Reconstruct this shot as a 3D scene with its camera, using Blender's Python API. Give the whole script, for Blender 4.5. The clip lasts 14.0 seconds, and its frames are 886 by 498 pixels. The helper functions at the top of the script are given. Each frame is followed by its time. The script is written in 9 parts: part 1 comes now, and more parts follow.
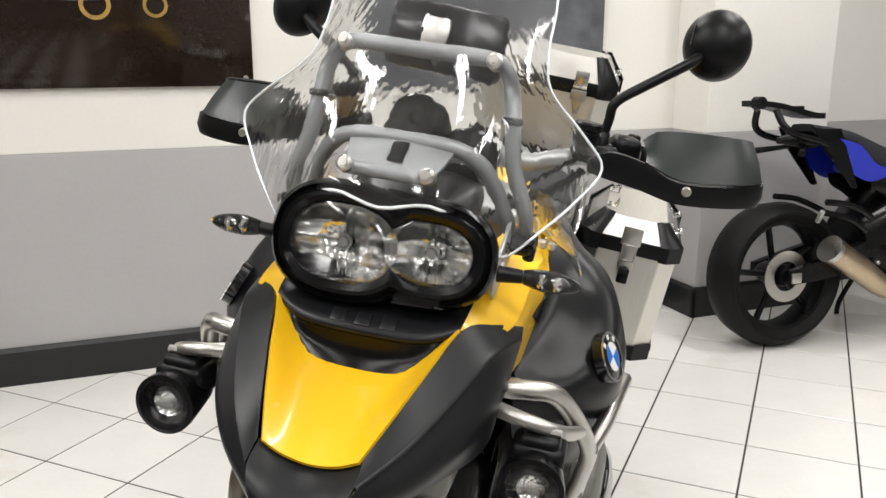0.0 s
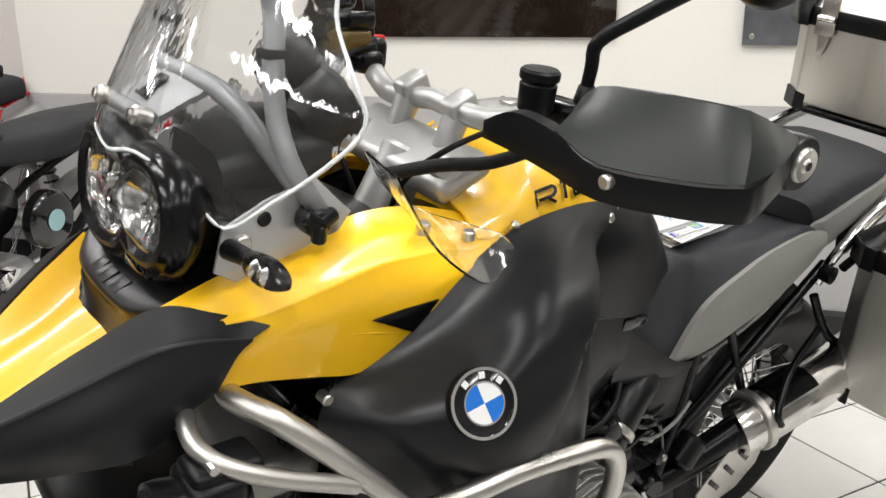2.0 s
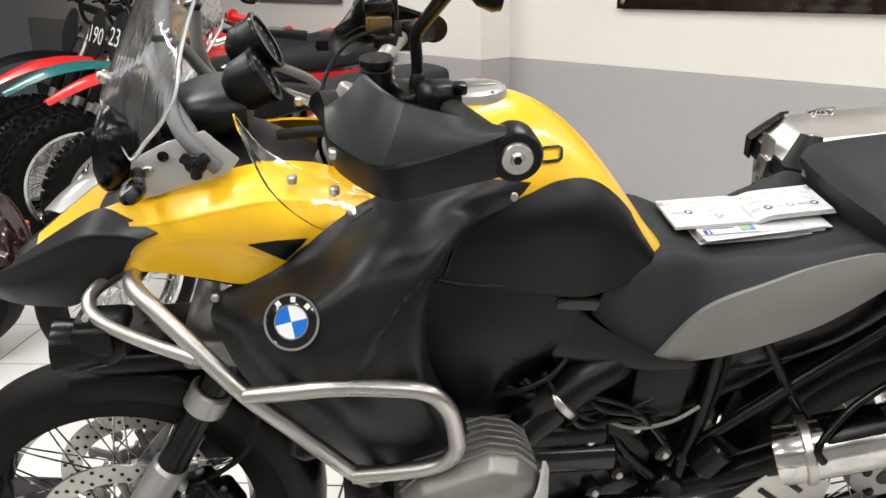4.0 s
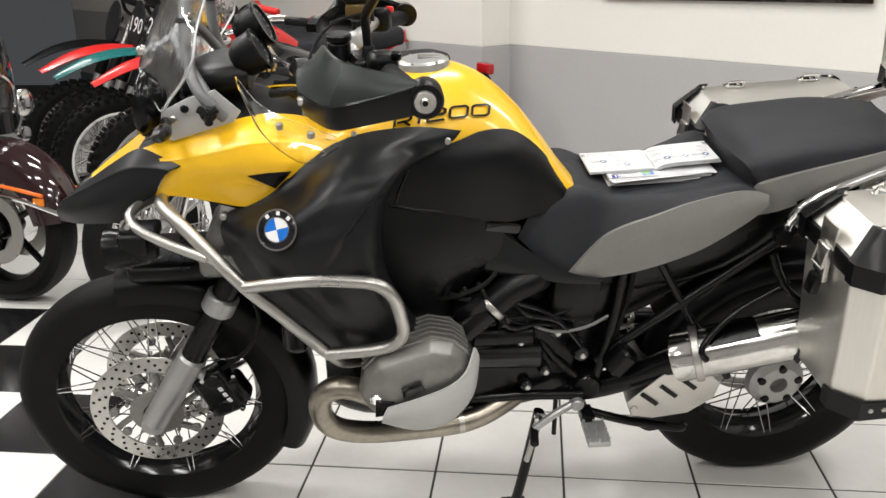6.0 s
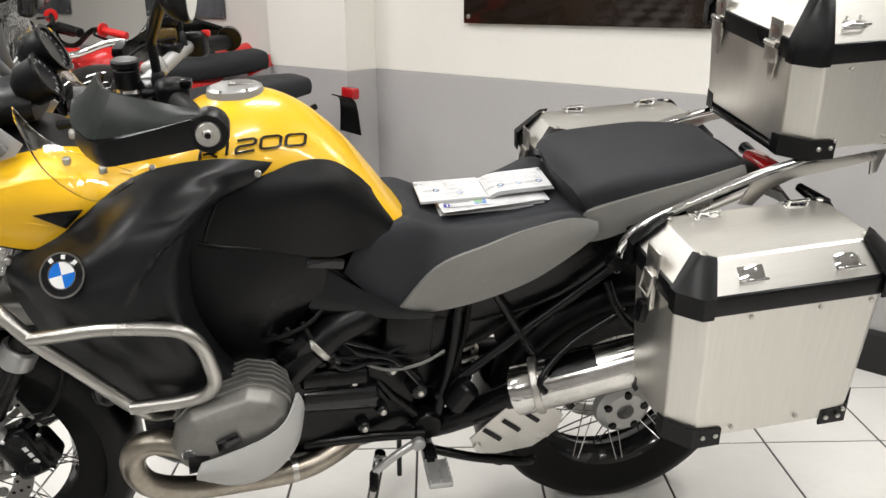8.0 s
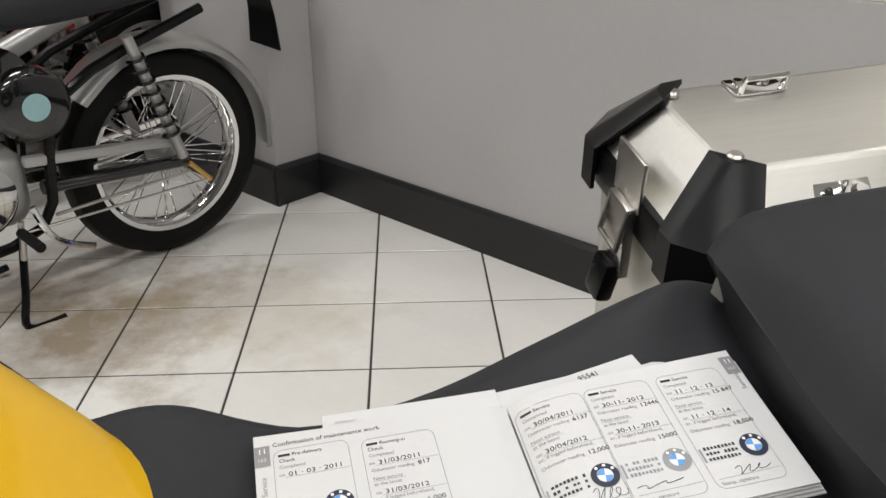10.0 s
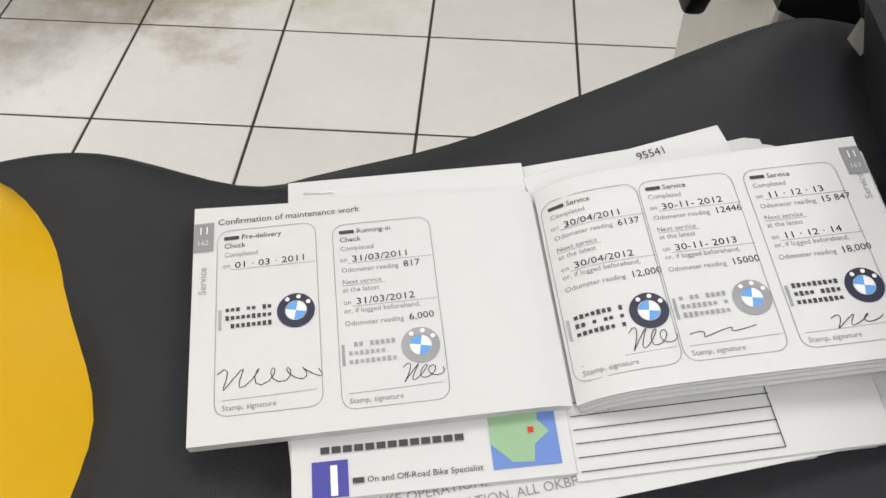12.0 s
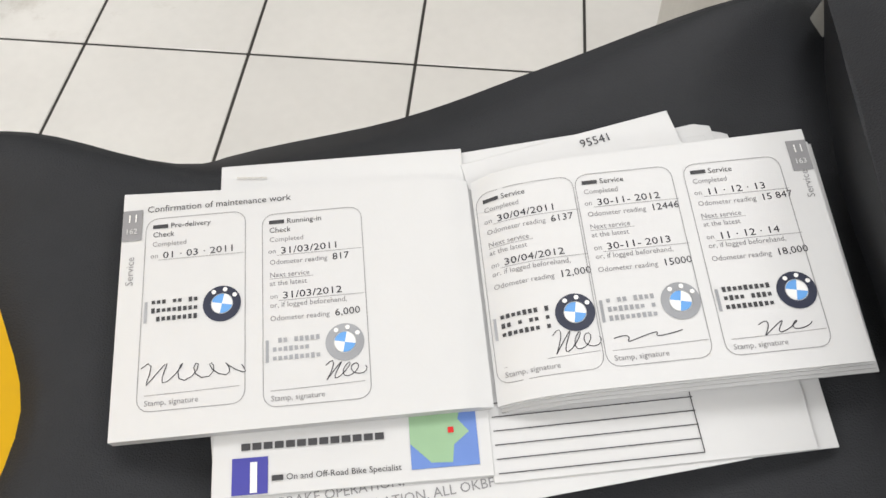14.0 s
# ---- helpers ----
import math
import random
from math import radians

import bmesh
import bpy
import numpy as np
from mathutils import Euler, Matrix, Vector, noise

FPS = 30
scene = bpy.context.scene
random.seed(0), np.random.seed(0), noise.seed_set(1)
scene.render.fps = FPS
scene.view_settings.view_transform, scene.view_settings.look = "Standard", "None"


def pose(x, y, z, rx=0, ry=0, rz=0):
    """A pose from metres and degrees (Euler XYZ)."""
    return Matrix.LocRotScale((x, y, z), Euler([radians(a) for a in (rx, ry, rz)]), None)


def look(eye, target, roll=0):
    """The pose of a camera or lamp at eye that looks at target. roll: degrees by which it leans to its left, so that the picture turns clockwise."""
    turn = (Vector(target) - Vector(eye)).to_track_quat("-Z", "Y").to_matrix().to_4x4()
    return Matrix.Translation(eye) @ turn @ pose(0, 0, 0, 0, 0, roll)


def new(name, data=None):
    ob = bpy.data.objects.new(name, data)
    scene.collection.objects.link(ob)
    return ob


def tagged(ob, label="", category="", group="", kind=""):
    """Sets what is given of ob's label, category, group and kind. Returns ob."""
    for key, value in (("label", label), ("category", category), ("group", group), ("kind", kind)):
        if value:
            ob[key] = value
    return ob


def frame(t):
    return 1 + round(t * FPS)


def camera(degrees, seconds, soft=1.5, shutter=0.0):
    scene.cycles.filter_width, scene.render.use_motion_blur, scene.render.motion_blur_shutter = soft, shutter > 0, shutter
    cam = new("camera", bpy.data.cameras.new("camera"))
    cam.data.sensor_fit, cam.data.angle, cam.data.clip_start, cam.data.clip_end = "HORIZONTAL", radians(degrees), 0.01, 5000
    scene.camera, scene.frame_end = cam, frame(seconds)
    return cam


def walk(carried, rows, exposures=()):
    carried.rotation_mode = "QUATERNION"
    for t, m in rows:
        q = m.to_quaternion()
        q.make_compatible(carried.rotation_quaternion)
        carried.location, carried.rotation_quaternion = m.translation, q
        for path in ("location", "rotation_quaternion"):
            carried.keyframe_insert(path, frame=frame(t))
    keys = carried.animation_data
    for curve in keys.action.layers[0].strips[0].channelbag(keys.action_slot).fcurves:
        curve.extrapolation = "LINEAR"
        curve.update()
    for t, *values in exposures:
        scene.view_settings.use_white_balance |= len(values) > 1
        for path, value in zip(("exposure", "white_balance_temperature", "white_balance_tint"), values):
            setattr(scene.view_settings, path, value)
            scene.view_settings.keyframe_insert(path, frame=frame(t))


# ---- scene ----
cam = camera(55.9, 14.0)

PATH = [
    (0, (-1.038, -0.776, 1.293), (0.742, 0.003, 0.818), 0.1),
    (0.5, (-0.828, -0.954, 1.259), (0.814, 0.079, 0.777), -0.0),
    (1, (-0.623, -1.072, 1.242), (0.804, 0.233, 0.733), -0.1),
    (1.5, (-0.405, -1.11, 1.236), (0.783, 0.407, 0.699), -0.4),
    (2, (-0.272, -1.222, 1.239), (0.623, 0.479, 0.687), -0.4),
    (2.5, (-0.134, -1.43, 1.272), (0.409, 0.424, 0.756), -0.5),
    (3, (0.035, -1.504, 1.295), (0.291, 0.396, 0.726), -0.5),
    (3.5, (0.238, -1.504, 1.283), (0.274, 0.408, 0.699), -0.5),
    (3.7, (0.314, -1.51, 1.273), (0.261, 0.395, 0.664), -0.6),
    (5.8, (0.591, -1.891, 1.27), (0.317, -0.016, 0.631), -1.1),
    (6, (0.592, -1.922, 1.279), (0.376, -0.038, 0.643), -1.1),
    (6.5, (0.605, -1.946, 1.281), (0.52, -0.047, 0.661), -1.0),
    (7, (0.616, -1.974, 1.282), (0.593, -0.068, 0.678), -0.8),
    (7.5, (0.664, -1.963, 1.277), (0.667, -0.052, 0.685), -0.6),
    (8, (0.736, -1.823, 1.274), (0.758, 0.088, 0.685), -0.6),
    (8.2, (0.751, -1.705, 1.264), (0.783, 0.206, 0.675), -0.7),
    (10.3, (0.78, -0.322, 1.148), (0.864, 1.413, 0.157), 0.1),
    (10.5, (0.769, -0.304, 1.136), (0.833, 1.369, 0.042), 0.4),
    (11, (0.791, -0.315, 1.156), (0.79, 1.204, -0.145), 0.8),
    (11.5, (0.808, -0.291, 1.163), (0.757, 1.128, -0.245), 0.7),
    (12, (0.812, -0.274, 1.136), (0.736, 1.036, -0.373), 0.6),
    (12.5, (0.816, -0.259, 1.136), (0.726, 0.96, -0.447), 0.3),
    (13, (0.821, -0.26, 1.136), (0.728, 0.921, -0.475), 0.4),
    (13.5, (0.822, -0.259, 1.142), (0.726, 0.903, -0.482), 0.3),
    (14, (0.844, -0.244, 1.151), (0.747, 0.911, -0.479), 0.3),
]
walk(cam, [(t, look(eye, target, roll)) for t, eye, target, roll in PATH],
     exposures=((0, 0.27), (2.0, 0.37), (3.0, 0.42), (6.5, 0.35), (8.2, 0.29), (10.3, -0.28), (11, -0.46), (11.5, -0.2), (12.5, -0.2), (13.4, -0.1), (14, -0.1)))

# ---- world and lights ----
world = bpy.data.worlds.new("dim_interior")
scene.world = world
world.use_nodes = True
world.node_tree.nodes["Background"].inputs[0].default_value = (0.9, 0.95, 1.0, 1)
world.node_tree.nodes["Background"].inputs[1].default_value = 0.05
scene.view_settings.exposure = 0.0

CEIL = 2.75
LAMPS = [(x, y) for x in (-2.6, -0.9, 0.8, 2.5) for y in (-2.9, -1.2, 0.5)] + [(-2.6, 2.2), (-0.9, 2.0)]
for lx, ly in LAMPS:
    ld = bpy.data.lights.new("ceiling_lamp", "AREA")
    ld.shape, ld.size, ld.size_y = "RECTANGLE", 0.9, 0.16
    ld.energy, ld.color = 17.0, (1.0, 0.982, 0.962)
    lo = new("ceiling_lamp", ld)
    lo.matrix_world = Matrix.Translation((lx, ly, CEIL - 0.045)) @ pose(0, 0, 0, 0, 0, 45)

# ---- materials ----
def mat(name, color, rough=0.5, metal=0.0, var=0.1, scale=6.0, fine=90.0, bump=0.0, bscale=300.0, coat=0.0, rvar=0.08,
        transmission=0.0, ior=1.45, emit=0.0, spec=0.5, stretch=None, dirt=None, dirt_scale=1.2, rand=0.0):
    """A surface with colour variation at two scales, uneven gloss and fine relief."""
    m = bpy.data.materials.new(name)
    m.use_nodes = True
    nt = m.node_tree
    n, link = nt.nodes, nt.links.new
    b = n["Principled BSDF"]
    tc = n.new("ShaderNodeTexCoord")
    src = tc.outputs["Object"]
    if stretch:
        mp = n.new("ShaderNodeMapping")
        mp.inputs["Scale"].default_value = stretch
        link(src, mp.inputs[0])
        src = mp.outputs[0]
    def tex(sc, det):
        t = n.new("ShaderNodeTexNoise")
        t.inputs["Scale"].default_value, t.inputs["Detail"].default_value = sc, det
        link(src, t.inputs["Vector"])
        return t.outputs["Fac"]
    big, small = tex(scale, 3.0), tex(fine, 2.0)
    add = n.new("ShaderNodeMath"); add.operation = "MULTIPLY_ADD"
    link(small, add.inputs[0]); add.inputs[1].default_value = 0.5; link(big, add.inputs[2])
    ramp = n.new("ShaderNodeMapRange")
    link(add.outputs[0], ramp.inputs[0])
    ramp.inputs[1].default_value, ramp.inputs[2].default_value = 0.45, 1.05
    ramp.inputs[3].default_value, ramp.inputs[4].default_value = 1 - var, 1 + var
    col = n.new("ShaderNodeMix"); col.data_type, col.blend_type = "RGBA", "MULTIPLY"
    col.inputs[0].default_value = 1.0
    col.inputs[6].default_value = (*color, 1)
    link(ramp.outputs[0], col.inputs[7])
    out = col.outputs[2]
    if rand:
        oi = n.new("ShaderNodeObjectInfo")
        r2 = n.new("ShaderNodeMapRange")
        link(oi.outputs["Random"], r2.inputs[0])
        r2.inputs[3].default_value, r2.inputs[4].default_value = 1 - rand, 1 + rand
        c2 = n.new("ShaderNodeMix"); c2.data_type, c2.blend_type = "RGBA", "MULTIPLY"
        c2.inputs[0].default_value = 1.0
        link(out, c2.inputs[6]); link(r2.outputs[0], c2.inputs[7])
        out = c2.outputs[2]
    if dirt:
        ge = n.new("ShaderNodeNewGeometry")
        dn = n.new("ShaderNodeTexNoise")
        dn.inputs["Scale"].default_value, dn.inputs["Detail"].default_value, dn.inputs["Roughness"].default_value = dirt_scale, 7.0, 0.65
        link(ge.outputs["Position"], dn.inputs["Vector"])
        dr = n.new("ShaderNodeMapRange")
        link(dn.outputs["Fac"], dr.inputs[0])
        dr.inputs[1].default_value, dr.inputs[2].default_value = dirt[3], dirt[4]
        dr.inputs[3].default_value, dr.inputs[4].default_value = 0.0, dirt[5]
        c3 = n.new("ShaderNodeMix"); c3.data_type = "RGBA"
        link(dr.outputs[0], c3.inputs[0]); link(out, c3.inputs[6])
        c3.inputs[7].default_value = (*dirt[:3], 1)
        out = c3.outputs[2]
    link(out, b.inputs["Base Color"])
    b.inputs["Metallic"].default_value = metal
    rr = n.new("ShaderNodeMapRange")
    link(big, rr.inputs[0])
    rr.inputs[1].default_value, rr.inputs[2].default_value = 0.3, 0.7
    rr.inputs[3].default_value, rr.inputs[4].default_value = max(0.0, rough - rvar), min(1.0, rough + rvar)
    link(rr.outputs[0], b.inputs["Roughness"])
    b.inputs["IOR"].default_value = ior
    b.inputs["Specular IOR Level"].default_value = spec
    b.inputs["Coat Weight"].default_value = coat
    b.inputs["Coat Roughness"].default_value = 0.04
    b.inputs["Transmission Weight"].default_value = transmission
    if emit:
        b.inputs["Emission Color"].default_value = (*color, 1)
        b.inputs["Emission Strength"].default_value = emit
    if bump:
        bt = tex(bscale, 3.0)
        bp = n.new("ShaderNodeBump")
        bp.inputs["Strength"].default_value, bp.inputs["Distance"].default_value = bump, 0.002
        link(bt, bp.inputs["Height"]); link(bp.outputs[0], b.inputs["Normal"])
    return m


YELLOW = mat("yellow_paint", (0.83, 0.48, 0.010), 0.33, var=0.03, coat=0.35, rvar=0.05)
BLACKP = mat("matt_black_plastic", (0.0030, 0.0031, 0.0036), 0.34, var=0.18, bump=0.10, bscale=900, spec=0.27)
GREYP = mat("charcoal_metallic_paint", (0.0060, 0.0064, 0.0074), 0.37, metal=0.0, var=0.12, fine=900, bump=0.03, bscale=1500, spec=0.36)
GLOSSK = mat("gloss_black_plastic", (0.008, 0.008, 0.009), 0.13, var=0.1, rvar=0.04)
SATINK = mat("satin_black_metal", (0.003, 0.003, 0.0034), 0.25, var=0.25, bump=0.05, bscale=500, spec=0.28)
RUBBER = mat("tyre_rubber", (0.005, 0.005, 0.005), 0.55, var=0.25, bump=0.15, bscale=600, spec=0.2)
STEEL = mat("brushed_stainless", (0.52, 0.505, 0.475), 0.33, metal=1.0, var=0.08, fine=300, bump=0.05, bscale=800)
ALU = mat("brushed_aluminium", (0.64, 0.625, 0.585), 0.40, metal=1.0, var=0.07, fine=160, bump=0.10, bscale=220, stretch=(1, 1, 0.06))
ALUH = mat("brushed_aluminium_lid", (0.68, 0.665, 0.625), 0.40, metal=1.0, var=0.07, fine=160, bump=0.08, bscale=220, stretch=(0.06, 1, 1))
CAST = mat("cast_grey_metal", (0.24, 0.235, 0.22), 0.42, metal=0.7, var=0.14, bump=0.15, bscale=700)
SILVER = mat("silver_paint", (0.42, 0.42, 0.41), 0.36, metal=0.6, var=0.07, bump=0.05, bscale=900)
CHROME = mat("chrome", (0.78, 0.78, 0.78), 0.07, metal=1.0, var=0.04, rvar=0.04)
HEADER = mat("heat_stained_steel", (0.34, 0.305, 0.255), 0.34, metal=1.0, var=0.25, scale=14)
SEATK = mat("black_seat_vinyl", (0.021, 0.0225, 0.026), 0.55, var=0.15, bump=0.35, bscale=1400, spec=0.3)
SEATG = mat("grey_seat_vinyl", (0.20, 0.197, 0.183), 0.58, var=0.08, bump=0.3, bscale=1400, spec=0.3)
GUARD = mat("smoke_grey_plastic", (0.0135, 0.0175, 0.0155), 0.30, var=0.08, bump=0.03, bscale=900)
CLEAR = mat("clear_acrylic", (0.93, 0.94, 0.945), 0.035, var=0.0, transmission=1.0, ior=1.45, rvar=0.01)
SCREENM = mat("worn_clear_acrylic", (0.93, 0.94, 0.945), 0.05, var=0.04, transmission=1.0, ior=1.62, rvar=0.04, bump=0.75, bscale=26, stretch=(1, 1, 0.22))
WHITEP = mat("white_print", (0.80, 0.80, 0.79), 0.5, var=0.03)
BLUE = mat("badge_blue", (0.01, 0.16, 0.62), 0.22, var=0.03, coat=0.5)
RED = mat("red_plastic", (0.62, 0.018, 0.016), 0.30, var=0.08, coat=0.3)
REDL = mat("red_lens", (0.45, 0.008, 0.01), 0.12, var=0.05, coat=0.6)
AMBER = mat("amber_lens", (0.80, 0.22, 0.02), 0.15, var=0.05, coat=0.5)
GOLD = mat("brass_gold", (0.72, 0.46, 0.14), 0.28, metal=0.9, var=0.08)
MAROON = mat("dark_maroon_paint", (0.020, 0.006, 0.008), 0.10, var=0.05, coat=1.0, rvar=0.03)
GLOSSB = mat("gloss_black_paint", (0.008, 0.008, 0.009), 0.10, var=0.05, coat=0.8, rvar=0.03)
SPORTB = mat("blue_paint", (0.012, 0.025, 0.42), 0.20, var=0.05, coat=0.8)
TEAL = mat("teal_paint", (0.01, 0.13, 0.13), 0.25, var=0.06, coat=0.5)
BRONZE = mat("bronze_exhaust", (0.50, 0.40, 0.28), 0.30, metal=1.0, var=0.15)
REFLECT = mat("lamp_reflector", (0.72, 0.72, 0.71), 0.14, metal=1.0, var=0.03, rvar=0.03)
DIAL = mat("dial_face", (0.012, 0.012, 0.013), 0.35, var=0.1)
PAPER = mat("white_paper", (0.60, 0.605, 0.61), 0.62, var=0.015, bump=0.02, bscale=400)
INK = mat("print_ink", (0.04, 0.04, 0.045), 0.6, var=0.1)
INKG = mat("grey_print", (0.24, 0.24, 0.25), 0.6, var=0.1)
PEN = mat("pen_ink", (0.025, 0.025, 0.035), 0.5, var=0.1)
TILEW = mat("white_ceramic_tile", (0.80, 0.785, 0.75), 0.16, var=0.035, scale=5, fine=40, rand=0.035, rvar=0.05,
            dirt=(0.30, 0.22, 0.13, 0.62, 0.82, 0.45), dirt_scale=1.1, bump=0.02, bscale=30)


def oil_stain(m, cx, cy, rx, ry, tint, amount):
    """A brown spill with ragged edges round one spot of the floor, over the tile colour."""
    nt = m.node_tree
    n, link = nt.nodes, nt.links.new
    b = n["Principled BSDF"]
    old = b.inputs["Base Color"].links[0].from_socket
    ge = n.new("ShaderNodeNewGeometry")
    mp = n.new("ShaderNodeMapping")
    mp.inputs["Location"].default_value = (-cx / rx, -cy / ry, 0)
    mp.inputs["Scale"].default_value = (1 / rx, 1 / ry, 0)
    link(ge.outputs["Position"], mp.inputs[0])
    ln = n.new("ShaderNodeVectorMath"); ln.operation = "LENGTH"
    link(mp.outputs[0], ln.inputs[0])
    ns = n.new("ShaderNodeTexNoise")
    ns.inputs["Scale"].default_value, ns.inputs["Detail"].default_value, ns.inputs["Roughness"].default_value = 4.5, 8.0, 0.68
    link(ge.outputs["Position"], ns.inputs["Vector"])
    ad = n.new("ShaderNodeMath"); ad.operation = "MULTIPLY_ADD"
    link(ns.outputs["Fac"], ad.inputs[0]); ad.inputs[1].default_value = -2.6; link(ln.outputs["Value"], ad.inputs[2])
    mr = n.new("ShaderNodeMapRange")
    link(ad.outputs[0], mr.inputs[0])
    mr.inputs[1].default_value, mr.inputs[2].default_value = -0.25, -1.25
    mr.inputs[3].default_value, mr.inputs[4].default_value = 0.0, amount
    mx = n.new("ShaderNodeMix"); mx.data_type = "RGBA"
    link(mr.outputs[0], mx.inputs[0]); link(old, mx.inputs[6])
    mx.inputs[7].default_value = (*tint, 1)
    link(mx.outputs[2], b.inputs["Base Color"])


oil_stain(TILEW, -0.14, 1.68, 0.50, 0.52, (0.24, 0.165, 0.08), 0.78)
oil_stain(TILEW, 0.32, 1.66, 0.42, 0.34, (0.46, 0.37, 0.24), 0.45)
TILEK = mat("black_ceramic_tile", (0.012, 0.012, 0.013), 0.18, var=0.15, rand=0.15, rvar=0.05)
GROUT = mat("dark_grout", (0.045, 0.042, 0.038), 0.85, var=0.3, bump=0.3, bscale=200)
WALLW = mat("white_wall_paint", (0.78, 0.76, 0.71), 0.62, var=0.035, scale=1.3, fine=60, bump=0.10, bscale=160)
WALLG = mat("grey_wall_paint", (0.42, 0.41, 0.41), 0.55, var=0.05, scale=1.1, fine=60, bump=0.10, bscale=160)
SKIRT = mat("black_skirting_paint", (0.014, 0.014, 0.015), 0.38, var=0.2, bump=0.05, bscale=120)
CEILM = mat("ceiling_paint", (0.60, 0.59, 0.57), 0.7, var=0.03)
WALLD = mat("plain_wall_paint", (0.50, 0.49, 0.475), 0.6, var=0.05, scale=1.2, bump=0.05, bscale=160)


# ---- mesh helpers ----
def obj(name, bm, material, parent=None, label="", smooth=True, m=None):
    me = bpy.data.meshes.new(name)
    bmesh.ops.recalc_face_normals(bm, faces=bm.faces)
    bm.to_mesh(me)
    bm.free()
    if smooth:
        me.shade_smooth()
        me.set_sharp_from_angle(angle=radians(38))
    for mm in (material if isinstance(material, (list, tuple)) else [material]):
        me.materials.append(mm)
    ob = new(name, me)
    if parent is not None:
        ob.parent = parent
    if m is not None:
        ob.matrix_basis = m
    if label:
        ob["label"] = label
    return ob


def part(name, bm, material, parent, label="", smooth=True, m=None):
    return obj(name, bm, material, parent, label, smooth, m)


def thing(name, label, category, m=None, group="", kind=""):
    e = new(name)
    e.empty_display_size = 0.05
    if m is not None:
        e.matrix_world = m
    return tagged(e, label, category, group, kind)


def cat(points, n=4, closed=False):
    """A Catmull-Rom line through the points, n steps to each stretch."""
    p = [Vector(q) for q in points]
    k = len(p)
    out = []
    for i in range(k if closed else k - 1):
        a, b, c, d = (p[(i + j) % k] if closed else p[min(max(i + j, 0), k - 1)] for j in (-1, 0, 1, 2))
        for s in range(n):
            t = s / n
            out.append(0.5 * ((2 * b) + (c - a) * t + (2 * a - 5 * b + 4 * c - d) * t * t + (3 * b - a - 3 * c + d) * t ** 3))
    if not closed:
        out.append(p[-1])
    return out


def add_tube(bm, points, r, seg=10, n=4, smooth=True, closed=False, cap=True, r_end=None):
    line = cat(points, n, closed) if smooth else [Vector(q) for q in points]
    rings, k = [], len(line)
    up = Vector((0, 0, 1))
    for i, q in enumerate(line):
        a = line[i - 1] if i else (line[-1] if closed else q)
        b = line[(i + 1) % k] if (i < k - 1 or closed) else q
        d = (b - a).normalized()
        side = d.cross(up)
        if side.length < 0.15:
            side = d.cross(Vector((0, 1, 0)))
        side.normalize()
        top = side.cross(d)
        rr = r if r_end is None else r + (r_end - r) * i / (k - 1)
        rings.append([bm.verts.new(q + rr * (math.cos(2 * math.pi * j / seg) * side + math.sin(2 * math.pi * j / seg) * top)) for j in range(seg)])
        if len(rings) > 1:
            best = min(range(seg), key=lambda s: sum((rings[-1][(j + s) % seg].co - rings[-2][j].co).length_squared for j in range(0, seg, 2)))
            rings[-1] = rings[-1][best:] + rings[-1][:best]
    pairs = list(zip(rings, rings[1:])) + ([(rings[-1], rings[0])] if closed else [])
    for u, v in pairs:
        for j in range(seg):
            bm.faces.new((u[j], u[(j + 1) % seg], v[(j + 1) % seg], v[j]))
    if cap and not closed:
        bm.faces.new(rings[0][::-1])
        bm.faces.new(rings[-1])
    return bm


def tube(points, r, **k):
    return add_tube(bmesh.new(), points, r, **k)


def add_cyl(bm, a, b, r, r2=None, seg=16, bevel=0.0):
    a, b = Vector(a), Vector(b)
    d = (b - a)
    ln = d.length
    rot = d.to_track_quat("Z", "Y").to_matrix().to_4x4()
    r2 = r if r2 is None else r2
    prof = [(0, 0), (r - bevel, 0), (r, bevel), (r2, ln - bevel), (r2 - bevel, ln), (0, ln)] if bevel else [(0, 0), (r, 0), (r2, ln), (0, ln)]
    return add_lathe(bm, prof, Matrix.Translation(a) @ rot, seg)


def add_lathe(bm, prof, m=Matrix.Identity(4), seg=32, closed=False):
    """Turns a profile of (radius, height) round the z axis of m."""
    rings = []
    for r, z in prof:
        if r < 1e-6:
            rings.append([bm.verts.new(m @ Vector((0, 0, z)))])
        else:
            rings.append([bm.verts.new(m @ Vector((r * math.cos(2 * math.pi * j / seg), r * math.sin(2 * math.pi * j / seg), z))) for j in range(seg)])
    pairs = list(zip(rings, rings[1:])) + ([(rings[-1], rings[0])] if closed else [])
    for u, v in pairs:
        for j in range(seg):
            k = (j + 1) % seg
            f = [u[j % len(u)], u[k % len(u)], v[k % len(v)], v[j % len(v)]]
            f = [x for i, x in enumerate(f) if x not in f[:i]]
            if len(f) > 2:
                bm.faces.new(f)
    return bm


def lathe(prof, m=Matrix.Identity(4), seg=32, closed=False):
    return add_lathe(bmesh.new(), prof, m, seg, closed)


def add_box(bm, c, s, bevel=0.0, m=None, seg=2):
    b2 = bmesh.new()
    bmesh.ops.create_cube(b2, size=1.0)
    for v in b2.verts:
        v.co = Vector((v.co.x * s[0], v.co.y * s[1], v.co.z * s[2]))
    if bevel:
        bmesh.ops.bevel(b2, geom=b2.edges[:], offset=bevel, segments=seg, affect="EDGES", profile=0.5)
    mm = Matrix.Translation(c) @ (m or Matrix.Identity(4))
    join(bm, b2, mm)
    return bm


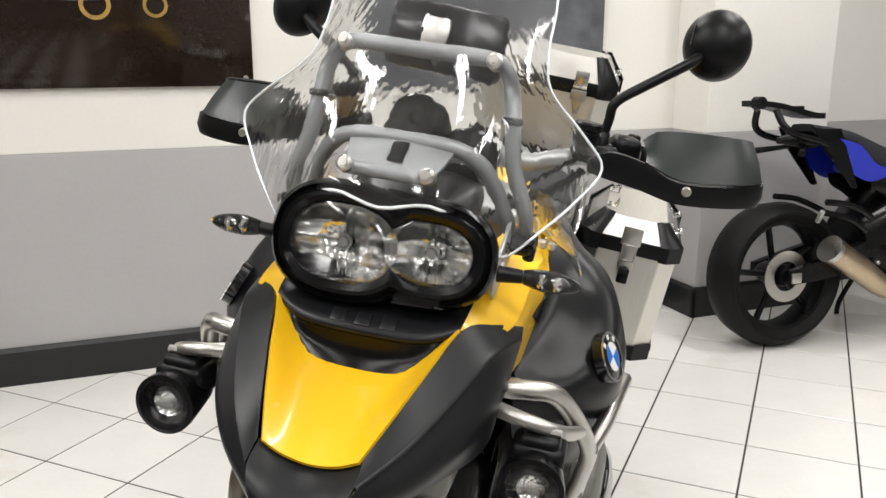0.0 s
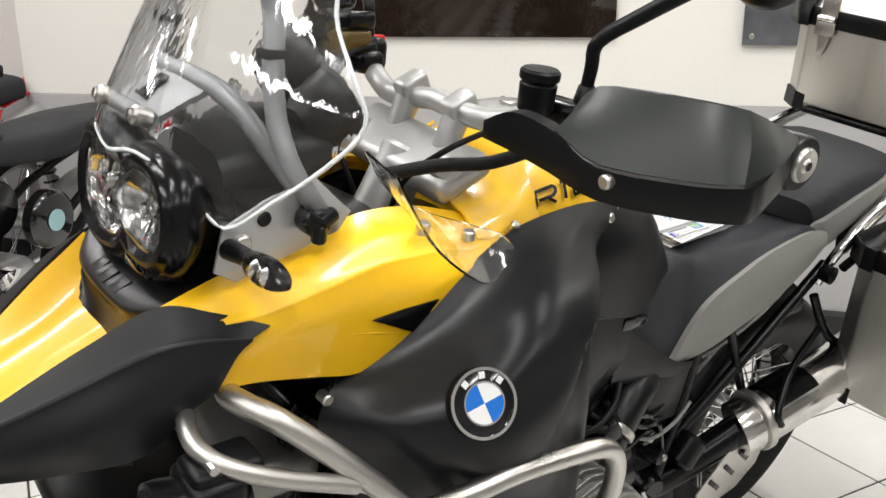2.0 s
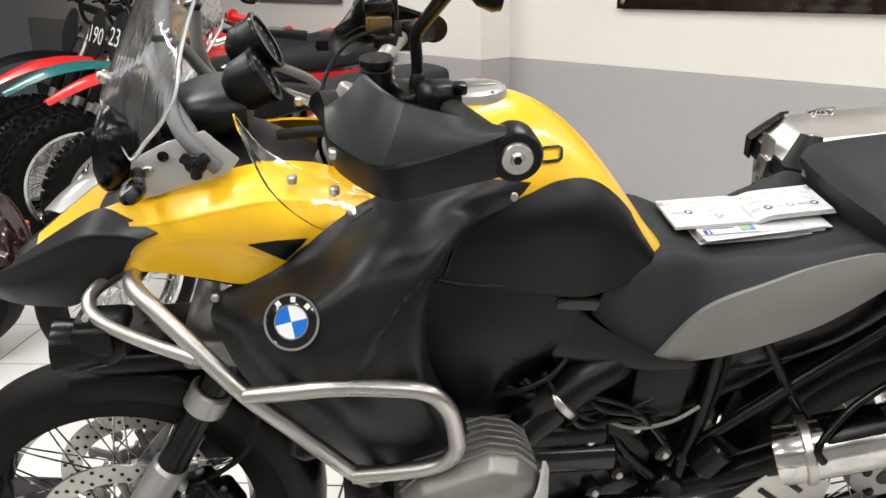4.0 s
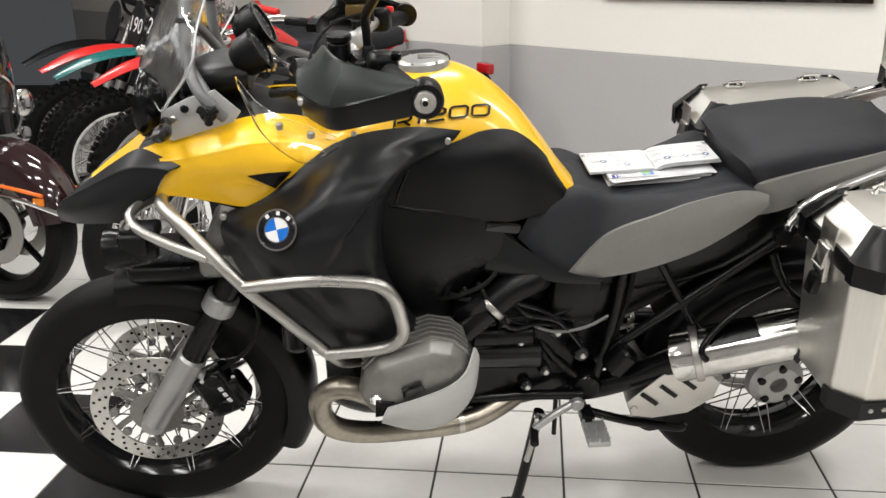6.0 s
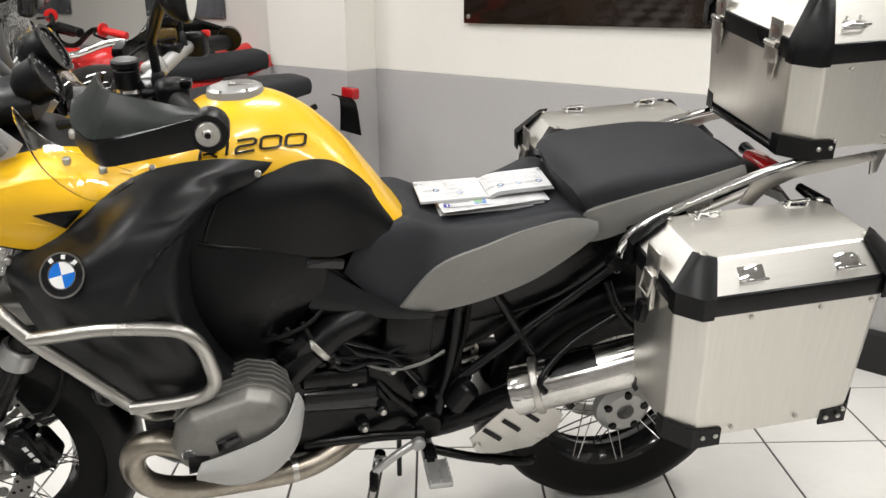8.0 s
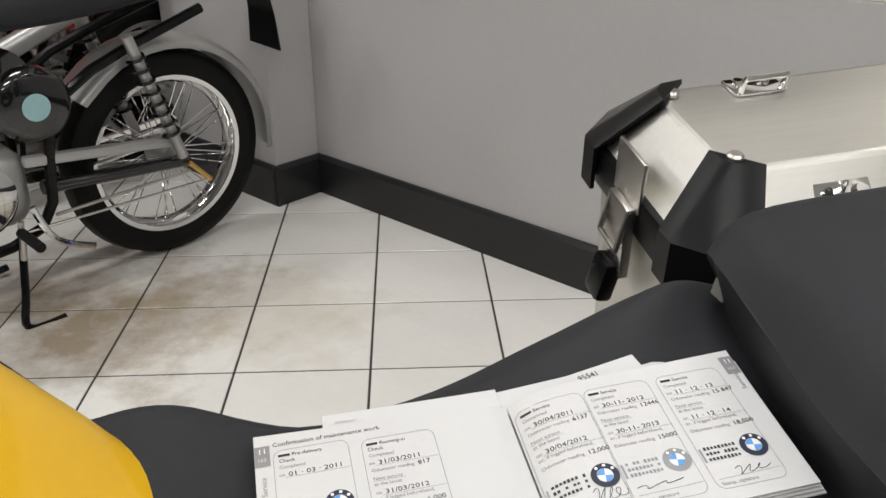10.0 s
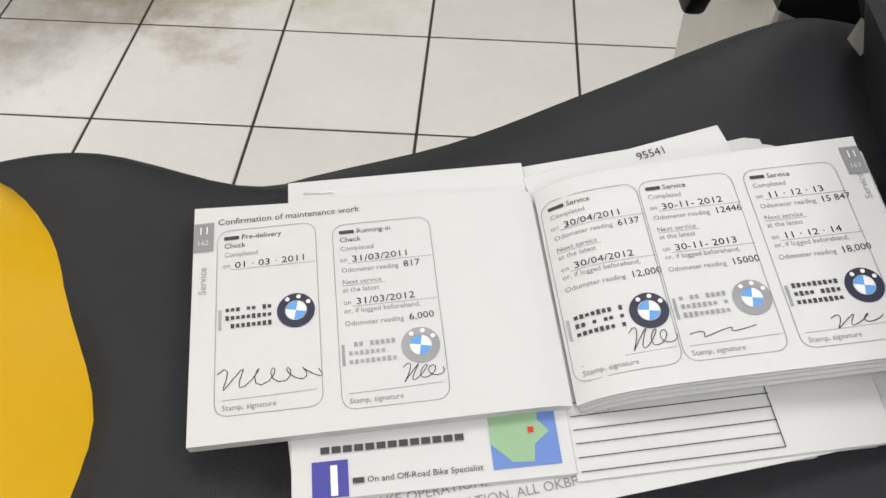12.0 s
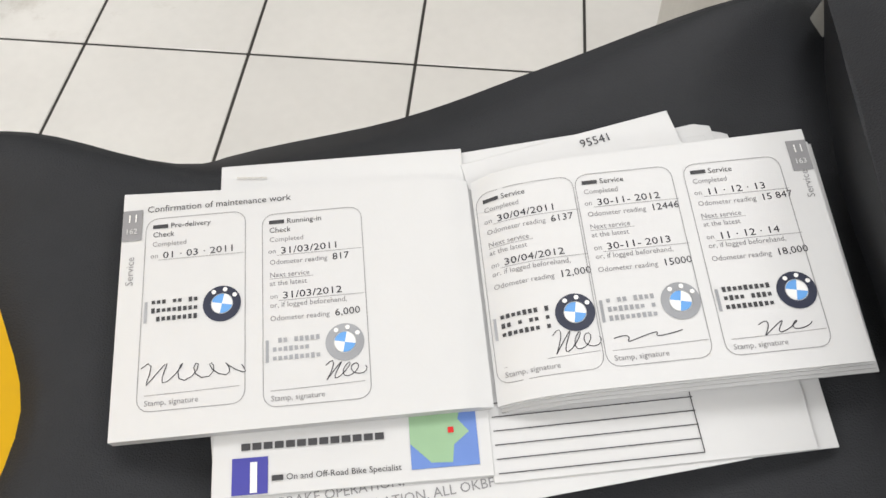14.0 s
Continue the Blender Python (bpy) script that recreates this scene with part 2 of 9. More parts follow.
def join(bm, b2, m=Matrix.Identity(4)):
    mp = {v: bm.verts.new(m @ v.co) for v in b2.verts}
    for f in b2.faces:
        bm.faces.new([mp[v] for v in f.verts]).material_index = f.material_index
    b2.free()


def box(c, s, bevel=0.0, m=None, seg=2):
    return add_box(bmesh.new(), c, s, bevel, m, seg)


def plate(outline, thick, m=Matrix.Identity(4), bevel=0.0, n=0, holes=()):
    """An outline of (u, v), given thickness along w, laid by m (columns u, v, w)."""
    pts = [Vector((p[0], p[1], 0)) for p in outline]
    if n:
        pts = cat(pts, n, True)
    bm = bmesh.new()
    lo = [bm.verts.new((p.x, p.y, -thick / 2)) for p in pts]
    f = bm.faces.new(lo)
    r = bmesh.ops.extrude_face_region(bm, geom=[f])
    bmesh.ops.translate(bm, verts=[v for v in r["geom"] if isinstance(v, bmesh.types.BMVert)], vec=(0, 0, thick))
    bmesh.ops.recalc_face_normals(bm, faces=bm.faces)
    if bevel:
        es = [e for e in bm.edges if abs(e.verts[0].co.z - e.verts[1].co.z) < 1e-6]
        bmesh.ops.bevel(bm, geom=es, offset=bevel, segments=2, affect="EDGES", profile=0.5)
    bmesh.ops.triangulate(bm, faces=[f for f in bm.faces if len(f.verts) > 4])
    bmesh.ops.transform(bm, matrix=m, verts=bm.verts)
    return bm


XZ = Matrix(((1, 0, 0, 0), (0, 0, 1, 0), (0, 1, 0, 0), (0, 0, 0, 1)))   # u along x, v along z, w along y


def side(y, turn=None):
    return Matrix.Translation((0, y, 0)) @ XZ


def add_patch(bm, rows, nu=4, nv=4, thick=0.0, closed=False, mirror=False):
    """A smooth skin through a grid of points, with thickness inwards."""
    rows = [[Vector((p[0], -p[1] if mirror else p[1], p[2])) for p in r] for r in rows]
    lines = [cat(r, nv, closed) for r in rows]
    cols = [cat(c, nu) for c in zip(*lines)]
    k, h = len(cols), len(cols[0])
    g = [[bm.verts.new(p) for p in c] for c in cols]
    faces = []
    for i in range(k if closed else k - 1):
        for j in range(h - 1):
            faces.append(bm.faces.new((g[i][j], g[(i + 1) % k][j], g[(i + 1) % k][j + 1], g[i][j + 1])))
    if thick:
        bm.normal_update()
        bmesh.ops.solidify(bm, geom=faces, thickness=thick)
    return bm


def patch(rows, nu=4, nv=4, thick=0.0, closed=False, mirror=False):
    return add_patch(bmesh.new(), rows, nu, nv, thick, closed, mirror)


def loft(rings, nu=3, nv=3, mirror=False):
    """A closed skin through rings of points, capped at both ends."""
    bm = bmesh.new()
    rings = [[Vector((p[0], -p[1] if mirror else p[1], p[2])) for p in r] for r in rings]
    lines = [cat(r, nv, True) for r in rings]
    cols = [cat(c, nu) for c in zip(*lines)]
    k, h = len(cols), len(cols[0])
    g = [[bm.verts.new(p) for p in c] for c in cols]
    for i in range(k):
        for j in range(h - 1):
            bm.faces.new((g[i][j], g[(i + 1) % k][j], g[(i + 1) % k][j + 1], g[i][j + 1]))
    for j in (0, h - 1):
        ring = [g[i][j] for i in range(k)]
        c = bm.verts.new(sum((v.co for v in ring), Vector()) / k)
        for i in range(k):
            bm.faces.new((ring[i], ring[(i + 1) % k], c))
    return bm


def sect(x, hw, z0, z1, flat=0.55, y0=0.0):
    """A rounded cross-section at x: half-width, bottom and top."""
    zc, hh = (z0 + z1) / 2, (z1 - z0) / 2
    out = []
    for k in range(12):
        a = 2 * math.pi * k / 12
        ca, sa = math.cos(a), math.sin(a)
        out.append((x, y0 + hw * math.copysign(abs(ca) ** flat, ca), zc + hh * math.copysign(abs(sa) ** flat, sa)))
    return out


def axle(x, y, z):
    """A frame at a wheel's centre whose z axis is the axle (along y)."""
    return Matrix.Translation((x, y, z)) @ pose(0, 0, 0, 90, 0, 0)

# ---- the room ----
T = 0.34
floor = obj("floor", box((0, 1.0, -0.0522), (14, 14, 0.1)), GROUT, smooth=False)
tagged(floor, "white ceramic tiles with dark grout and a black chequered aisle", "floor", kind="structure")

RT = math.sqrt(0.5)
WALL0 = Vector((0.60, 2.46, 0))
ALONG, INTO = Vector((RT, -RT, 0)), Vector((RT, RT, 0))
WM = Matrix.Translation(WALL0) @ Matrix(((RT, RT, 0, 0), (-RT, RT, 0, 0), (0, 0, 1, 0), (0, 0, 0, 1)))  # u along the wall, v into it
STRIPE = 0.895


def wall_run(name, label, u0, u1, v0, v1, m):
    w = thing(name, label, "wall", m, kind="structure")
    cu, cv, du, dv = (u0 + u1) / 2, (v0 + v1) / 2, u1 - u0, v1 - v0
    part("dado", box((cu, cv, STRIPE / 2), (du, dv, STRIPE), 0.004), WALLG, w, "grey painted lower wall", smooth=False)
    part("upper_wall", box((cu, cv, (STRIPE + CEIL) / 2), (du, dv, CEIL - STRIPE), 0.004), WALLW, w, "white painted upper wall", smooth=False)
    return w


wall_run("wall_north", "long wall painted white above a grey dado", -8.0, 7.0, 0.0, 0.2, WM)
wall_run("pillar_west", "square pillar painted white above grey", -0.87, -0.21, -0.20, 0.0, WM)
wall_run("pillar_east", "broad pillar painted white above grey", 3.69, 4.42, -0.26, 0.0, WM)


def skirting(name, u0, u1, v, depth=0.018, m=None, cross=None):
    prof = [(0, 0), (depth, 0), (depth, 0.135), (depth - 0.008, 0.15), (0, 0.15)]
    bm = bmesh.new()
    if cross is None:
        a = [bm.verts.new((u0, v - p[0], p[1])) for p in prof]
        b = [bm.verts.new((u1, v - p[0], p[1])) for p in prof]
    else:
        a = [bm.verts.new((v + p[0] * cross, u0, p[1])) for p in prof]
        b = [bm.verts.new((v + p[0] * cross, u1, p[1])) for p in prof]
    for i in range(5):
        j = (i + 1) % 5
        bm.faces.new((a[i], a[j], b[j], b[i]))
    bm.faces.new(a), bm.faces.new(b)
    ob = obj(name, bm, SKIRT, smooth=False, m=WM)
    return tagged(ob, "black painted skirting board along the wall", "skirting board", kind="structure")


skirting("baseboard_1", -8.0, -0.87, 0.0)
skirting("baseboard_2", -0.89, -0.19, -0.20)
skirting("baseboard_3", -0.218, 0.0, -0.21, cross=1)
skirting("baseboard_4", -0.19, 3.67, 0.0)
skirting("baseboard_5", -0.278, 0.0, 3.69, cross=-1)
skirting("baseboard_6", 3.672, 4.44, -0.26)
skirting("baseboard_7", 4.42, 7.0, 0.0)

# plain closing walls and an unseen ceiling, added for bounce and reflections
for nm, c, s in (("wall_south", (0, -5.2, CEIL / 2), (14, 0.2, CEIL)), ("wall_west", (-6.2, 1, CEIL / 2), (0.2, 14, CEIL)), ("wall_east", (6.4, 1, CEIL / 2), (0.2, 14, CEIL))):
    tagged(obj(nm, box(c, s), WALLD, smooth=False), "plain grey painted showroom wall", "wall", kind="structure")
tagged(obj("ceiling", box((0, 1, CEIL + 0.06), (14, 14, 0.1)), CEILM, smooth=False), "plain off-white ceiling", "ceiling", kind="structure")

# ---- the touring motorcycle ----
BM = Matrix.Translation((-0.3177, -0.1384, 0)) @ pose(0, 0, 0, 0, 0, 10.6) @ pose(0, 0, 0, 11, 0, 0)
bike = thing("motorcycle", "yellow and black adventure touring motorcycle leaning on its side stand", "motorcycle", BM)


def wheel(name, x, z, r_out, r_rim, w_tyre, w_rim, parent, spokes=20):
    m = axle(x, 0, z)
    wh = new(name)
    wh.parent = parent
    hw = w_tyre / 2
    prof = [(r_rim - 0.012, -w_rim / 2), (r_rim + 0.012, -w_rim / 2 - 0.006), (r_rim + 0.4 * (r_out - r_rim), -hw)]
    for k in range(7):
        a = math.pi * (k / 6 - 0.5)
        prof.append((r_rim + 0.55 * (r_out - r_rim) + 0.45 * (r_out - r_rim) * math.cos(a), hw * math.sin(a) * 0.98))
    prof += [(r_rim + 0.4 * (r_out - r_rim), hw), (r_rim + 0.012, w_rim / 2 + 0.006), (r_rim - 0.012, w_rim / 2)]
    part("tyre", lathe(prof, m, 72), RUBBER, wh, "black road tyre")
    rp = [(r_rim, -w_rim / 2), (r_rim + 0.006, -w_rim / 2), (r_rim + 0.006, -w_rim / 2 + 0.012), (r_rim - 0.012, -w_rim / 2 + 0.022), (r_rim - 0.024, 0),
          (r_rim - 0.012, w_rim / 2 - 0.022), (r_rim + 0.006, w_rim / 2 - 0.012), (r_rim + 0.006, w_rim / 2), (r_rim, w_rim / 2), (r_rim - 0.016, w_rim / 2 - 0.016),
          (r_rim - 0.032, 0), (r_rim - 0.016, -w_rim / 2 + 0.016)]
    part("rim", lathe(rp, m, 64, True), GLOSSK, wh, "black wire-spoke rim")
    part("hub", lathe([(0, -0.07), (0.03, -0.07), (0.045, -0.06), (0.045, -0.045), (0.028, -0.03), (0.028, 0.03), (0.045, 0.045), (0.045, 0.06), (0.03, 0.07), (0, 0.07)], m, 28), SILVER, wh)
    sp = tube([(0.04, 0.0, -0.05), (r_rim - 0.012, 0.0, w_rim / 2 - 0.012)], 0.0019, seg=6, smooth=False)
    me = bpy.data.meshes.new("spoke")
    sp.to_mesh(me); sp.free()
    me.materials.append(CHROME)
    for k in range(spokes * 2):
        ob = new("spoke", me)
        ob.parent = wh
        flip = pose(0, 0, 0, 180 * (k % 2), 0, 0)
        ob.matrix_basis = m @ pose(0, 0, 0, 0, 0, 360.0 * k / (spokes * 2)) @ flip @ Matrix.Translation((0, 0.022 if (k // 2) % 2 else -0.022, 0)) @ pose(0, 0, 0, 0, 0, 5 if (k // 2) % 2 else -5)
    return wh


from mathutils.bvhtree import BVHTree

VIEW = Vector((0.05, 0.87, -0.48)).normalized()


def strokes_on(name, bm_skin, lines, width, lift, material, parent, label=""):
    """Painted strokes laid on a skin: lines of (x, z) on the plane y = -0.15, cast onto the skin."""
    tree = BVHTree.FromBMesh(bm_skin)
    bm = bmesh.new()
    for line in lines:
        pts = []
        for a, b in zip(line, line[1:]):
            for k in range(6):
                pts.append((a[0] + (b[0] - a[0]) * k / 6, a[1] + (b[1] - a[1]) * k / 6))
        pts.append(line[-1])
        prev = None
        for i, p in enumerate(pts):
            q, o = pts[min(i + 1, len(pts) - 1)], pts[max(i - 1, 0)]
            d = Vector((q[0] - o[0], q[1] - o[1])).normalized()
            pair = []
            for sgn in (-1, 1):
                x, z = p[0] - d.y * width / 2 * sgn, p[1] + d.x * width / 2 * sgn
                start = Vector((x, -0.15, z)) - VIEW * 0.4
                hit, nor, _, _ = tree.ray_cast(start, VIEW)
                if hit is None:
                    pair = None
                    break
                pair.append(bm.verts.new(hit - VIEW * lift))
            if pair and prev:
                bm.faces.new((prev[0], prev[1], pair[1], pair[0]))
            prev = pair
    return part(name, bm, material, parent, label)


front_wheel = wheel("front_wheel", 0.0, 0.329, 0.329, 0.249, 0.110, 0.085, bike)
rear_wheel = wheel("rear_wheel", 1.51, 0.32, 0.32, 0.212, 0.15, 0.11, bike)

# brake discs, hub and calipers
for sg in (-1, 1):
    m = axle(0.0, 0.072 * sg, 0.329)
    bm = bmesh.new()
    add_lathe(bm, [(0.112, -0.0025), (0.1525, -0.0025), (0.1525, 0.0025), (0.112, 0.0025)], m, 56, True)
    part("brake_disc", bm, STEEL, front_wheel, "drilled steel brake disc")
    bm = bmesh.new()
    for k in range(69):
        a, rr = 2 * math.pi * k / 69, (0.120, 0.132, 0.144)[k % 3]
        add_cyl(bm, m @ Vector((rr * math.cos(a), rr * math.sin(a), -0.0032)), m @ Vector((rr * math.cos(a), rr * math.sin(a), 0.0032)), 0.0040, seg=8)
    tagged(part("drilling", bm, SATINK, front_wheel), kind="stuff")
    bm = bmesh.new()
    add_lathe(bm, [(0.03, -0.004), (0.056, -0.004), (0.062, -0.002), (0.062, 0.004), (0.03, 0.006)], m @ Matrix.Translation((0, 0, -0.006 * sg)), 40, True)
    for k in range(6):
        a = 2 * math.pi * k / 6 + 0.2
        add_tube(bm, [m @ Vector((0.055 * math.cos(a), 0.055 * math.sin(a), 0)), m @ Vector((0.092 * math.cos(a + 0.18), 0.092 * math.sin(a + 0.18), 0)), m @ Vector((0.108 * math.cos(a + 0.24), 0.108 * math.sin(a + 0.24), 0))], 0.008, seg=8, n=2)
    for k in range(10):
        a = 2 * math.pi * k / 10
        add_cyl(bm, m @ Vector((0.100 * math.cos(a), 0.100 * math.sin(a), -0.006)), m @ Vector((0.100 * math.cos(a), 0.100 * math.sin(a), 0.006)), 0.011, seg=12, bevel=0.002)
        add_cyl(bm, m @ Vector((0.07 * math.cos(a + 0.3), 0.07 * math.sin(a + 0.3), -0.008)), m @ Vector((0.07 * math.cos(a + 0.3), 0.07 * math.sin(a + 0.3), 0.008)), 0.005, seg=8)
    part("disc_carrier", bm, CAST, front_wheel, "grey cast disc carrier")
    bm = bmesh.new()
    for k in range(48):
        a = 2 * math.pi * k / 48
        add_box(bm, m @ Vector((0.076 * math.cos(a), 0.076 * math.sin(a), -0.008 * sg)), (0.006, 0.002, 0.0035), 0, pose(0, -math.degrees(a), 0))
    tagged(part("sensor_ring", bm, STEEL, front_wheel), kind="stuff")
    bm = bmesh.new()
    add_box(bm, (0.155, 0.088 * sg, 0.395), (0.085, 0.055, 0.125), 0.016, pose(0, 0, 0, 0, -24, 0), 3)
    add_box(bm, (0.195, 0.088 * sg, 0.40), (0.045, 0.05, 0.075), 0.014, pose(0, 0, 0, 0, -24, 0), 3)
    add_cyl(bm, (0.15, 0.12 * sg, 0.44), (0.15, 0.112 * sg, 0.44), 0.017, seg=20, bevel=0.003)
    add_cyl(bm, (0.17, 0.12 * sg, 0.365), (0.17, 0.112 * sg, 0.365), 0.017, seg=20, bevel=0.003)
    cal = part("brake_caliper", bm, SATINK, bike, "black four-piston brake caliper")
    for p in ((0.125, 0.44), (0.13, 0.35), (0.205, 0.355), (0.195, 0.45)):
        part("bolt", add_cyl(bmesh.new(), (p[0], 0.105 * sg, p[1]), (p[0], 0.119 * sg, p[1]), 0.006, seg=6, bevel=0.001), CHROME, cal)
    bm = bmesh.new()
    for k in range(3):
        add_box(bm, (0.163 + 0.008 * k, 0.1165 * sg, 0.415 - 0.016 * k), (0.012, 0.001, 0.009), 0, pose(0, 0, 0, 0, 64, 0))
    part("lettering_bars", bm, WHITEP, cal, "pale maker marks", smooth=False)
    # fork legs
    a, b, c = Vector((-0.005, 0.098 * sg, 0.315)), Vector((0.112, 0.098 * sg, 0.50)), Vector((0.225, 0.098 * sg, 0.70))
    leg = part("fork_leg", add_cyl(add_cyl(bmesh.new(), a, b, 0.030, 0.033, 24, 0.006), a + Vector((0, -0.02 * sg, 0)), a + Vector((0, 0.018 * sg, 0)), 0.027, seg=24, bevel=0.003), SILVER, bike, "silver fork slider")
    part("stanchion", add_cyl(bmesh.new(), b - (b - a) * 0.05, c + (c - b) * 0.5, 0.027, seg=24), SATINK, leg, "black fork tube")
    part("collar", add_cyl(bmesh.new(), (0.178, 0.098 * sg, 0.617), (0.20, 0.098 * sg, 0.657), 0.036, seg=24, bevel=0.004), SILVER, leg)
    part("axle_bolt", add_cyl(bmesh.new(), (0.0, 0.113 * sg, 0.322), (0.0, 0.119 * sg, 0.322), 0.012, seg=6, bevel=0.002), SATINK, leg)
    bm = tube([(0.10, 0.10 * sg, 0.47), (0.125, 0.10 * sg, 0.44), (0.12, 0.10 * sg, 0.36)], 0.012, seg=10)
    part("caliper_bracket", bm, SILVER, leg)
    part("brake_hose", tube([(0.17, 0.10 * sg, 0.46), (0.235, 0.115 * sg, 0.52), (0.27, 0.12 * sg, 0.60), (0.25, 0.11 * sg, 0.68), (0.22, 0.09 * sg, 0.76)], 0.005, seg=8), RUBBER, bike)

# front mudguard
def arch(points, hw, drop, thick, parent, name, material, label=""):
    rows = []
    for x, z, nx, nz in points:
        rows.append([(x - nx * drop, -hw, z - nz * drop), (x - nx * drop * 0.35, -hw * 0.93, z - nz * drop * 0.35), (x, -hw * 0.5, z), (x + nx * 0.004, 0, z + nz * 0.004),
                     (x, hw * 0.5, z), (x - nx * drop * 0.35, hw * 0.93, z - nz * drop * 0.35), (x - nx * drop, hw, z - nz * drop)])
    return part(name, patch(rows, 3, 3, thick), material, parent, label)


pts = []
for ang, rr in ((97, 0.350), (90, 0.354), (78, 0.358), (62, 0.362), (42, 0.362), (24, 0.362), (6, 0.362), (-14, 0.362), (-26, 0.360)):
    a = math.radians(ang)
    pts.append((rr * math.cos(a), 0.329 + rr * math.sin(a), math.cos(a), math.sin(a)))
arch(pts, 0.068, 0.06, 0.004, bike, "front_mudguard", BLACKP, "matt black front mudguard")
part("fork_brace", box((0.16, 0, 0.70), (0.30, 0.17, 0.045), 0.02, seg=3), BLACKP, bike)
part("fork_bridge", box((0.235, 0, 0.74), (0.12, 0.26, 0.06), 0.02, seg=3), CAST, bike)

# the steered front end stands a little rearward of the frame's line
for ob in bike.children:
    if ob.name.split(".")[0] in {"front_wheel", "fork_leg", "brake_caliper", "brake_hose", "front_mudguard"}:
        ob.location.x += 0.015

# beak and nose: the front bodywork is built square to the machine's own upright plane
LE = Matrix.Translation((0, 0, 0.9)) @ pose(0, 0, 0, -3.7, 0, 0) @ Matrix.Translation((0, 0, -0.9))


def halves(rows):
    """Rows of points from one edge to the middle, mirrored to the other edge."""
    return [list(r) + [(p[0], -p[1], p[2]) for p in reversed(r[:-1])] for r in rows]


def crisp(rows, k):
    """The rows with a tight fold along row k."""
    near = lambda p, q: [tuple(a * 0.86 + b * 0.14 for a, b in zip(u, w)) for u, w in zip(p, q)]
    return rows[:k] + [near(rows[k], rows[k - 1]), rows[k], near(rows[k], rows[k + 1])] + rows[k + 1:]


part("beak", patch(halves([[(-0.057, -0.057, 0.882), (-0.056, -0.032, 0.870), (-0.054, 0, 0.864)],
                           [(-0.010, -0.077, 0.917), (-0.006, -0.044, 0.892), (-0.002, 0, 0.885)],
                           [(0.041, -0.096, 0.953), (0.044, -0.056, 0.915), (0.048, 0, 0.905)],
                           [(0.074, -0.107, 0.973), (0.080, -0.064, 0.934), (0.086, 0, 0.922)],
                           [(0.104, -0.119, 0.991), (0.110, -0.072, 0.950), (0.116, 0, 0.936)]]), 5, 5, 0.004), YELLOW, bike, "gloss yellow beak panel", m=LE)
part("nose", patch(halves([[(-0.054, -0.060, 0.884), (-0.053, -0.032, 0.868), (-0.051, 0, 0.862)],
                           [(-0.084, -0.060, 0.868), (-0.088, -0.032, 0.853), (-0.089, 0, 0.849)],
                           [(-0.100, -0.050, 0.848), (-0.106, -0.027, 0.836), (-0.108, 0, 0.832)],
                           [(-0.101, -0.038, 0.822), (-0.102, -0.020, 0.814), (-0.102, 0, 0.811)]]), 4, 4, 0.005), GREYP, bike, "charcoal nose edge", m=LE)
part("beak_base", patch(halves([[(-0.099, -0.036, 0.820), (-0.100, -0.018, 0.812), (-0.100, 0, 0.810)],
                                [(0.0, -0.120, 0.852), (0.0, -0.06, 0.845), (0.0, 0, 0.842)],
                                [(0.10, -0.160, 0.905), (0.10, -0.08, 0.895), (0.10, 0, 0.890)]]), 4, 4, 0.004), BLACKP, bike, m=LE)
part("headstock_cover", patch([[(0.14, -0.165, 0.93), (0.15, -0.09, 0.935), (0.15, 0, 0.94), (0.15, 0.09, 0.935), (0.14, 0.165, 0.93)],
                               [(0.24, -0.165, 0.895), (0.24, -0.09, 0.905), (0.24, 0, 0.91), (0.24, 0.09, 0.905), (0.24, 0.165, 0.895)],
                               [(0.33, -0.165, 0.87), (0.33, -0.09, 0.885), (0.33, 0, 0.89), (0.33, 0.09, 0.885), (0.33, 0.165, 0.87)]], 2, 2, 0.006), BLACKP, bike, m=LE)
TANK_HORN = [[(0.46, -0.112, 1.046), (0.50, -0.100, 1.050), (0.54, -0.095, 1.064), (0.59, -0.085, 1.092)],
                                 [(0.46, -0.145, 1.042), (0.50, -0.145, 1.040), (0.54, -0.141, 1.040), (0.59, -0.129, 1.044)],
                                 [(0.46, -0.172, 1.018), (0.50, -0.172, 1.010), (0.54, -0.168, 1.000), (0.59, -0.158, 0.985)]]
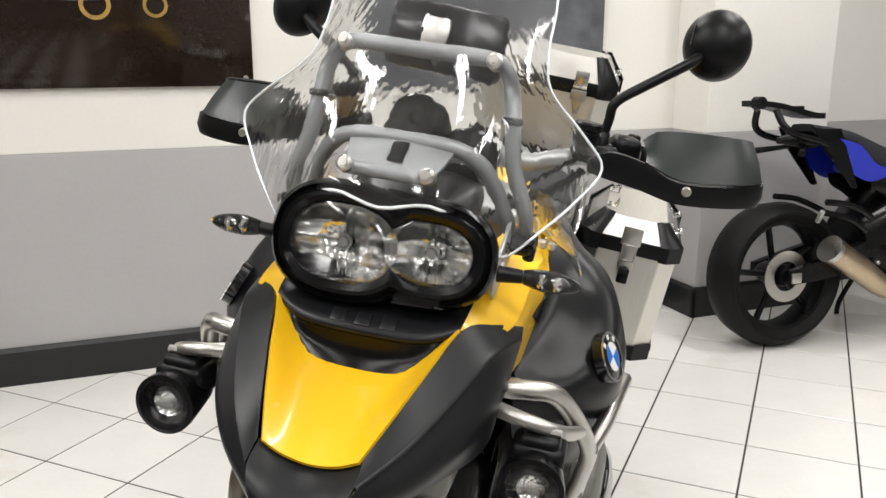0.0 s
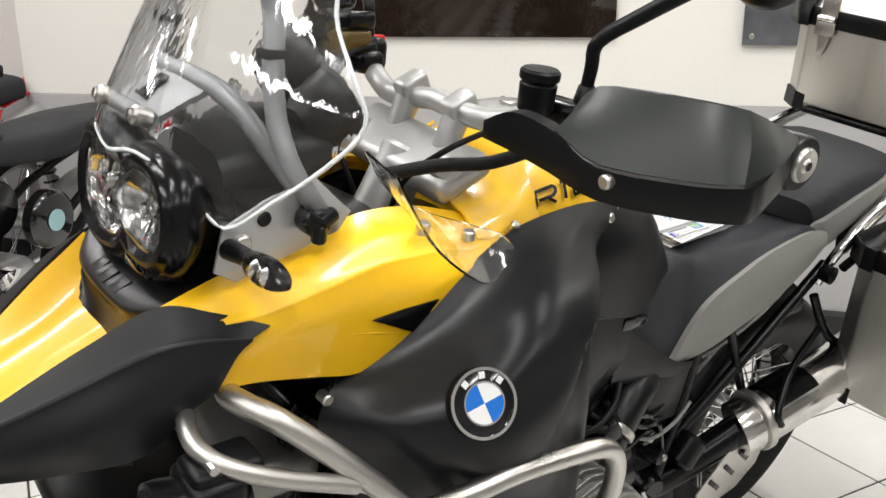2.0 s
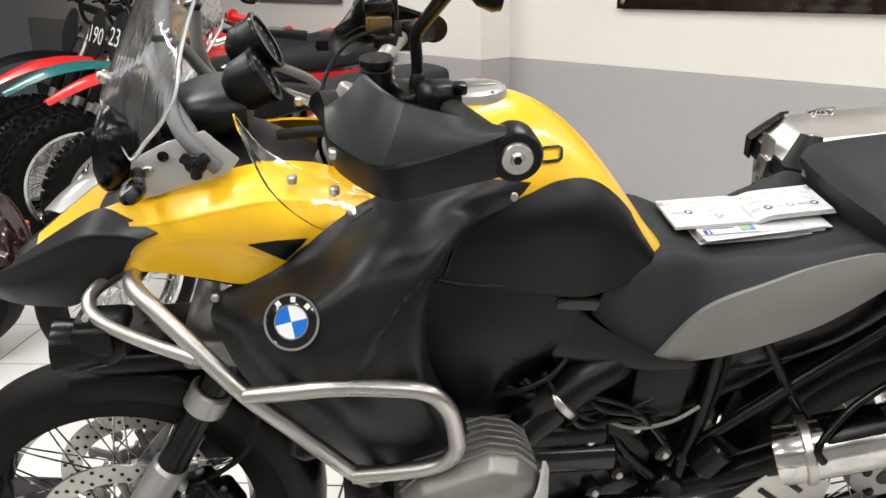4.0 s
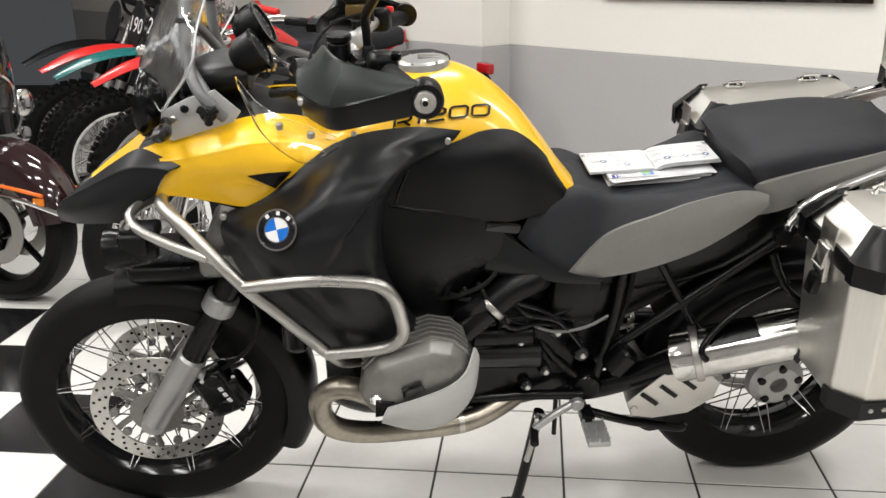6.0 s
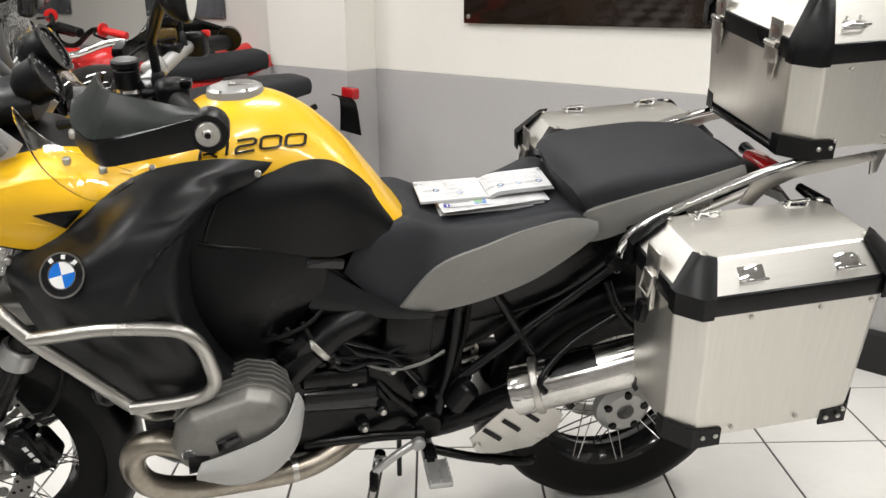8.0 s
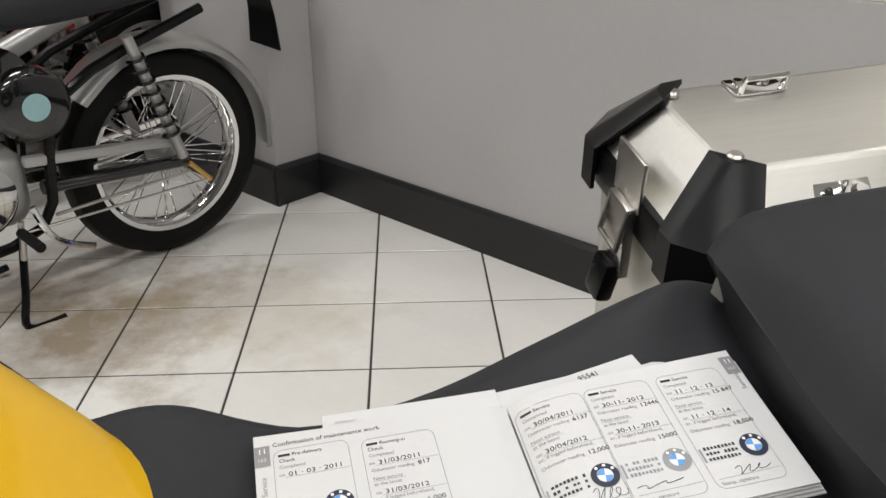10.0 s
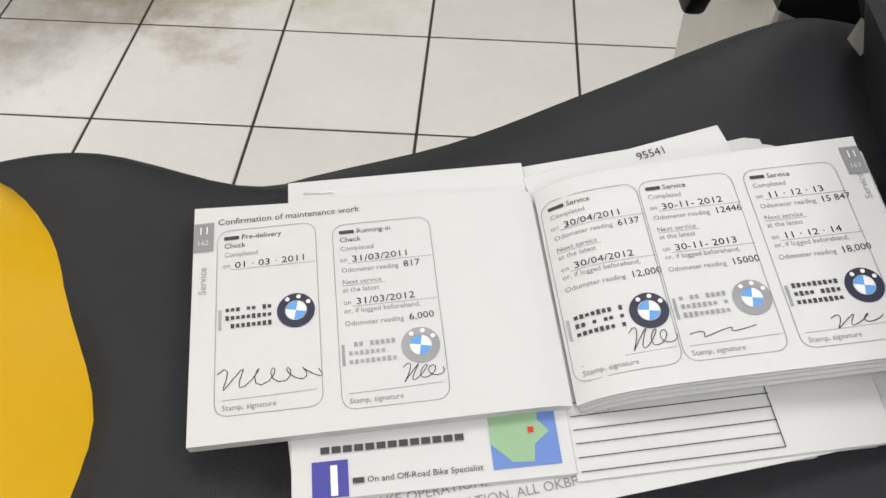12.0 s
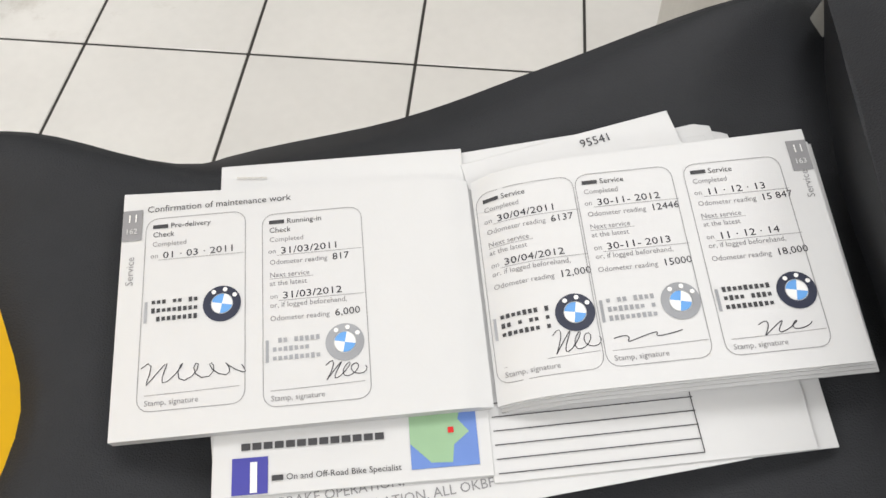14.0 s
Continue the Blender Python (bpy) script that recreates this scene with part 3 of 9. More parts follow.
for sg in (-1, 1):
    mir = sg > 0
    part("beak_side", patch(crisp([[(-0.055, -0.062, 0.886), (-0.010, -0.080, 0.921), (0.041, -0.099, 0.957), (0.102, -0.121, 0.993), (0.145, -0.152, 0.990), (0.190, -0.182, 0.979)],
                             [(-0.084, -0.062, 0.869), (-0.035, -0.100, 0.900), (0.022, -0.130, 0.934), (0.082, -0.155, 0.966), (0.124, -0.170, 0.974), (0.170, -0.183, 0.971)],
                             [(-0.101, -0.051, 0.848), (-0.047, -0.108, 0.866), (0.012, -0.149, 0.892), (0.072, -0.170, 0.920), (0.115, -0.177, 0.942), (0.152, -0.181, 0.956)],
                             [(-0.102, -0.039, 0.822), (-0.050, -0.088, 0.835), (0.0, -0.128, 0.850), (0.060, -0.167, 0.868), (0.100, -0.174, 0.904), (0.134, -0.177, 0.924)]], 1), 5, 5, 0.005, mirror=mir), GREYP, bike, "charcoal beak side panel", m=LE)
    part("panel_bolt", add_cyl(bmesh.new(), (0.116, 0.180 * sg, 0.929), (0.116, 0.168 * sg, 0.929), 0.007, seg=12, bevel=0.002), STEEL, bike, m=LE)
    # yellow shoulder panel: a broad upper face and an upright flank
    rows = [[(0.103, -0.117, 0.990), (0.166, -0.121, 1.014), (0.25, -0.119, 1.035), (0.334, -0.115, 1.051), (0.40, -0.118, 1.050), (0.45, -0.128, 1.040), (0.50, -0.140, 1.030)],
                                             [(0.118, -0.134, 0.990), (0.175, -0.147, 1.003), (0.25, -0.150, 1.021), (0.33, -0.150, 1.038), (0.40, -0.154, 1.036), (0.45, -0.160, 1.026), (0.50, -0.163, 1.022)],
                                             [(0.150, -0.165, 0.985), (0.192, -0.173, 0.990), (0.26, -0.175, 1.003), (0.33, -0.175, 1.016), (0.395, -0.177, 1.016), (0.45, -0.176, 1.008), (0.495, -0.176, 1.010)],
                                             [(0.160, -0.174, 0.968), (0.20, -0.178, 0.972), (0.26, -0.180, 0.976), (0.32, -0.181, 0.980), (0.385, -0.187, 0.986), (0.43, -0.186, 0.992), (0.475, -0.183, 1.000)],
                                             [(0.150, -0.175, 0.950), (0.19, -0.177, 0.946), (0.25, -0.178, 0.940), (0.31, -0.180, 0.944), (0.365, -0.186, 0.952), (0.41, -0.187, 0.974), (0.455, -0.185, 0.994)],
                                             [(0.131, -0.172, 0.921), (0.18, -0.175, 0.918), (0.24, -0.175, 0.905), (0.30, -0.176, 0.893), (0.345, -0.180, 0.914), (0.385, -0.186, 0.950), (0.435, -0.185, 0.986)]]
    shoulder = part("shoulder_panel", patch(crisp(rows, 2), 5, 5, 0.004, mirror=mir), YELLOW, bike, "gloss yellow shoulder panel", m=LE)
    bm = plate([(0.310, 0.957), (0.350, 0.963), (0.394, 0.966), (0.380, 0.950), (0.361, 0.932)], 0.004, Matrix.Translation((0, 0.1855 * sg, 0)) @ XZ, 0.001)
    for v in bm.verts:
        v.co.y += sg * (v.co.x - 0.31) * 0.095
    part("air_vent", bm, SATINK, shoulder, "dark air vent")
    part("vent_crease", tube([(0.306, 0.1815 * sg, 0.956), (0.264, 0.1800 * sg, 0.949), (0.300, 0.1815 * sg, 0.943), (0.345, 0.1850 * sg, 0.933)], 0.0022, seg=6, smooth=False), YELLOW, shoulder)
    part("tank_shoulder", patch(TANK_HORN, 3, 3, 0.004, mirror=mir), YELLOW, bike, m=LE)
    # side fairing: an upright front plate, a duct behind the yellow panel and a bulging flank
    fair_bm = patch([
        [(0.302, -0.168, 0.890), (0.325, -0.174, 0.903), (0.352, -0.180, 0.918), (0.392, -0.184, 0.952), (0.437, -0.184, 0.988), (0.514, -0.182, 1.024), (0.620, -0.180, 1.038), (0.716, -0.166, 1.026)],
        [(0.285, -0.172, 0.884), (0.318, -0.186, 0.892), (0.352, -0.199, 0.905), (0.402, -0.206, 0.938), (0.455, -0.216, 0.977), (0.520, -0.217, 1.010), (0.615, -0.201, 1.022), (0.700, -0.174, 1.012)],
        [(0.265, -0.176, 0.876), (0.302, -0.204, 0.880), (0.342, -0.236, 0.893), (0.402, -0.246, 0.924), (0.460, -0.266, 0.966), (0.520, -0.254, 0.990), (0.602, -0.220, 1.001), (0.672, -0.182, 0.996)],
        [(0.255, -0.178, 0.862), (0.285, -0.214, 0.864), (0.318, -0.258, 0.874), (0.382, -0.293, 0.900), (0.456, -0.299, 0.940), (0.512, -0.286, 0.962), (0.580, -0.262, 0.974), (0.618, -0.195, 0.972)],
        [(0.250, -0.180, 0.842), (0.278, -0.216, 0.843), (0.312, -0.264, 0.851), (0.378, -0.306, 0.872), (0.455, -0.314, 0.902), (0.506, -0.308, 0.920), (0.556, -0.287, 0.932), (0.578, -0.205, 0.928)],
        [(0.260, -0.182, 0.806), (0.288, -0.219, 0.809), (0.322, -0.266, 0.817), (0.386, -0.316, 0.837), (0.455, -0.327, 0.858), (0.502, -0.318, 0.868), (0.542, -0.298, 0.874), (0.556, -0.208, 0.868)],
        [(0.292, -0.195, 0.740), (0.328, -0.234, 0.746), (0.366, -0.273, 0.753), (0.420, -0.308, 0.762), (0.470, -0.318, 0.768), (0.510, -0.312, 0.771), (0.548, -0.297, 0.774), (0.558, -0.210, 0.766)],
        [(0.360, -0.205, 0.640), (0.398, -0.232, 0.646), (0.438, -0.258, 0.653), (0.480, -0.276, 0.660), (0.520, -0.282, 0.665), (0.555, -0.278, 0.669), (0.592, -0.265, 0.672), (0.601, -0.212, 0.668)],
        [(0.420, -0.195, 0.575), (0.455, -0.212, 0.581), (0.490, -0.228, 0.587), (0.530, -0.240, 0.593), (0.570, -0.242, 0.598), (0.605, -0.239, 0.602), (0.642, -0.230, 0.604), (0.653, -0.200, 0.602)]], 12, 12)
    fold = [(0.430, 0.784), (0.452, 0.829), (0.480, 0.874), (0.525, 0.929), (0.572, 0.960), (0.630, 0.974), (0.700, 0.972)]
    for v in fair_bm.verts:      # the channel behind the crease is set back
        best = (1.0, 0.0)
        for p, q in zip(fold, fold[1:]):
            d = Vector((q[0] - p[0], q[1] - p[1]))
            w = Vector((v.co.x - p[0], v.co.z - p[1]))
            t = min(1.0, max(0.0, w.dot(d) / d.length_squared))
            off = (w - d * t).length
            if off < best[0]:
                best = (off, d.x * w.y - d.y * w.x)
        if best[1] < 0:
            k = min(1.0, best[0] / 0.005)
            fade = min(1.0, max(0.0, (v.co.z - 0.805) / 0.10))
            v.co.y += 0.011 * k * k * (3 - 2 * k) * fade * max(0.0, 1 - best[0] / 0.06)
    if mir:
        for v in fair_bm.verts:
            v.co.y = -v.co.y
    fair_bm.normal_update()
    bmesh.ops.solidify(fair_bm, geom=fair_bm.faces[:], thickness=0.005 if not mir else -0.005)
    fair = part("side_fairing", fair_bm, GREYP, bike, "charcoal side fairing", m=LE)
    part("fairing_bolt", add_cyl(bmesh.new(), (0.689, 0.186 * sg, 1.012), (0.689, 0.165 * sg, 1.008), 0.007, seg=12, bevel=0.002), STEEL, fair)
    part("fairing_bolt", add_cyl(bmesh.new(), (0.256, 0.189 * sg, 0.875), (0.256, 0.170 * sg, 0.875), 0.007, seg=12, bevel=0.002), STEEL, fair)
    part("fairing_bolt", add_cyl(bmesh.new(), (0.514, 0.184 * sg, 1.034), (0.514, 0.172 * sg, 1.018), 0.006, seg=12, bevel=0.002), STEEL, fair)
    # round badge
    bc, bn = Vector((0.3725, 0.3045 * sg, 0.8965)), Vector((-0.24, 0.85 * sg, 0.45)).normalized()
    brot = Matrix.Translation(bc) @ bn.to_track_quat("Z", "Y").to_matrix().to_4x4() @ Matrix.Diagonal((1.12, 1.12, 1.0, 1))
    badge = part("round_badge", lathe([(0, -0.012), (0.034, -0.012), (0.034, 0.002), (0.032, 0.0035), (0, 0.004)], brot, 40), GLOSSK, fair, "round black, blue and white badge")
    part("badge_ring", lathe([(0.031, 0.003), (0.034, 0.003), (0.034, 0.0045), (0.031, 0.0045)], brot, 40, True), CHROME, badge)
    part("badge_inner_ring", lathe([(0.0195, 0.0038), (0.021, 0.0038), (0.021, 0.005), (0.0195, 0.005)], brot, 40, True), CHROME, badge)
    for q in range(4):
        bm = bmesh.new()
        vs = [bm.verts.new(brot @ Vector((0, 0, 0.0046)))]
        for k in range(9):
            a = math.radians(90 * q + 90 * k / 8 + (18 if sg < 0 else -18))
            vs.append(bm.verts.new(brot @ Vector((0.0195 * math.cos(a), 0.0195 * math.sin(a), 0.0046))))
        bm.faces.new(vs)
        part("badge_quarter", bm, BLUE if q % 2 else WHITEP, badge, smooth=False)
    bm = bmesh.new()
    for k in range(3):
        a = math.radians(90 + (k - 1) * 42)
        add_box(bm, brot @ Vector((0.0265 * math.cos(a), 0.0265 * math.sin(a), 0.0045)), (0.006, 0.0065, 0.0012), 0, brot.to_3x3().to_4x4() @ pose(0, 0, 0, 0, 0, math.degrees(a) - 90))
    part("badge_marks", bm, WHITEP, badge, smooth=False)
    # airbox side and tank side panel
    part("panel_seam", tube([(0.575, 0.197 * sg, 0.905), (0.62, 0.197 * sg, 0.893), (0.67, 0.193 * sg, 0.884), (0.715, 0.189 * sg, 0.873)], 0.004, seg=10, n=3), SATINK, bike)
    part("panel_lip", tube([(0.583, 0.195 * sg, 0.895), (0.598, 0.192 * sg, 0.940), (0.620, 0.181 * sg, 0.985)], 0.0032, seg=10, n=3), SATINK, bike)
    part("airbox_panel", patch([[(0.545, -0.192, 0.912), (0.62, -0.192, 0.888), (0.70, -0.186, 0.872), (0.805, -0.165, 0.836)],
                                [(0.540, -0.206, 0.82), (0.62, -0.208, 0.81), (0.70, -0.198, 0.80), (0.79, -0.172, 0.770)],
                                [(0.560, -0.206, 0.73), (0.62, -0.206, 0.71), (0.68, -0.194, 0.705), (0.745, -0.172, 0.72)],
                                [(0.600, -0.20, 0.66), (0.65, -0.196, 0.625), (0.69, -0.185, 0.622), (0.712, -0.172, 0.665)]], 4, 4, 0.005, mirror=mir), BLACKP, bike, "matt black airbox panel")
    part("tank_side_panel", patch([[(0.590, -0.182, 0.972), (0.70, -0.168, 1.003), (0.76, -0.142, 1.015), (0.82, -0.112, 1.004), (0.872, -0.098, 0.966), (0.925, -0.080, 0.900), (0.966, -0.052, 0.846)],
                                   [(0.568, -0.190, 0.925), (0.70, -0.187, 0.955), (0.77, -0.174, 0.966), (0.83, -0.152, 0.958), (0.88, -0.132, 0.920), (0.928, -0.117, 0.870), (0.964, -0.092, 0.832)],
                                   [(0.556, -0.193, 0.878), (0.69, -0.188, 0.864), (0.765, -0.176, 0.844), (0.82, -0.160, 0.832), (0.868, -0.140, 0.836), (0.915, -0.114, 0.828), (0.945, -0.090, 0.805)]], 5, 5, 0.005, mirror=mir), BLACKP, bike, "matt black tank panel", m=LE)
    part("tank_gap_trim", box((0.80, 0.172 * sg, 0.832), (0.075, 0.012, 0.02), 0.004, pose(0, 0, 0, 0, 12, -8 * sg)), GLOSSK, bike)
    part("under_seat_cover", patch([[(0.80, -0.162, 0.815), (0.87, -0.168, 0.765), (0.95, -0.168, 0.715), (1.02, -0.158, 0.690)],
                                    [(0.765, -0.178, 0.745), (0.85, -0.182, 0.725), (0.93, -0.176, 0.700), (1.01, -0.160, 0.682)],
                                    [(0.79, -0.165, 0.715), (0.86, -0.165, 0.705), (0.93, -0.16, 0.690), (1.00, -0.15, 0.675)]], 3, 3, 0.004, mirror=mir), GREYP, bike)
    part("battery_cover", box((0.965, 0.148 * sg, 0.635), (0.10, 0.03, 0.11), 0.008, pose(0, 0, 0, 0, 4, 0)), BLACKP, bike)

part("airbox_core", loft([sect(0.56, 0.15, 0.60, 0.92), sect(0.72, 0.155, 0.58, 0.89), sect(0.88, 0.125, 0.58, 0.80), sect(1.0, 0.11, 0.56, 0.74)]), SATINK, bike)
# fuel tank
tank_bm = loft([sect(0.545, 0.130, 0.84, 1.058, 1.0), sect(0.58, 0.150, 0.82, 1.098, 1.0), sect(0.64, 0.160, 0.80, 1.122, 1.0), sect(0.71, 0.157, 0.80, 1.119, 1.08), sect(0.78, 0.141, 0.80, 1.088, 1.15),
                sect(0.85, 0.138, 0.80, 1.024, 0.98), sect(0.908, 0.119, 0.80, 0.950, 0.80), sect(0.944, 0.107, 0.80, 0.899, 0.72), sect(0.973, 0.090, 0.81, 0.864, 0.62)], 4, 4)
skin = tank_bm.copy()
add_patch(skin, TANK_HORN, 3, 3)
tank = part("fuel_tank", tank_bm, YELLOW, bike, "gloss yellow fuel tank", m=LE)


def glyph(ch, x, w, h=0.026, rise=0.17, base=(0.589, 1.030)):
    shapes = {"R": [[(0, 0), (0, 1), (0.85, 1), (1, 0.85), (1, 0.6), (0.85, 0.45), (0.15, 0.45)], [(0.55, 0.45), (1, 0)]],
              "1": [[(0, 1), (0.5, 1), (0.5, 0)]],
              "2": [[(0, 1), (0.85, 1), (1, 0.85), (1, 0.62), (0.85, 0.5), (0.15, 0.5), (0, 0.36), (0, 0), (1, 0)]],
              "0": [[(0.15, 0), (0, 0.15), (0, 0.85), (0.15, 1), (0.85, 1), (1, 0.85), (1, 0.15), (0.85, 0), (0.15, 0)]]}
    return [[(base[0] + x + p[0] * w + 0.12 * h * p[1], base[1] + (x + p[0] * w) * rise + p[1] * h) for p in line] for line in shapes[ch]]


cx = 0.0
for ch, w in (("R", 0.031), ("1", 0.014), ("2", 0.033), ("0", 0.0345), ("0", 0.0345)):
    strokes_on("model_letter", skin, glyph(ch, cx, w), 0.0052, 0.0052, SATINK, tank, "black model lettering")
    cx += w + 0.0095
skin.free()
# embossed mark on the tank panel
bm = bmesh.new()
for x0, letter in ((0.735, [(0.028, 1.004), (0.004, 1.001), (0.0, 0.988), (0.006, 0.977), (0.026, 0.980), (0.028, 0.990), (0.015, 0.990)]), (0.775, [(0.030, 1.004), (0.006, 1.004), (0.001, 0.997), (0.006, 0.991), (0.023, 0.989), (0.028, 0.983), (0.023, 0.977), (0.0, 0.978)])):
    add_tube(bm, [(x0 - 0.006 + dx, -0.1585 - (1.004 - z) * 0.55 + (x0 + dx - 0.75) * 0.30, z) for dx, z in letter], 0.0036, seg=6, n=3)
part("embossed_mark", bm, BLACKP, bike)
capm = LE @ Matrix.Translation((0.655, -0.004, 1.1195)) @ pose(0, 0, 0, 0, -3, 0)
cap = part("filler_cap", lathe([(0, 0.010), (0.040, 0.010), (0.046, 0.009), (0.052, 0.005), (0.054, -0.004), (0.054, -0.02), (0, -0.02)], capm, 40), SILVER, bike, "silver fuel filler cap")
bm = bmesh.new()
add_box(bm, capm @ Vector((0.012, 0, 0.0115)), (0.045, 0.022, 0.004), 0.001)
part("cap_flap", bm, STEEL, cap)
for k in range(6):
    a = 2 * math.pi * k / 6
    part("cap_screw", add_cyl(bmesh.new(), capm @ Vector((0.048 * math.cos(a), 0.048 * math.sin(a), 0.004)), capm @ Vector((0.048 * math.cos(a), 0.048 * math.sin(a), 0.0095)), 0.003, seg=8), STEEL, cap)

# seats
def mir_rows(rows):
    return rows + [[(p[0], -p[1], p[2]) for p in r] for r in reversed(rows[:-1])]


S_BOUND = [(0.838, -0.138, 0.788), (0.890, -0.154, 0.742), (0.945, -0.156, 0.710), (1.021, -0.147, 0.794), (1.129, -0.142, 0.834), (1.20, -0.147, 0.862), (1.290, -0.160, 0.888), (1.342, -0.163, 0.878)]
S_EDGE = [(0.876, -0.122, 0.856), (0.912, -0.129, 0.862), (0.965, -0.126, 0.868), (1.04, -0.108, 0.854), (1.12, -0.107, 0.857), (1.20, -0.120, 0.870), (1.282, -0.143, 0.896), (1.334, -0.148, 0.884)]
S_MID = [(0.934, -0.066, 0.870), (0.950, -0.066, 0.874), (0.98, -0.066, 0.872), (1.05, -0.064, 0.851), (1.12, -0.067, 0.853), (1.19, -0.073, 0.858), (1.272, -0.085, 0.873), (1.330, -0.09, 0.884)]
S_CEN = [(0.968, 0, 0.860), (0.976, 0, 0.866), (0.992, 0, 0.867), (1.05, 0, 0.852), (1.12, 0, 0.853), (1.19, 0, 0.857), (1.268, 0, 0.868), (1.326, 0, 0.880)]
seat = part("rider_seat", patch(mir_rows([S_BOUND, S_EDGE, S_MID, S_CEN]), 6, 6, 0.012), SEATK, bike, "black and grey rider seat")
for mir in (False, True):
    part("seat_flank", patch([S_BOUND[2:], [(0.962, -0.153, 0.700), (1.045, -0.150, 0.752), (1.14, -0.149, 0.790), (1.23, -0.163, 0.828), (1.305, -0.170, 0.864), (1.342, -0.168, 0.868)],
                              [(0.985, -0.142, 0.692), (1.065, -0.148, 0.700), (1.15, -0.149, 0.722), (1.225, -0.158, 0.760), (1.30, -0.166, 0.818), (1.345, -0.168, 0.862)]], 6, 6, 0.01, mirror=mir), SEATG, seat, "grey vinyl seat flank")
P_BOUND = [(1.325, -0.150, 0.898), (1.345, -0.160, 0.912), (1.44, -0.158, 0.934), (1.56, -0.150, 0.956), (1.67, -0.112, 0.962)]
P_EDGE = [(1.304, -0.138, 0.930), (1.337, -0.150, 0.950), (1.43, -0.142, 0.966), (1.55, -0.136, 0.976), (1.662, -0.104, 0.976)]
P_CEN = [(1.294, 0, 0.932), (1.328, 0, 0.970), (1.42, 0, 0.986), (1.54, 0, 0.990), (1.655, 0, 0.984)]
pill = part("pillion_seat", patch(mir_rows([P_BOUND, P_EDGE, [(a[0] * 0.6 + b[0] * 0.4, a[1] * 0.55, a[2] * 0.25 + b[2] * 0.75) for a, b in zip(P_EDGE, P_CEN)], P_CEN]), 5, 5, 0.012), SEATK, bike, "black pillion seat with grey flanks")
for mir in (False, True):
    part("seat_flank", patch([P_BOUND, [(1.310, -0.132, 0.855), (1.355, -0.158, 0.876), (1.45, -0.161, 0.904), (1.57, -0.153, 0.934), (1.675, -0.115, 0.950)],
                              [(1.322, -0.118, 0.815), (1.372, -0.148, 0.838), (1.46, -0.154, 0.874), (1.58, -0.146, 0.915), (1.68, -0.11, 0.938)]], 4, 5, 0.01, mirror=mir), SEATG, pill, "grey vinyl seat flank")
part("seat_front_wall", patch([[(1.332, -0.148, 0.898), (1.307, -0.136, 0.928), (1.298, -0.06, 0.932), (1.296, 0, 0.933), (1.298, 0.06, 0.932), (1.307, 0.136, 0.928), (1.332, 0.148, 0.898)], [(1.338, -0.145, 0.87), (1.322, -0.12, 0.885), (1.312, -0.06, 0.885), (1.312, 0, 0.885), (1.312, 0.06, 0.885), (1.322, 0.12, 0.885), (1.338, 0.145, 0.87)]], 3, 3, 0.006), SEATK, pill)
part("subframe_tail", loft([sect(0.9, 0.10, 0.62, 0.80), sect(1.1, 0.12, 0.60, 0.78), sect(1.3, 0.13, 0.66, 0.82), sect(1.45, 0.12, 0.76, 0.90), sect(1.7, 0.09, 0.88, 0.96)]), SATINK, bike)

# ---- headlight ----
HM = LE @ Matrix.Translation((0.116, -0.005, 1.070)) @ pose(0, 0, 0, 0, 7, 0)     # face looks to -x
LOBES = ((0.047, 0.001, 0.072, 0.053), (-0.062, 0.006, 0.058, 0.043))


def lamp_outline(grow):
    """A two-lobed outline in (y, z): a large lobe on one side and a smaller one."""
    out = []
    for k in range(64):
        a = 2 * math.pi * k / 64
        d = Vector((math.cos(a), math.sin(a)))
        best = 0.0
        for cy, cz, ry, rz in LOBES:
            # distance from the origin to the far side of the rounded lobe
            ry, rz = ry + grow, rz + grow
            lo, hi = 0.0, 0.2
            if abs(cy / ry) ** 2.4 + abs(cz / rz) ** 2.4 < 1 or d.x * cy > 0:
                for _ in range(3):
                    steps = [lo + (hi - lo) * i / 40 for i in range(41)]
                    inside = [s for s in steps if abs((d.x * s - cy) / ry) ** 2.4 + abs((d.y * s - cz) / rz) ** 2.4 <= 1]
                    if not inside:
                        break
                    lo, hi = max(inside), max(inside) + (hi - lo) / 40
                if inside or lo > 0:
                    best = max(best, lo)
        out.append((d.x * best, d.y * best))
    return out


def lamp_ring(x, grow):
    return [HM @ Vector((x, p[0], p[1])) for p in lamp_outline(grow)]


def ring_skin(rings, closed_loop=False):
    bm = bmesh.new()
    g = [[bm.verts.new(p) for p in r] for r in rings]
    n = len(g[0])
    prs = list(zip(g, g[1:])) + ([(g[-1], g[0])] if closed_loop else [])
    for u, v in prs:
        for j in range(n):
            bm.faces.new((u[j], u[(j + 1) % n], v[(j + 1) % n], v[j]))
    return bm


lamp = part("headlight", ring_skin([lamp_ring(0.030, -0.012), lamp_ring(-0.006, -0.006), lamp_ring(-0.012, 0.004), lamp_ring(-0.011, 0.009), lamp_ring(-0.004, 0.012), lamp_ring(-0.002, 0.015), lamp_ring(-0.006, 0.018), lamp_ring(0.001, 0.023), lamp_ring(0.012, 0.023), lamp_ring(0.024, 0.016), lamp_ring(0.040, 0.002), lamp_ring(0.062, -0.018)], False), SATINK, bike, "twin-lobed headlight in a black shell")
part("lamp_back", box(HM @ Vector((0.070, 0, 0)), (0.05, 0.17, 0.07), 0.02), SATINK, lamp)
glass = part("headlight_lens", ring_skin([[HM @ Vector((-0.008 - 0.010 * (1 - f * f), p[0] * f, p[1] * f)) for p in lamp_outline(-0.004)] for f in (1.0, 0.8, 0.55, 0.3, 0.02)]), CLEAR, lamp, "clear headlight lens")
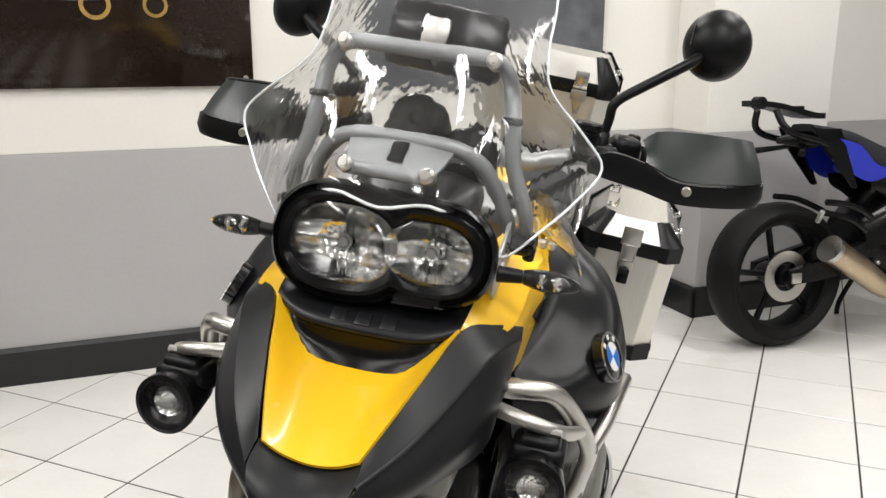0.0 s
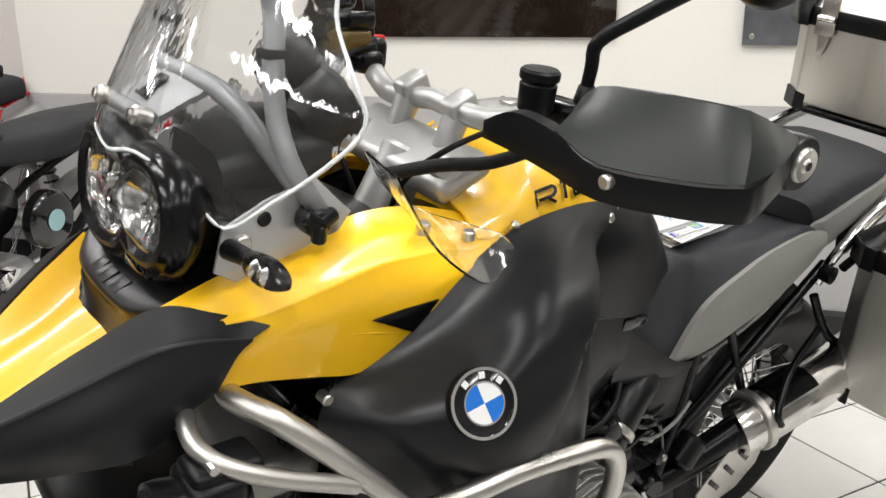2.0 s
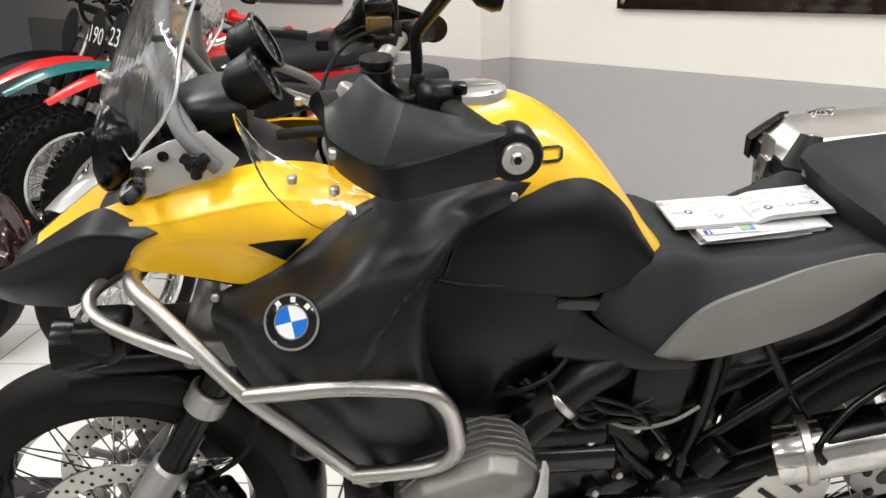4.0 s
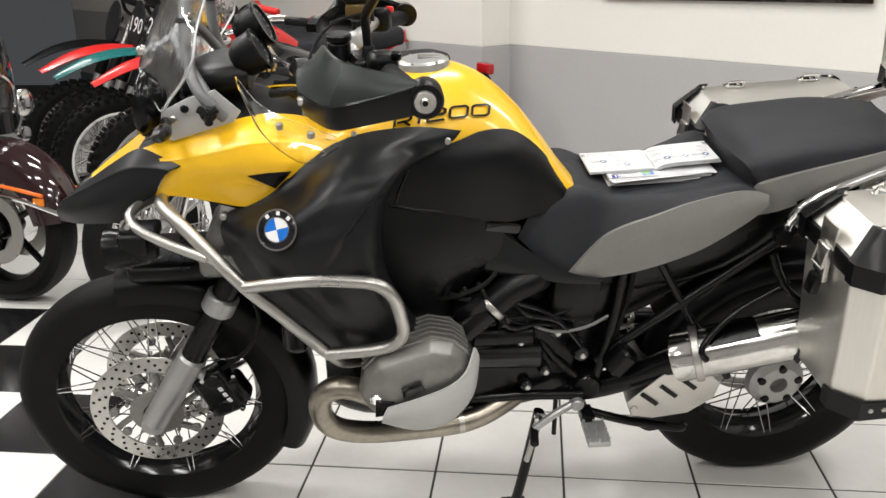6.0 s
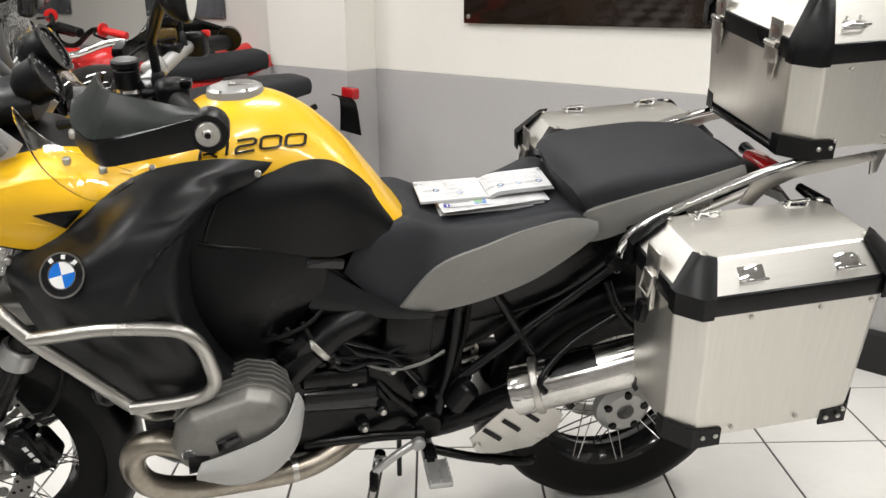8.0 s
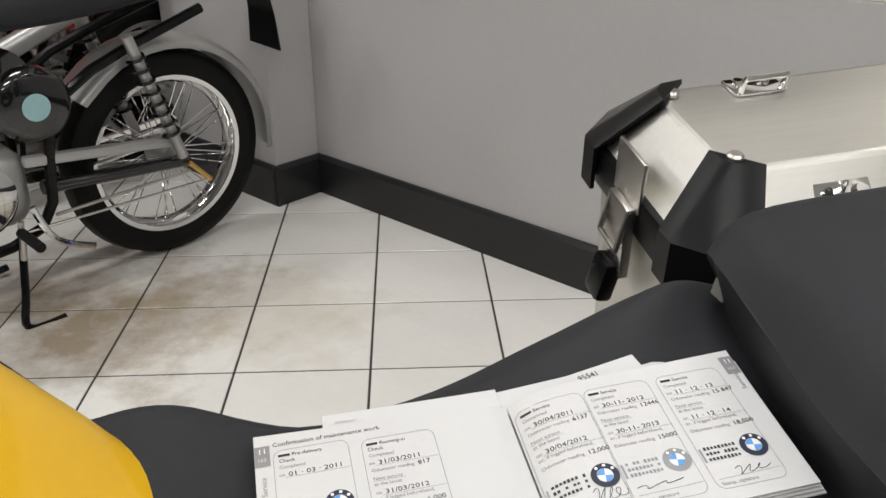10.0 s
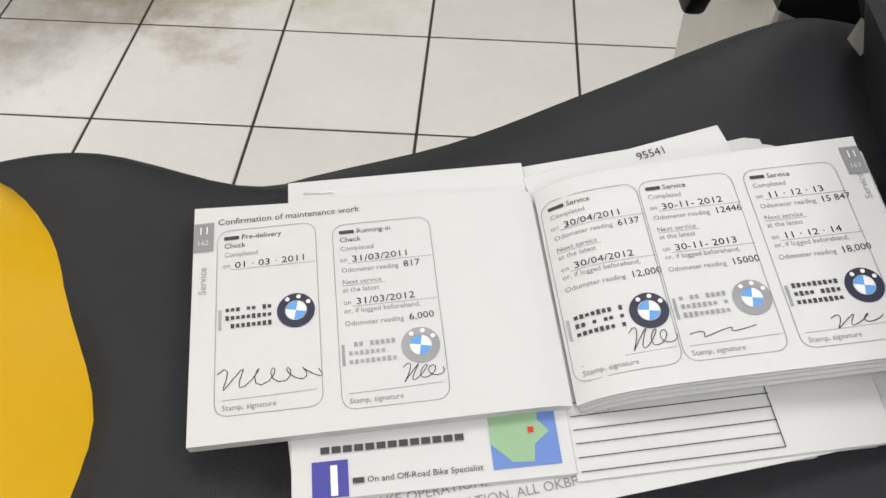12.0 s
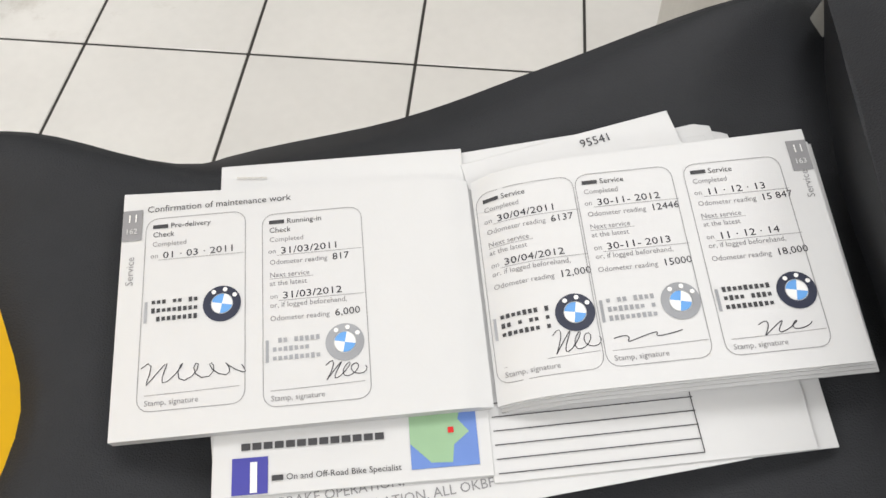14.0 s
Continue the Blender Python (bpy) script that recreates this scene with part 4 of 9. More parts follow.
glass.visible_shadow = False
for cy, cz, ry, rz in LOBES:
    m = HM @ Matrix.Translation((0.0, cy, cz)) @ pose(0, 0, 0, 0, -90, 0)
    e = m @ Matrix.Diagonal((rz * 0.97, ry * 0.97, 1.0, 1))
    bm = lathe([(1.0, -0.002), (0.97, -0.005), (0.9, -0.0095), (0.8, -0.0145), (0.68, -0.0195), (0.55, -0.024), (0.42, -0.0275), (0.3, -0.030), (0.16, -0.031)], e, 72)
    for v in bm.verts:   # upright flutes in the bowl
        v.co += (m.to_3x3() @ Vector((0, 0, 1))) * (0.0016 * abs(math.sin(v.co.y * 240)) + 0.0006 * math.sin(v.co.z * 300))
    part("reflector", bm, REFLECT, lamp, "faceted chrome reflector")
    part("bulb", add_cyl(bmesh.new(), m @ Vector((0, 0, -0.05)), m @ Vector((0, 0, -0.018)), 0.009, 0.007, 14, 0.002), REFLECT, lamp)
    part("bulb_hood", add_cyl(bmesh.new(), m @ Vector((0, 0, -0.016)), m @ Vector((0, 0, -0.006)), 0.010, 0.008, 18, 0.002), REFLECT, lamp)
part("lamp_inner_bezel", ring_skin([lamp_ring(-0.002, -0.003), lamp_ring(0.004, -0.004), lamp_ring(0.036, -0.006)]), SATINK, lamp)
part("side_lamp", plate([(-0.032, -0.006), (0.032, -0.009), (0.028, 0.007), (-0.028, 0.009)], 0.008, HM @ Matrix.Translation((-0.004, -0.056, -0.052)) @ Matrix(((0, 0, -1, 0), (1, 0, 0, 0), (0, 1, 0, 0), (0, 0, 0, 1))), 0.002), CLEAR, lamp, "small clear side lamp")
part("lower_cowl", patch(halves([[(0.150, -0.124, 1.010), (0.132, -0.08, 1.000), (0.128, 0, 0.998)],
                                 [(0.114, -0.120, 0.997), (0.094, -0.078, 0.986), (0.089, 0, 0.984)],
                                 [(0.105, -0.117, 0.988), (0.085, -0.076, 0.976), (0.080, 0, 0.974)],
                                 [(0.108, -0.113, 0.982), (0.091, -0.074, 0.969), (0.086, 0, 0.967)]]), 4, 5, 0.004), GREYP, bike, "charcoal shelf below the headlight", m=LE)
for y, w in ((-0.032, 0.020), (0.032, 0.020), (0.0, 0.020)):
    part("shelf_step", box((0.094 + abs(y) * 0.06, y, 0.985), (0.022, w, 0.006), 0.002, pose(0, 0, 0, 0, -28, 0)), GREYP, bike, m=LE)
part("inner_cowl", patch(halves([[(0.109, -0.113, 0.982), (0.092, -0.074, 0.970), (0.087, 0, 0.968)],
                                 [(0.080, -0.104, 0.967), (0.088, -0.070, 0.950), (0.092, 0, 0.945)],
                                 [(0.050, -0.092, 0.952), (0.070, -0.064, 0.932), (0.080, 0, 0.920)]]), 4, 5, 0.004), SATINK, bike, "black scoop under the headlight", m=LE)
part("steering_shroud", loft([sect(0.20, 0.12, 0.92, 1.10, 0.7), sect(0.32, 0.125, 0.88, 1.07, 0.7), sect(0.46, 0.11, 0.86, 1.00, 0.7), sect(0.58, 0.10, 0.86, 0.99, 0.7)]), BLACKP, bike)

# ---- windscreen and its frame ----
SCREEN_ROWS = [[(0.161, -0.147, 1.076), (0.137, -0.115, 1.108), (0.112, -0.06, 1.134), (0.104, 0, 1.124)],
               [(0.190, -0.185, 1.108), (0.152, -0.125, 1.128), (0.118, -0.065, 1.148), (0.110, 0, 1.144)],
               [(0.225, -0.222, 1.148), (0.172, -0.140, 1.160), (0.130, -0.07, 1.170), (0.120, 0, 1.168)],
               [(0.251, -0.246, 1.190), (0.192, -0.150, 1.198), (0.150, -0.075, 1.205), (0.138, 0, 1.203)],
               [(0.256, -0.215, 1.228), (0.205, -0.140, 1.236), (0.168, -0.075, 1.240), (0.158, 0, 1.238)],
               [(0.268, -0.165, 1.275), (0.222, -0.120, 1.282), (0.192, -0.07, 1.285), (0.182, 0, 1.283)],
               [(0.290, -0.152, 1.325), (0.250, -0.110, 1.330), (0.223, -0.06, 1.333), (0.215, 0, 1.330)],
               [(0.322, -0.150, 1.390), (0.292, -0.105, 1.395), (0.268, -0.055, 1.397), (0.262, 0, 1.395)],
               [(0.355, -0.130, 1.460), (0.335, -0.090, 1.465), (0.318, -0.045, 1.467), (0.312, 0, 1.465)],
               [(0.368, -0.085, 1.498), (0.360, -0.060, 1.505), (0.352, -0.030, 1.507), (0.348, 0, 1.505)]]
ws = part("windscreen", patch(halves(SCREEN_ROWS), 5, 5, 0.0035), SCREENM, bike, "clear acrylic windscreen with reflections", m=LE)
ws.visible_shadow = False
# pale opaque tube round the clear screen: its edge glint put into colour
SCREEN_EDGE = mat("pale_edge_glint", (0.50, 0.515, 0.52), 0.12, var=0.2, scale=20)
rim = SCREEN_ROWS[0][::-1] + [r[0] for r in SCREEN_ROWS[1:]] + SCREEN_ROWS[-1][1:]
rim = rim + [(p[0], -p[1], p[2]) for p in reversed(rim[1:-1])]
part("screen_edge", tube(rim, 0.0022, seg=8, n=4, closed=True), SCREEN_EDGE, ws, "pale tube drawn as the clear screen's bright edge")
SCREENF = mat("dull_silver_paint", (0.17, 0.173, 0.176), 0.44, metal=0.4, var=0.08, bump=0.05, bscale=700)
hoop = [(0.275, -0.150, 1.060), (0.248, -0.162, 1.095), (0.228, -0.156, 1.130), (0.221, -0.138, 1.175), (0.222, -0.130, 1.22), (0.227, -0.122, 1.265), (0.227, -0.110, 1.295), (0.227, -0.085, 1.306), (0.227, 0, 1.306)]
hoop = hoop + [(p[0], -p[1], p[2]) for p in reversed(hoop[:-1])]
frame_bar = part("screen_hoop", tube(hoop, 0.0105, seg=14, n=5), SCREENF, bike, "silver tubular screen frame", m=LE)
low = [(0.255, -0.142, 1.085), (0.222, -0.122, 1.140), (0.203, -0.100, 1.175), (0.190, -0.066, 1.194), (0.186, 0, 1.197)]
low = low + [(p[0], -p[1], p[2]) for p in reversed(low[:-1])]
part("screen_arch", tube(low, 0.0105, seg=14, n=5), SCREENF, bike, m=LE)
part("screen_bridge", patch(halves([[(0.188, -0.068, 1.194), (0.182, 0, 1.200)], [(0.158, -0.062, 1.178), (0.152, 0, 1.184)], [(0.135, -0.052, 1.162), (0.131, 0, 1.164)]]), 4, 4, 0.006), SCREENF, bike, m=LE)
part("screen_slot", box((0.152, -0.004, 1.186), (0.034, 0.020, 0.004), 0.0015, pose(0, 0, 0, 0, -36, 0)), SATINK, bike, m=LE)
part("screen_cross_tube", tube([(0.130, -0.055, 1.162), (0.130, 0.055, 1.162)], 0.009, seg=12, smooth=False), SCREENF, bike, m=LE)
for y, x, z in ((-0.051, 0.119, 1.166), (0.051, 0.119, 1.166), (-0.097, 0.209, 1.304), (0.097, 0.209, 1.304)):
    bm = add_cyl(bmesh.new(), (x + 0.014, y, z - 0.004), (x - 0.008, y, z + 0.004), 0.010, seg=20, bevel=0.003)
    add_cyl(bm, (x - 0.007, y, z + 0.0036), (x - 0.011, y, z + 0.005), 0.0055, seg=6)
    part("screen_screw", bm, STEEL, bike, "steel screw with rubber washer", m=LE)
for sg in (-1, 1):
    part("screen_clip", box((0.223, 0.127 * sg, 1.235), (0.026, 0.026, 0.010), 0.004), SATINK, bike, m=LE)
    pl = plate([(0.150, 1.030), (0.160, 1.074), (0.21, 1.098), (0.262, 1.112), (0.282, 1.092), (0.305, 1.070), (0.29, 1.050), (0.22, 1.030), (0.172, 1.016)], 0.005, Matrix.Translation((0, 0.142 * sg, 0)) @ XZ, 0.0015)
    br = part("screen_bracket", pl, SILVER, bike, "silver screen mounting plate", m=LE)
    part("bracket_screw", add_cyl(bmesh.new(), (0.180, 0.144 * sg, 1.058), (0.180, 0.151 * sg, 1.058), 0.008, seg=16, bevel=0.002), STEEL, br)
    part("bracket_screw", add_cyl(bmesh.new(), (0.203, 0.144 * sg, 1.078), (0.203, 0.148 * sg, 1.078), 0.008, seg=16, bevel=0.002), SATINK, br)
    bm = add_cyl(bmesh.new(), (0.250, 0.145 * sg, 1.074), (0.250, 0.175 * sg, 1.074), 0.016, seg=12, bevel=0.004)
    for k in range(3):
        a = math.pi / 1.5 * k + 0.5
        add_cyl(bm, (0.250, 0.173 * sg, 1.074), (0.250 + 0.021 * math.cos(a), 0.171 * sg, 1.074 + 0.021 * math.sin(a)), 0.008, seg=8, bevel=0.002)
    part("screen_knob", bm, BLACKP, bike, "black screen adjuster knob", m=LE)
    # clear side deflector
    d = part("wind_deflector", patch([[(0.305, -0.150, 1.150), (0.335, -0.152, 1.105), (0.375, -0.160, 1.078), (0.43, -0.172, 1.058), (0.480, -0.182, 1.040)],
                                      [(0.312, -0.175, 1.140), (0.34, -0.190, 1.090), (0.385, -0.200, 1.055), (0.44, -0.202, 1.036), (0.484, -0.195, 1.034)],
                                      [(0.318, -0.190, 1.135), (0.348, -0.215, 1.070), (0.395, -0.230, 1.026), (0.435, -0.228, 1.010), (0.486, -0.206, 1.030)]], 4, 4, 0.003, mirror=sg > 0), SCREENM, bike, "clear plastic wind deflector")
    d.visible_shadow = False
    for q in ((0.377, -0.166, 1.064), (0.435, -0.178, 1.050)):
        part("deflector_screw", add_cyl(bmesh.new(), (q[0], -q[1] * -sg, q[2] - 0.012), (q[0], -q[1] * -sg, q[2] + 0.001), 0.0075, seg=14, bevel=0.002), STEEL, bike)
    # front indicators
    a, b = Vector((0.165, 0.142 * sg, 1.053)), Vector((0.172, 0.176 * sg, 1.053))
    ind = part("indicator", add_cyl(bmesh.new(), a, b, 0.011, 0.009, 16, 0.002), BLACKP, bike, "clear-lens indicator on a black stalk", m=LE)
    body = [sect(0, 0.002, -0.002, 0.002, 0.9)]
    rings = []
    for t, w, h in ((0.0, 0.010, 0.009), (0.02, 0.016, 0.013), (0.04, 0.017, 0.013), (0.06, 0.012, 0.009), (0.072, 0.004, 0.003)):
        c = b + Vector((0.012 * t / 0.07, 1.0 * sg, -0.02)).normalized() * t
        rings.append([(c.x + w * math.cos(2 * math.pi * k / 12), c.y, c.z + h * math.sin(2 * math.pi * k / 12)) for k in range(12)])
    part("indicator_lens", loft(rings, 3, 2), CLEAR, ind, "clear indicator lens")
    part("indicator_core", loft([[(b.x + 0.005 + (p[0] - b.x) * 0.62, b.y + (p[1] - b.y) * 0.93, b.z + (p[2] - b.z) * 0.85) for p in r] for r in rings], 3, 2), SATINK, ind, "black indicator housing")
    for k in (0.024, 0.042):
        part("indicator_bulb", add_cyl(bmesh.new(), b + Vector((-0.002, k * sg, 0)), b + Vector((-0.010, k * sg, 0)), 0.007, 0.005, 12, 0.002), REFLECT, ind)

# phone mount, instruments
gps = part("navigation_screen", box((0.338, 0.022, 1.318), (0.028, 0.165, 0.092), 0.010, pose(0, 0, 0, 0, 10, 0), 3), GLOSSK, bike, "black navigation screen seen from behind")
part("mount_plate", box((0.318, 0.035, 1.326), (0.010, 0.038, 0.042), 0.003, pose(0, 0, 0, 0, 10, 0)), STEEL, gps)
part("mount_arm", box((0.285, 0.018, 1.294), (0.075, 0.016, 0.014), 0.004, pose(0, 0, 0, 0, -14, 30)), SATINK, gps)
for y, z, r in ((0.040, 1.186, 0.043), (-0.040, 1.158, 0.040)):
    m = Matrix.Translation((0.318, y, z)) @ pose(0, 0, 0, 0, 62, 0)
    dial = part("instrument", lathe([(0, -0.03), (r * 0.6, -0.03), (r * 0.95, -0.012), (r, 0.02), (r + 0.003, 0.026), (r - 0.003, 0.028), (r - 0.006, 0.022), (0, 0.022)], m, 36), BLACKP, bike, "round black instrument pod")
    part("dial_glass", lathe([(0, 0.0235), (r - 0.006, 0.0235)], m, 36), DIAL, dial)
    part("dial_bezel", lathe([(r - 0.004, 0.024), (r + 0.003, 0.024), (r + 0.003, 0.030), (r - 0.004, 0.030)], m, 36, True), SATINK, dial)
    bm = bmesh.new()
    for k in range(11):
        a = math.radians(-120 + 24 * k)
        add_box(bm, m @ Vector((0.75 * r * math.sin(a), 0.75 * r * math.cos(a), 0.0242)), (0.0012, 0.007, 0.0006), 0, m.to_3x3().to_4x4() @ pose(0, 0, 0, 0, 0, -math.degrees(a)))
    part("dial_tick", bm, WHITEP, dial, smooth=False)
part("instrument_back", loft([sect(0.19, 0.070, 1.08, 1.130, 0.7), sect(0.25, 0.085, 1.08, 1.150, 0.7), sect(0.315, 0.075, 1.09, 1.150, 0.7)]), BLACKP, bike)

# ---- steering ----
part("triple_clamp", box((0.475, 0, 1.085), (0.085, 0.24, 0.035), 0.012, pose(0, 0, 0, 0, -26, 0), 3), SILVER, bike, "silver upper fork clamp")
for sg in (-1, 1):
    part("bar_riser", add_cyl(bmesh.new(), (0.485, 0.05 * sg, 1.08), (0.508, 0.05 * sg, 1.145), 0.016, 0.018, 20, 0.004), SILVER, bike)
    part("bar_clamp", box((0.51, 0.05 * sg, 1.152), (0.044, 0.030, 0.036), 0.008, pose(0, 0, 0, 0, -26, 0), 3), SILVER, bike)
    part("clamp_cap", add_cyl(bmesh.new(), (0.455, 0.098 * sg, 1.08), (0.468, 0.098 * sg, 1.105), 0.021, 0.020, 20, 0.004), SILVER, bike)
    line = [(0.51, 0.0, 1.150), (0.51, 0.09 * sg, 1.150), (0.525, 0.15 * sg, 1.165), (0.555, 0.225 * sg, 1.188), (0.585, 0.275 * sg, 1.190)]
    part("handlebar", tube(line, 0.0145, seg=14, n=5), SILVER, bike, "silver tapered handlebar")
    part("grip", add_cyl(bmesh.new(), (0.582, 0.275 * sg, 1.190), (0.632, 0.412 * sg, 1.186), 0.0175, seg=18, bevel=0.004), RUBBER, bike, "ribbed black rubber grip")
    part("switch_pod", box((0.572, 0.250 * sg, 1.192), (0.05, 0.05, 0.055), 0.014, pose(0, 0, 0, 0, 0, -15 * sg), 3), BLACKP, bike)
    part("switch_button", box((0.595, 0.262 * sg, 1.215), (0.018, 0.022, 0.014), 0.004), SATINK if sg < 0 else RED, bike)
    part("lever", tube([(0.545, 0.235 * sg, 1.185), (0.525, 0.285 * sg, 1.18), (0.555, 0.38 * sg, 1.178), (0.575, 0.425 * sg, 1.176)], 0.008, seg=10), SATINK, bike, "black hand lever")
    part("master_cylinder", box((0.535, 0.205 * sg, 1.186), (0.04, 0.075, 0.032), 0.010, pose(0, 0, 0, 0, 0, -15 * sg), 3), SATINK, bike)
    rz = 1.236
    if sg < 0:
        bm = add_cyl(bmesh.new(), (0.498, -0.189, 1.188), (0.498, -0.189, 1.222), 0.020, 0.021, 24, 0.003)
        add_cyl(bm, (0.498, -0.189, 1.222), (0.498, -0.189, rz), 0.0225, seg=24, bevel=0.003)
        part("fluid_reservoir", bm, BLACKP, bike, "black clutch fluid reservoir")
    else:
        res = part("fluid_reservoir", box((0.52, 0.225, 1.215), (0.045, 0.06, 0.035), 0.008, seg=3), mat("amber_fluid", (0.10, 0.065, 0.02), 0.2), bike, "brown brake fluid reservoir with a black cap")
        part("reservoir_cap", box((0.52, 0.225, 1.245), (0.052, 0.066, 0.028), 0.010, seg=3), BLACKP, res)
    # hand guards
    seam = [(0.412, -0.203, 1.190), (0.424, -0.232, 1.206), (0.432, -0.285, 1.200), (0.437, -0.338, 1.182), (0.466, -0.410, 1.187), (0.488, -0.456, 1.196), (0.510, -0.464, 1.200), (0.560, -0.448, 1.206), (0.610, -0.431, 1.213), (0.634, -0.424, 1.216)]
    foot = [(0.412, -0.205, 1.172), (0.424, -0.235, 1.166), (0.430, -0.285, 1.160), (0.440, -0.342, 1.150), (0.470, -0.412, 1.154), (0.494, -0.456, 1.161), (0.514, -0.463, 1.164), (0.562, -0.448, 1.167), (0.612, -0.432, 1.170), (0.634, -0.425, 1.172)]
    back = [(0.02, 0.004, 0.0)] * 4 + [(0.012, 0.016, 0.0)] * 2 + [(0.0, 0.02, 0.0)] * 4
    into = lambda pts: [(p[0] + q[0], p[1] + q[1], p[2]) for p, q in zip(pts, back)]
    belly = [(p[0] * 0.5 + q[0] * 0.5 - 0.003, p[1] * 0.5 + q[1] * 0.5 - 0.003, p[2] * 0.45 + q[2] * 0.55) for p, q in zip(seam, foot)]
    guard = part("hand_guard", loft([list(r) for r in zip(seam, belly, foot, into(foot), into(seam))], 4, 1, mirror=sg > 0), BLACKP, bike, "black hand guard with a smoke-grey shield")
    top_line = [(0.476, -0.276, 1.226), (0.478, -0.292, 1.242), (0.483, -0.335, 1.250), (0.497, -0.396, 1.255), (0.516, -0.430, 1.254), (0.565, -0.426, 1.238), (0.622, -0.415, 1.219)]
    low_line = [(0.433, -0.284, 1.200), (0.434, -0.305, 1.193), (0.439, -0.342, 1.184), (0.468, -0.410, 1.190), (0.492, -0.456, 1.199), (0.560, -0.448, 1.208), (0.622, -0.426, 1.216)]
    mid_line = [tuple((p[i] * 0.5 + q[i] * 0.5) + (0, -0.003, 0)[i] for i in range(3)) for p, q in zip(top_line, low_line)]
    part("guard_shield", patch([top_line, mid_line, low_line], 2, 2, 0.004, mirror=sg > 0), GUARD, guard, "smoke-grey guard shield")
    part("shield_rim", tube([(p[0], p[1] * -sg, p[2]) for p in top_line], 0.0028, seg=8, n=2), BLACKP, guard)
    m = Matrix.Translation((0.634, 0.421 * sg, 1.193)) @ Vector((-0.05, 1.0 * sg, 0.0)).normalized().to_track_quat("Z", "Y").to_matrix().to_4x4()
    part("guard_boss", lathe([(0, -0.03), (0.027, -0.03), (0.0295, 0.008), (0.027, 0.013), (0, 0.013)], m, 28), BLACKP, guard)
    part("bar_end", lathe([(0, 0.020), (0.006, 0.020), (0.008, 0.017), (0.0165, 0.018), (0.0185, 0.015), (0.0185, 0.010), (0, 0.010)], m, 28), STEEL, guard, "steel bar end weight")
    part("bar_end_socket", lathe([(0, 0.0205), (0.005, 0.0205)], m, 6), SATINK, guard)
    for q in ((0.420, 0.216, 1.183), (0.437, 0.352, 1.172)):
        part("guard_screw", add_cyl(bmesh.new(), (q[0] + 0.01, q[1] * sg, q[2]), (q[0] - 0.003, q[1] * sg, q[2]), 0.0075, seg=14, bevel=0.002), STEEL, guard)
    # mirrors
    stalk = [(0.548, 0.212 * sg, 1.195), (0.547, 0.216 * sg, 1.24), (0.546, 0.22 * sg, 1.27), (0.56, 0.26 * sg, 1.305), (0.581, 0.318 * sg, 1.351), (0.600, 0.338 * sg, 1.370)]
    mirror = part("mirror", tube(stalk, 0.0072, seg=12, n=4, r_end=0.0095), BLACKP, bike, "round black rear-view mirror on a stalk")
    part("mirror_foot", add_cyl(bmesh.new(), (0.548, 0.212 * sg, 1.19), (0.549, 0.214 * sg, 1.222), 0.013, 0.010, 14, 0.003), BLACKP, mirror)
    mm = Matrix.Translation((0.616, 0.353 * sg, 1.385)) @ pose(0, 0, 0, 0, -86, 6 * sg) @ Matrix.Diagonal((0.92, 0.86, 0.9, 1))
    part("mirror_shell", lathe([(0, 0.042), (0.022, 0.040), (0.042, 0.031), (0.056, 0.016), (0.062, -0.002), (0.060, -0.012), (0.056, -0.012), (0, -0.008)], mm, 36), BLACKP, mirror)
    part("mirror_glass", lathe([(0, -0.0125), (0.056, -0.0125)], mm, 36), CHROME, mirror)
    bm = bmesh.new()
    for k in range(3):
        add_box(bm, mm @ Vector((0.018 - 0.010 * k, 0.045 * (-sg), 0.0275)), (0.014, 0.003, 0.003), 0, mm.to_3x3().to_4x4() @ pose(0, 0, 0, 25, 0, 0))
    part("mirror_slot", bm, GLOSSK, mirror)
    # cables
    part("control_cable", tube([(0.54, 0.19 * sg, 1.175), (0.475, 0.165 * sg, 1.165), (0.43, 0.12 * sg, 1.125), (0.415, 0.07 * sg, 1.07), (0.43, 0.03 * sg, 1.00)], 0.0036, seg=8), RUBBER, bike)
part("wiring_loom", tube([(0.36, -0.10, 1.10), (0.42, -0.13, 1.115), (0.48, -0.155, 1.12), (0.54, -0.19, 1.15)], 0.008, seg=10), RUBBER, bike)
part("steering_head", add_cyl(bmesh.new(), (0.40, 0, 0.93), (0.475, 0, 1.09), 0.038, 0.034, 24, 0.005), SILVER, bike)
part("ignition_key", add_cyl(bmesh.new(), (0.515, 0.0, 1.085), (0.525, 0, 1.105), 0.016, seg=18, bevel=0.003), CHROME, bike)

# the steering and its fittings sit a little lower on the stand's far side
LOWER = {"hand_guard", "guard_shield", "shield_rim", "guard_boss", "bar_end", "bar_end_socket", "guard_screw", "grip", "switch_pod", "switch_button", "lever", "master_cylinder", "fluid_reservoir", "reservoir_cap",
         "mirror", "mirror_foot", "mirror_shell", "mirror_glass", "mirror_slot", "handlebar"}
for ob in bike.children_recursive:
    if ob.name.split(".")[0] in LOWER:
        for v in ob.data.vertices:
            v.co.z -= 0.185 * max(0.0, v.co.y)

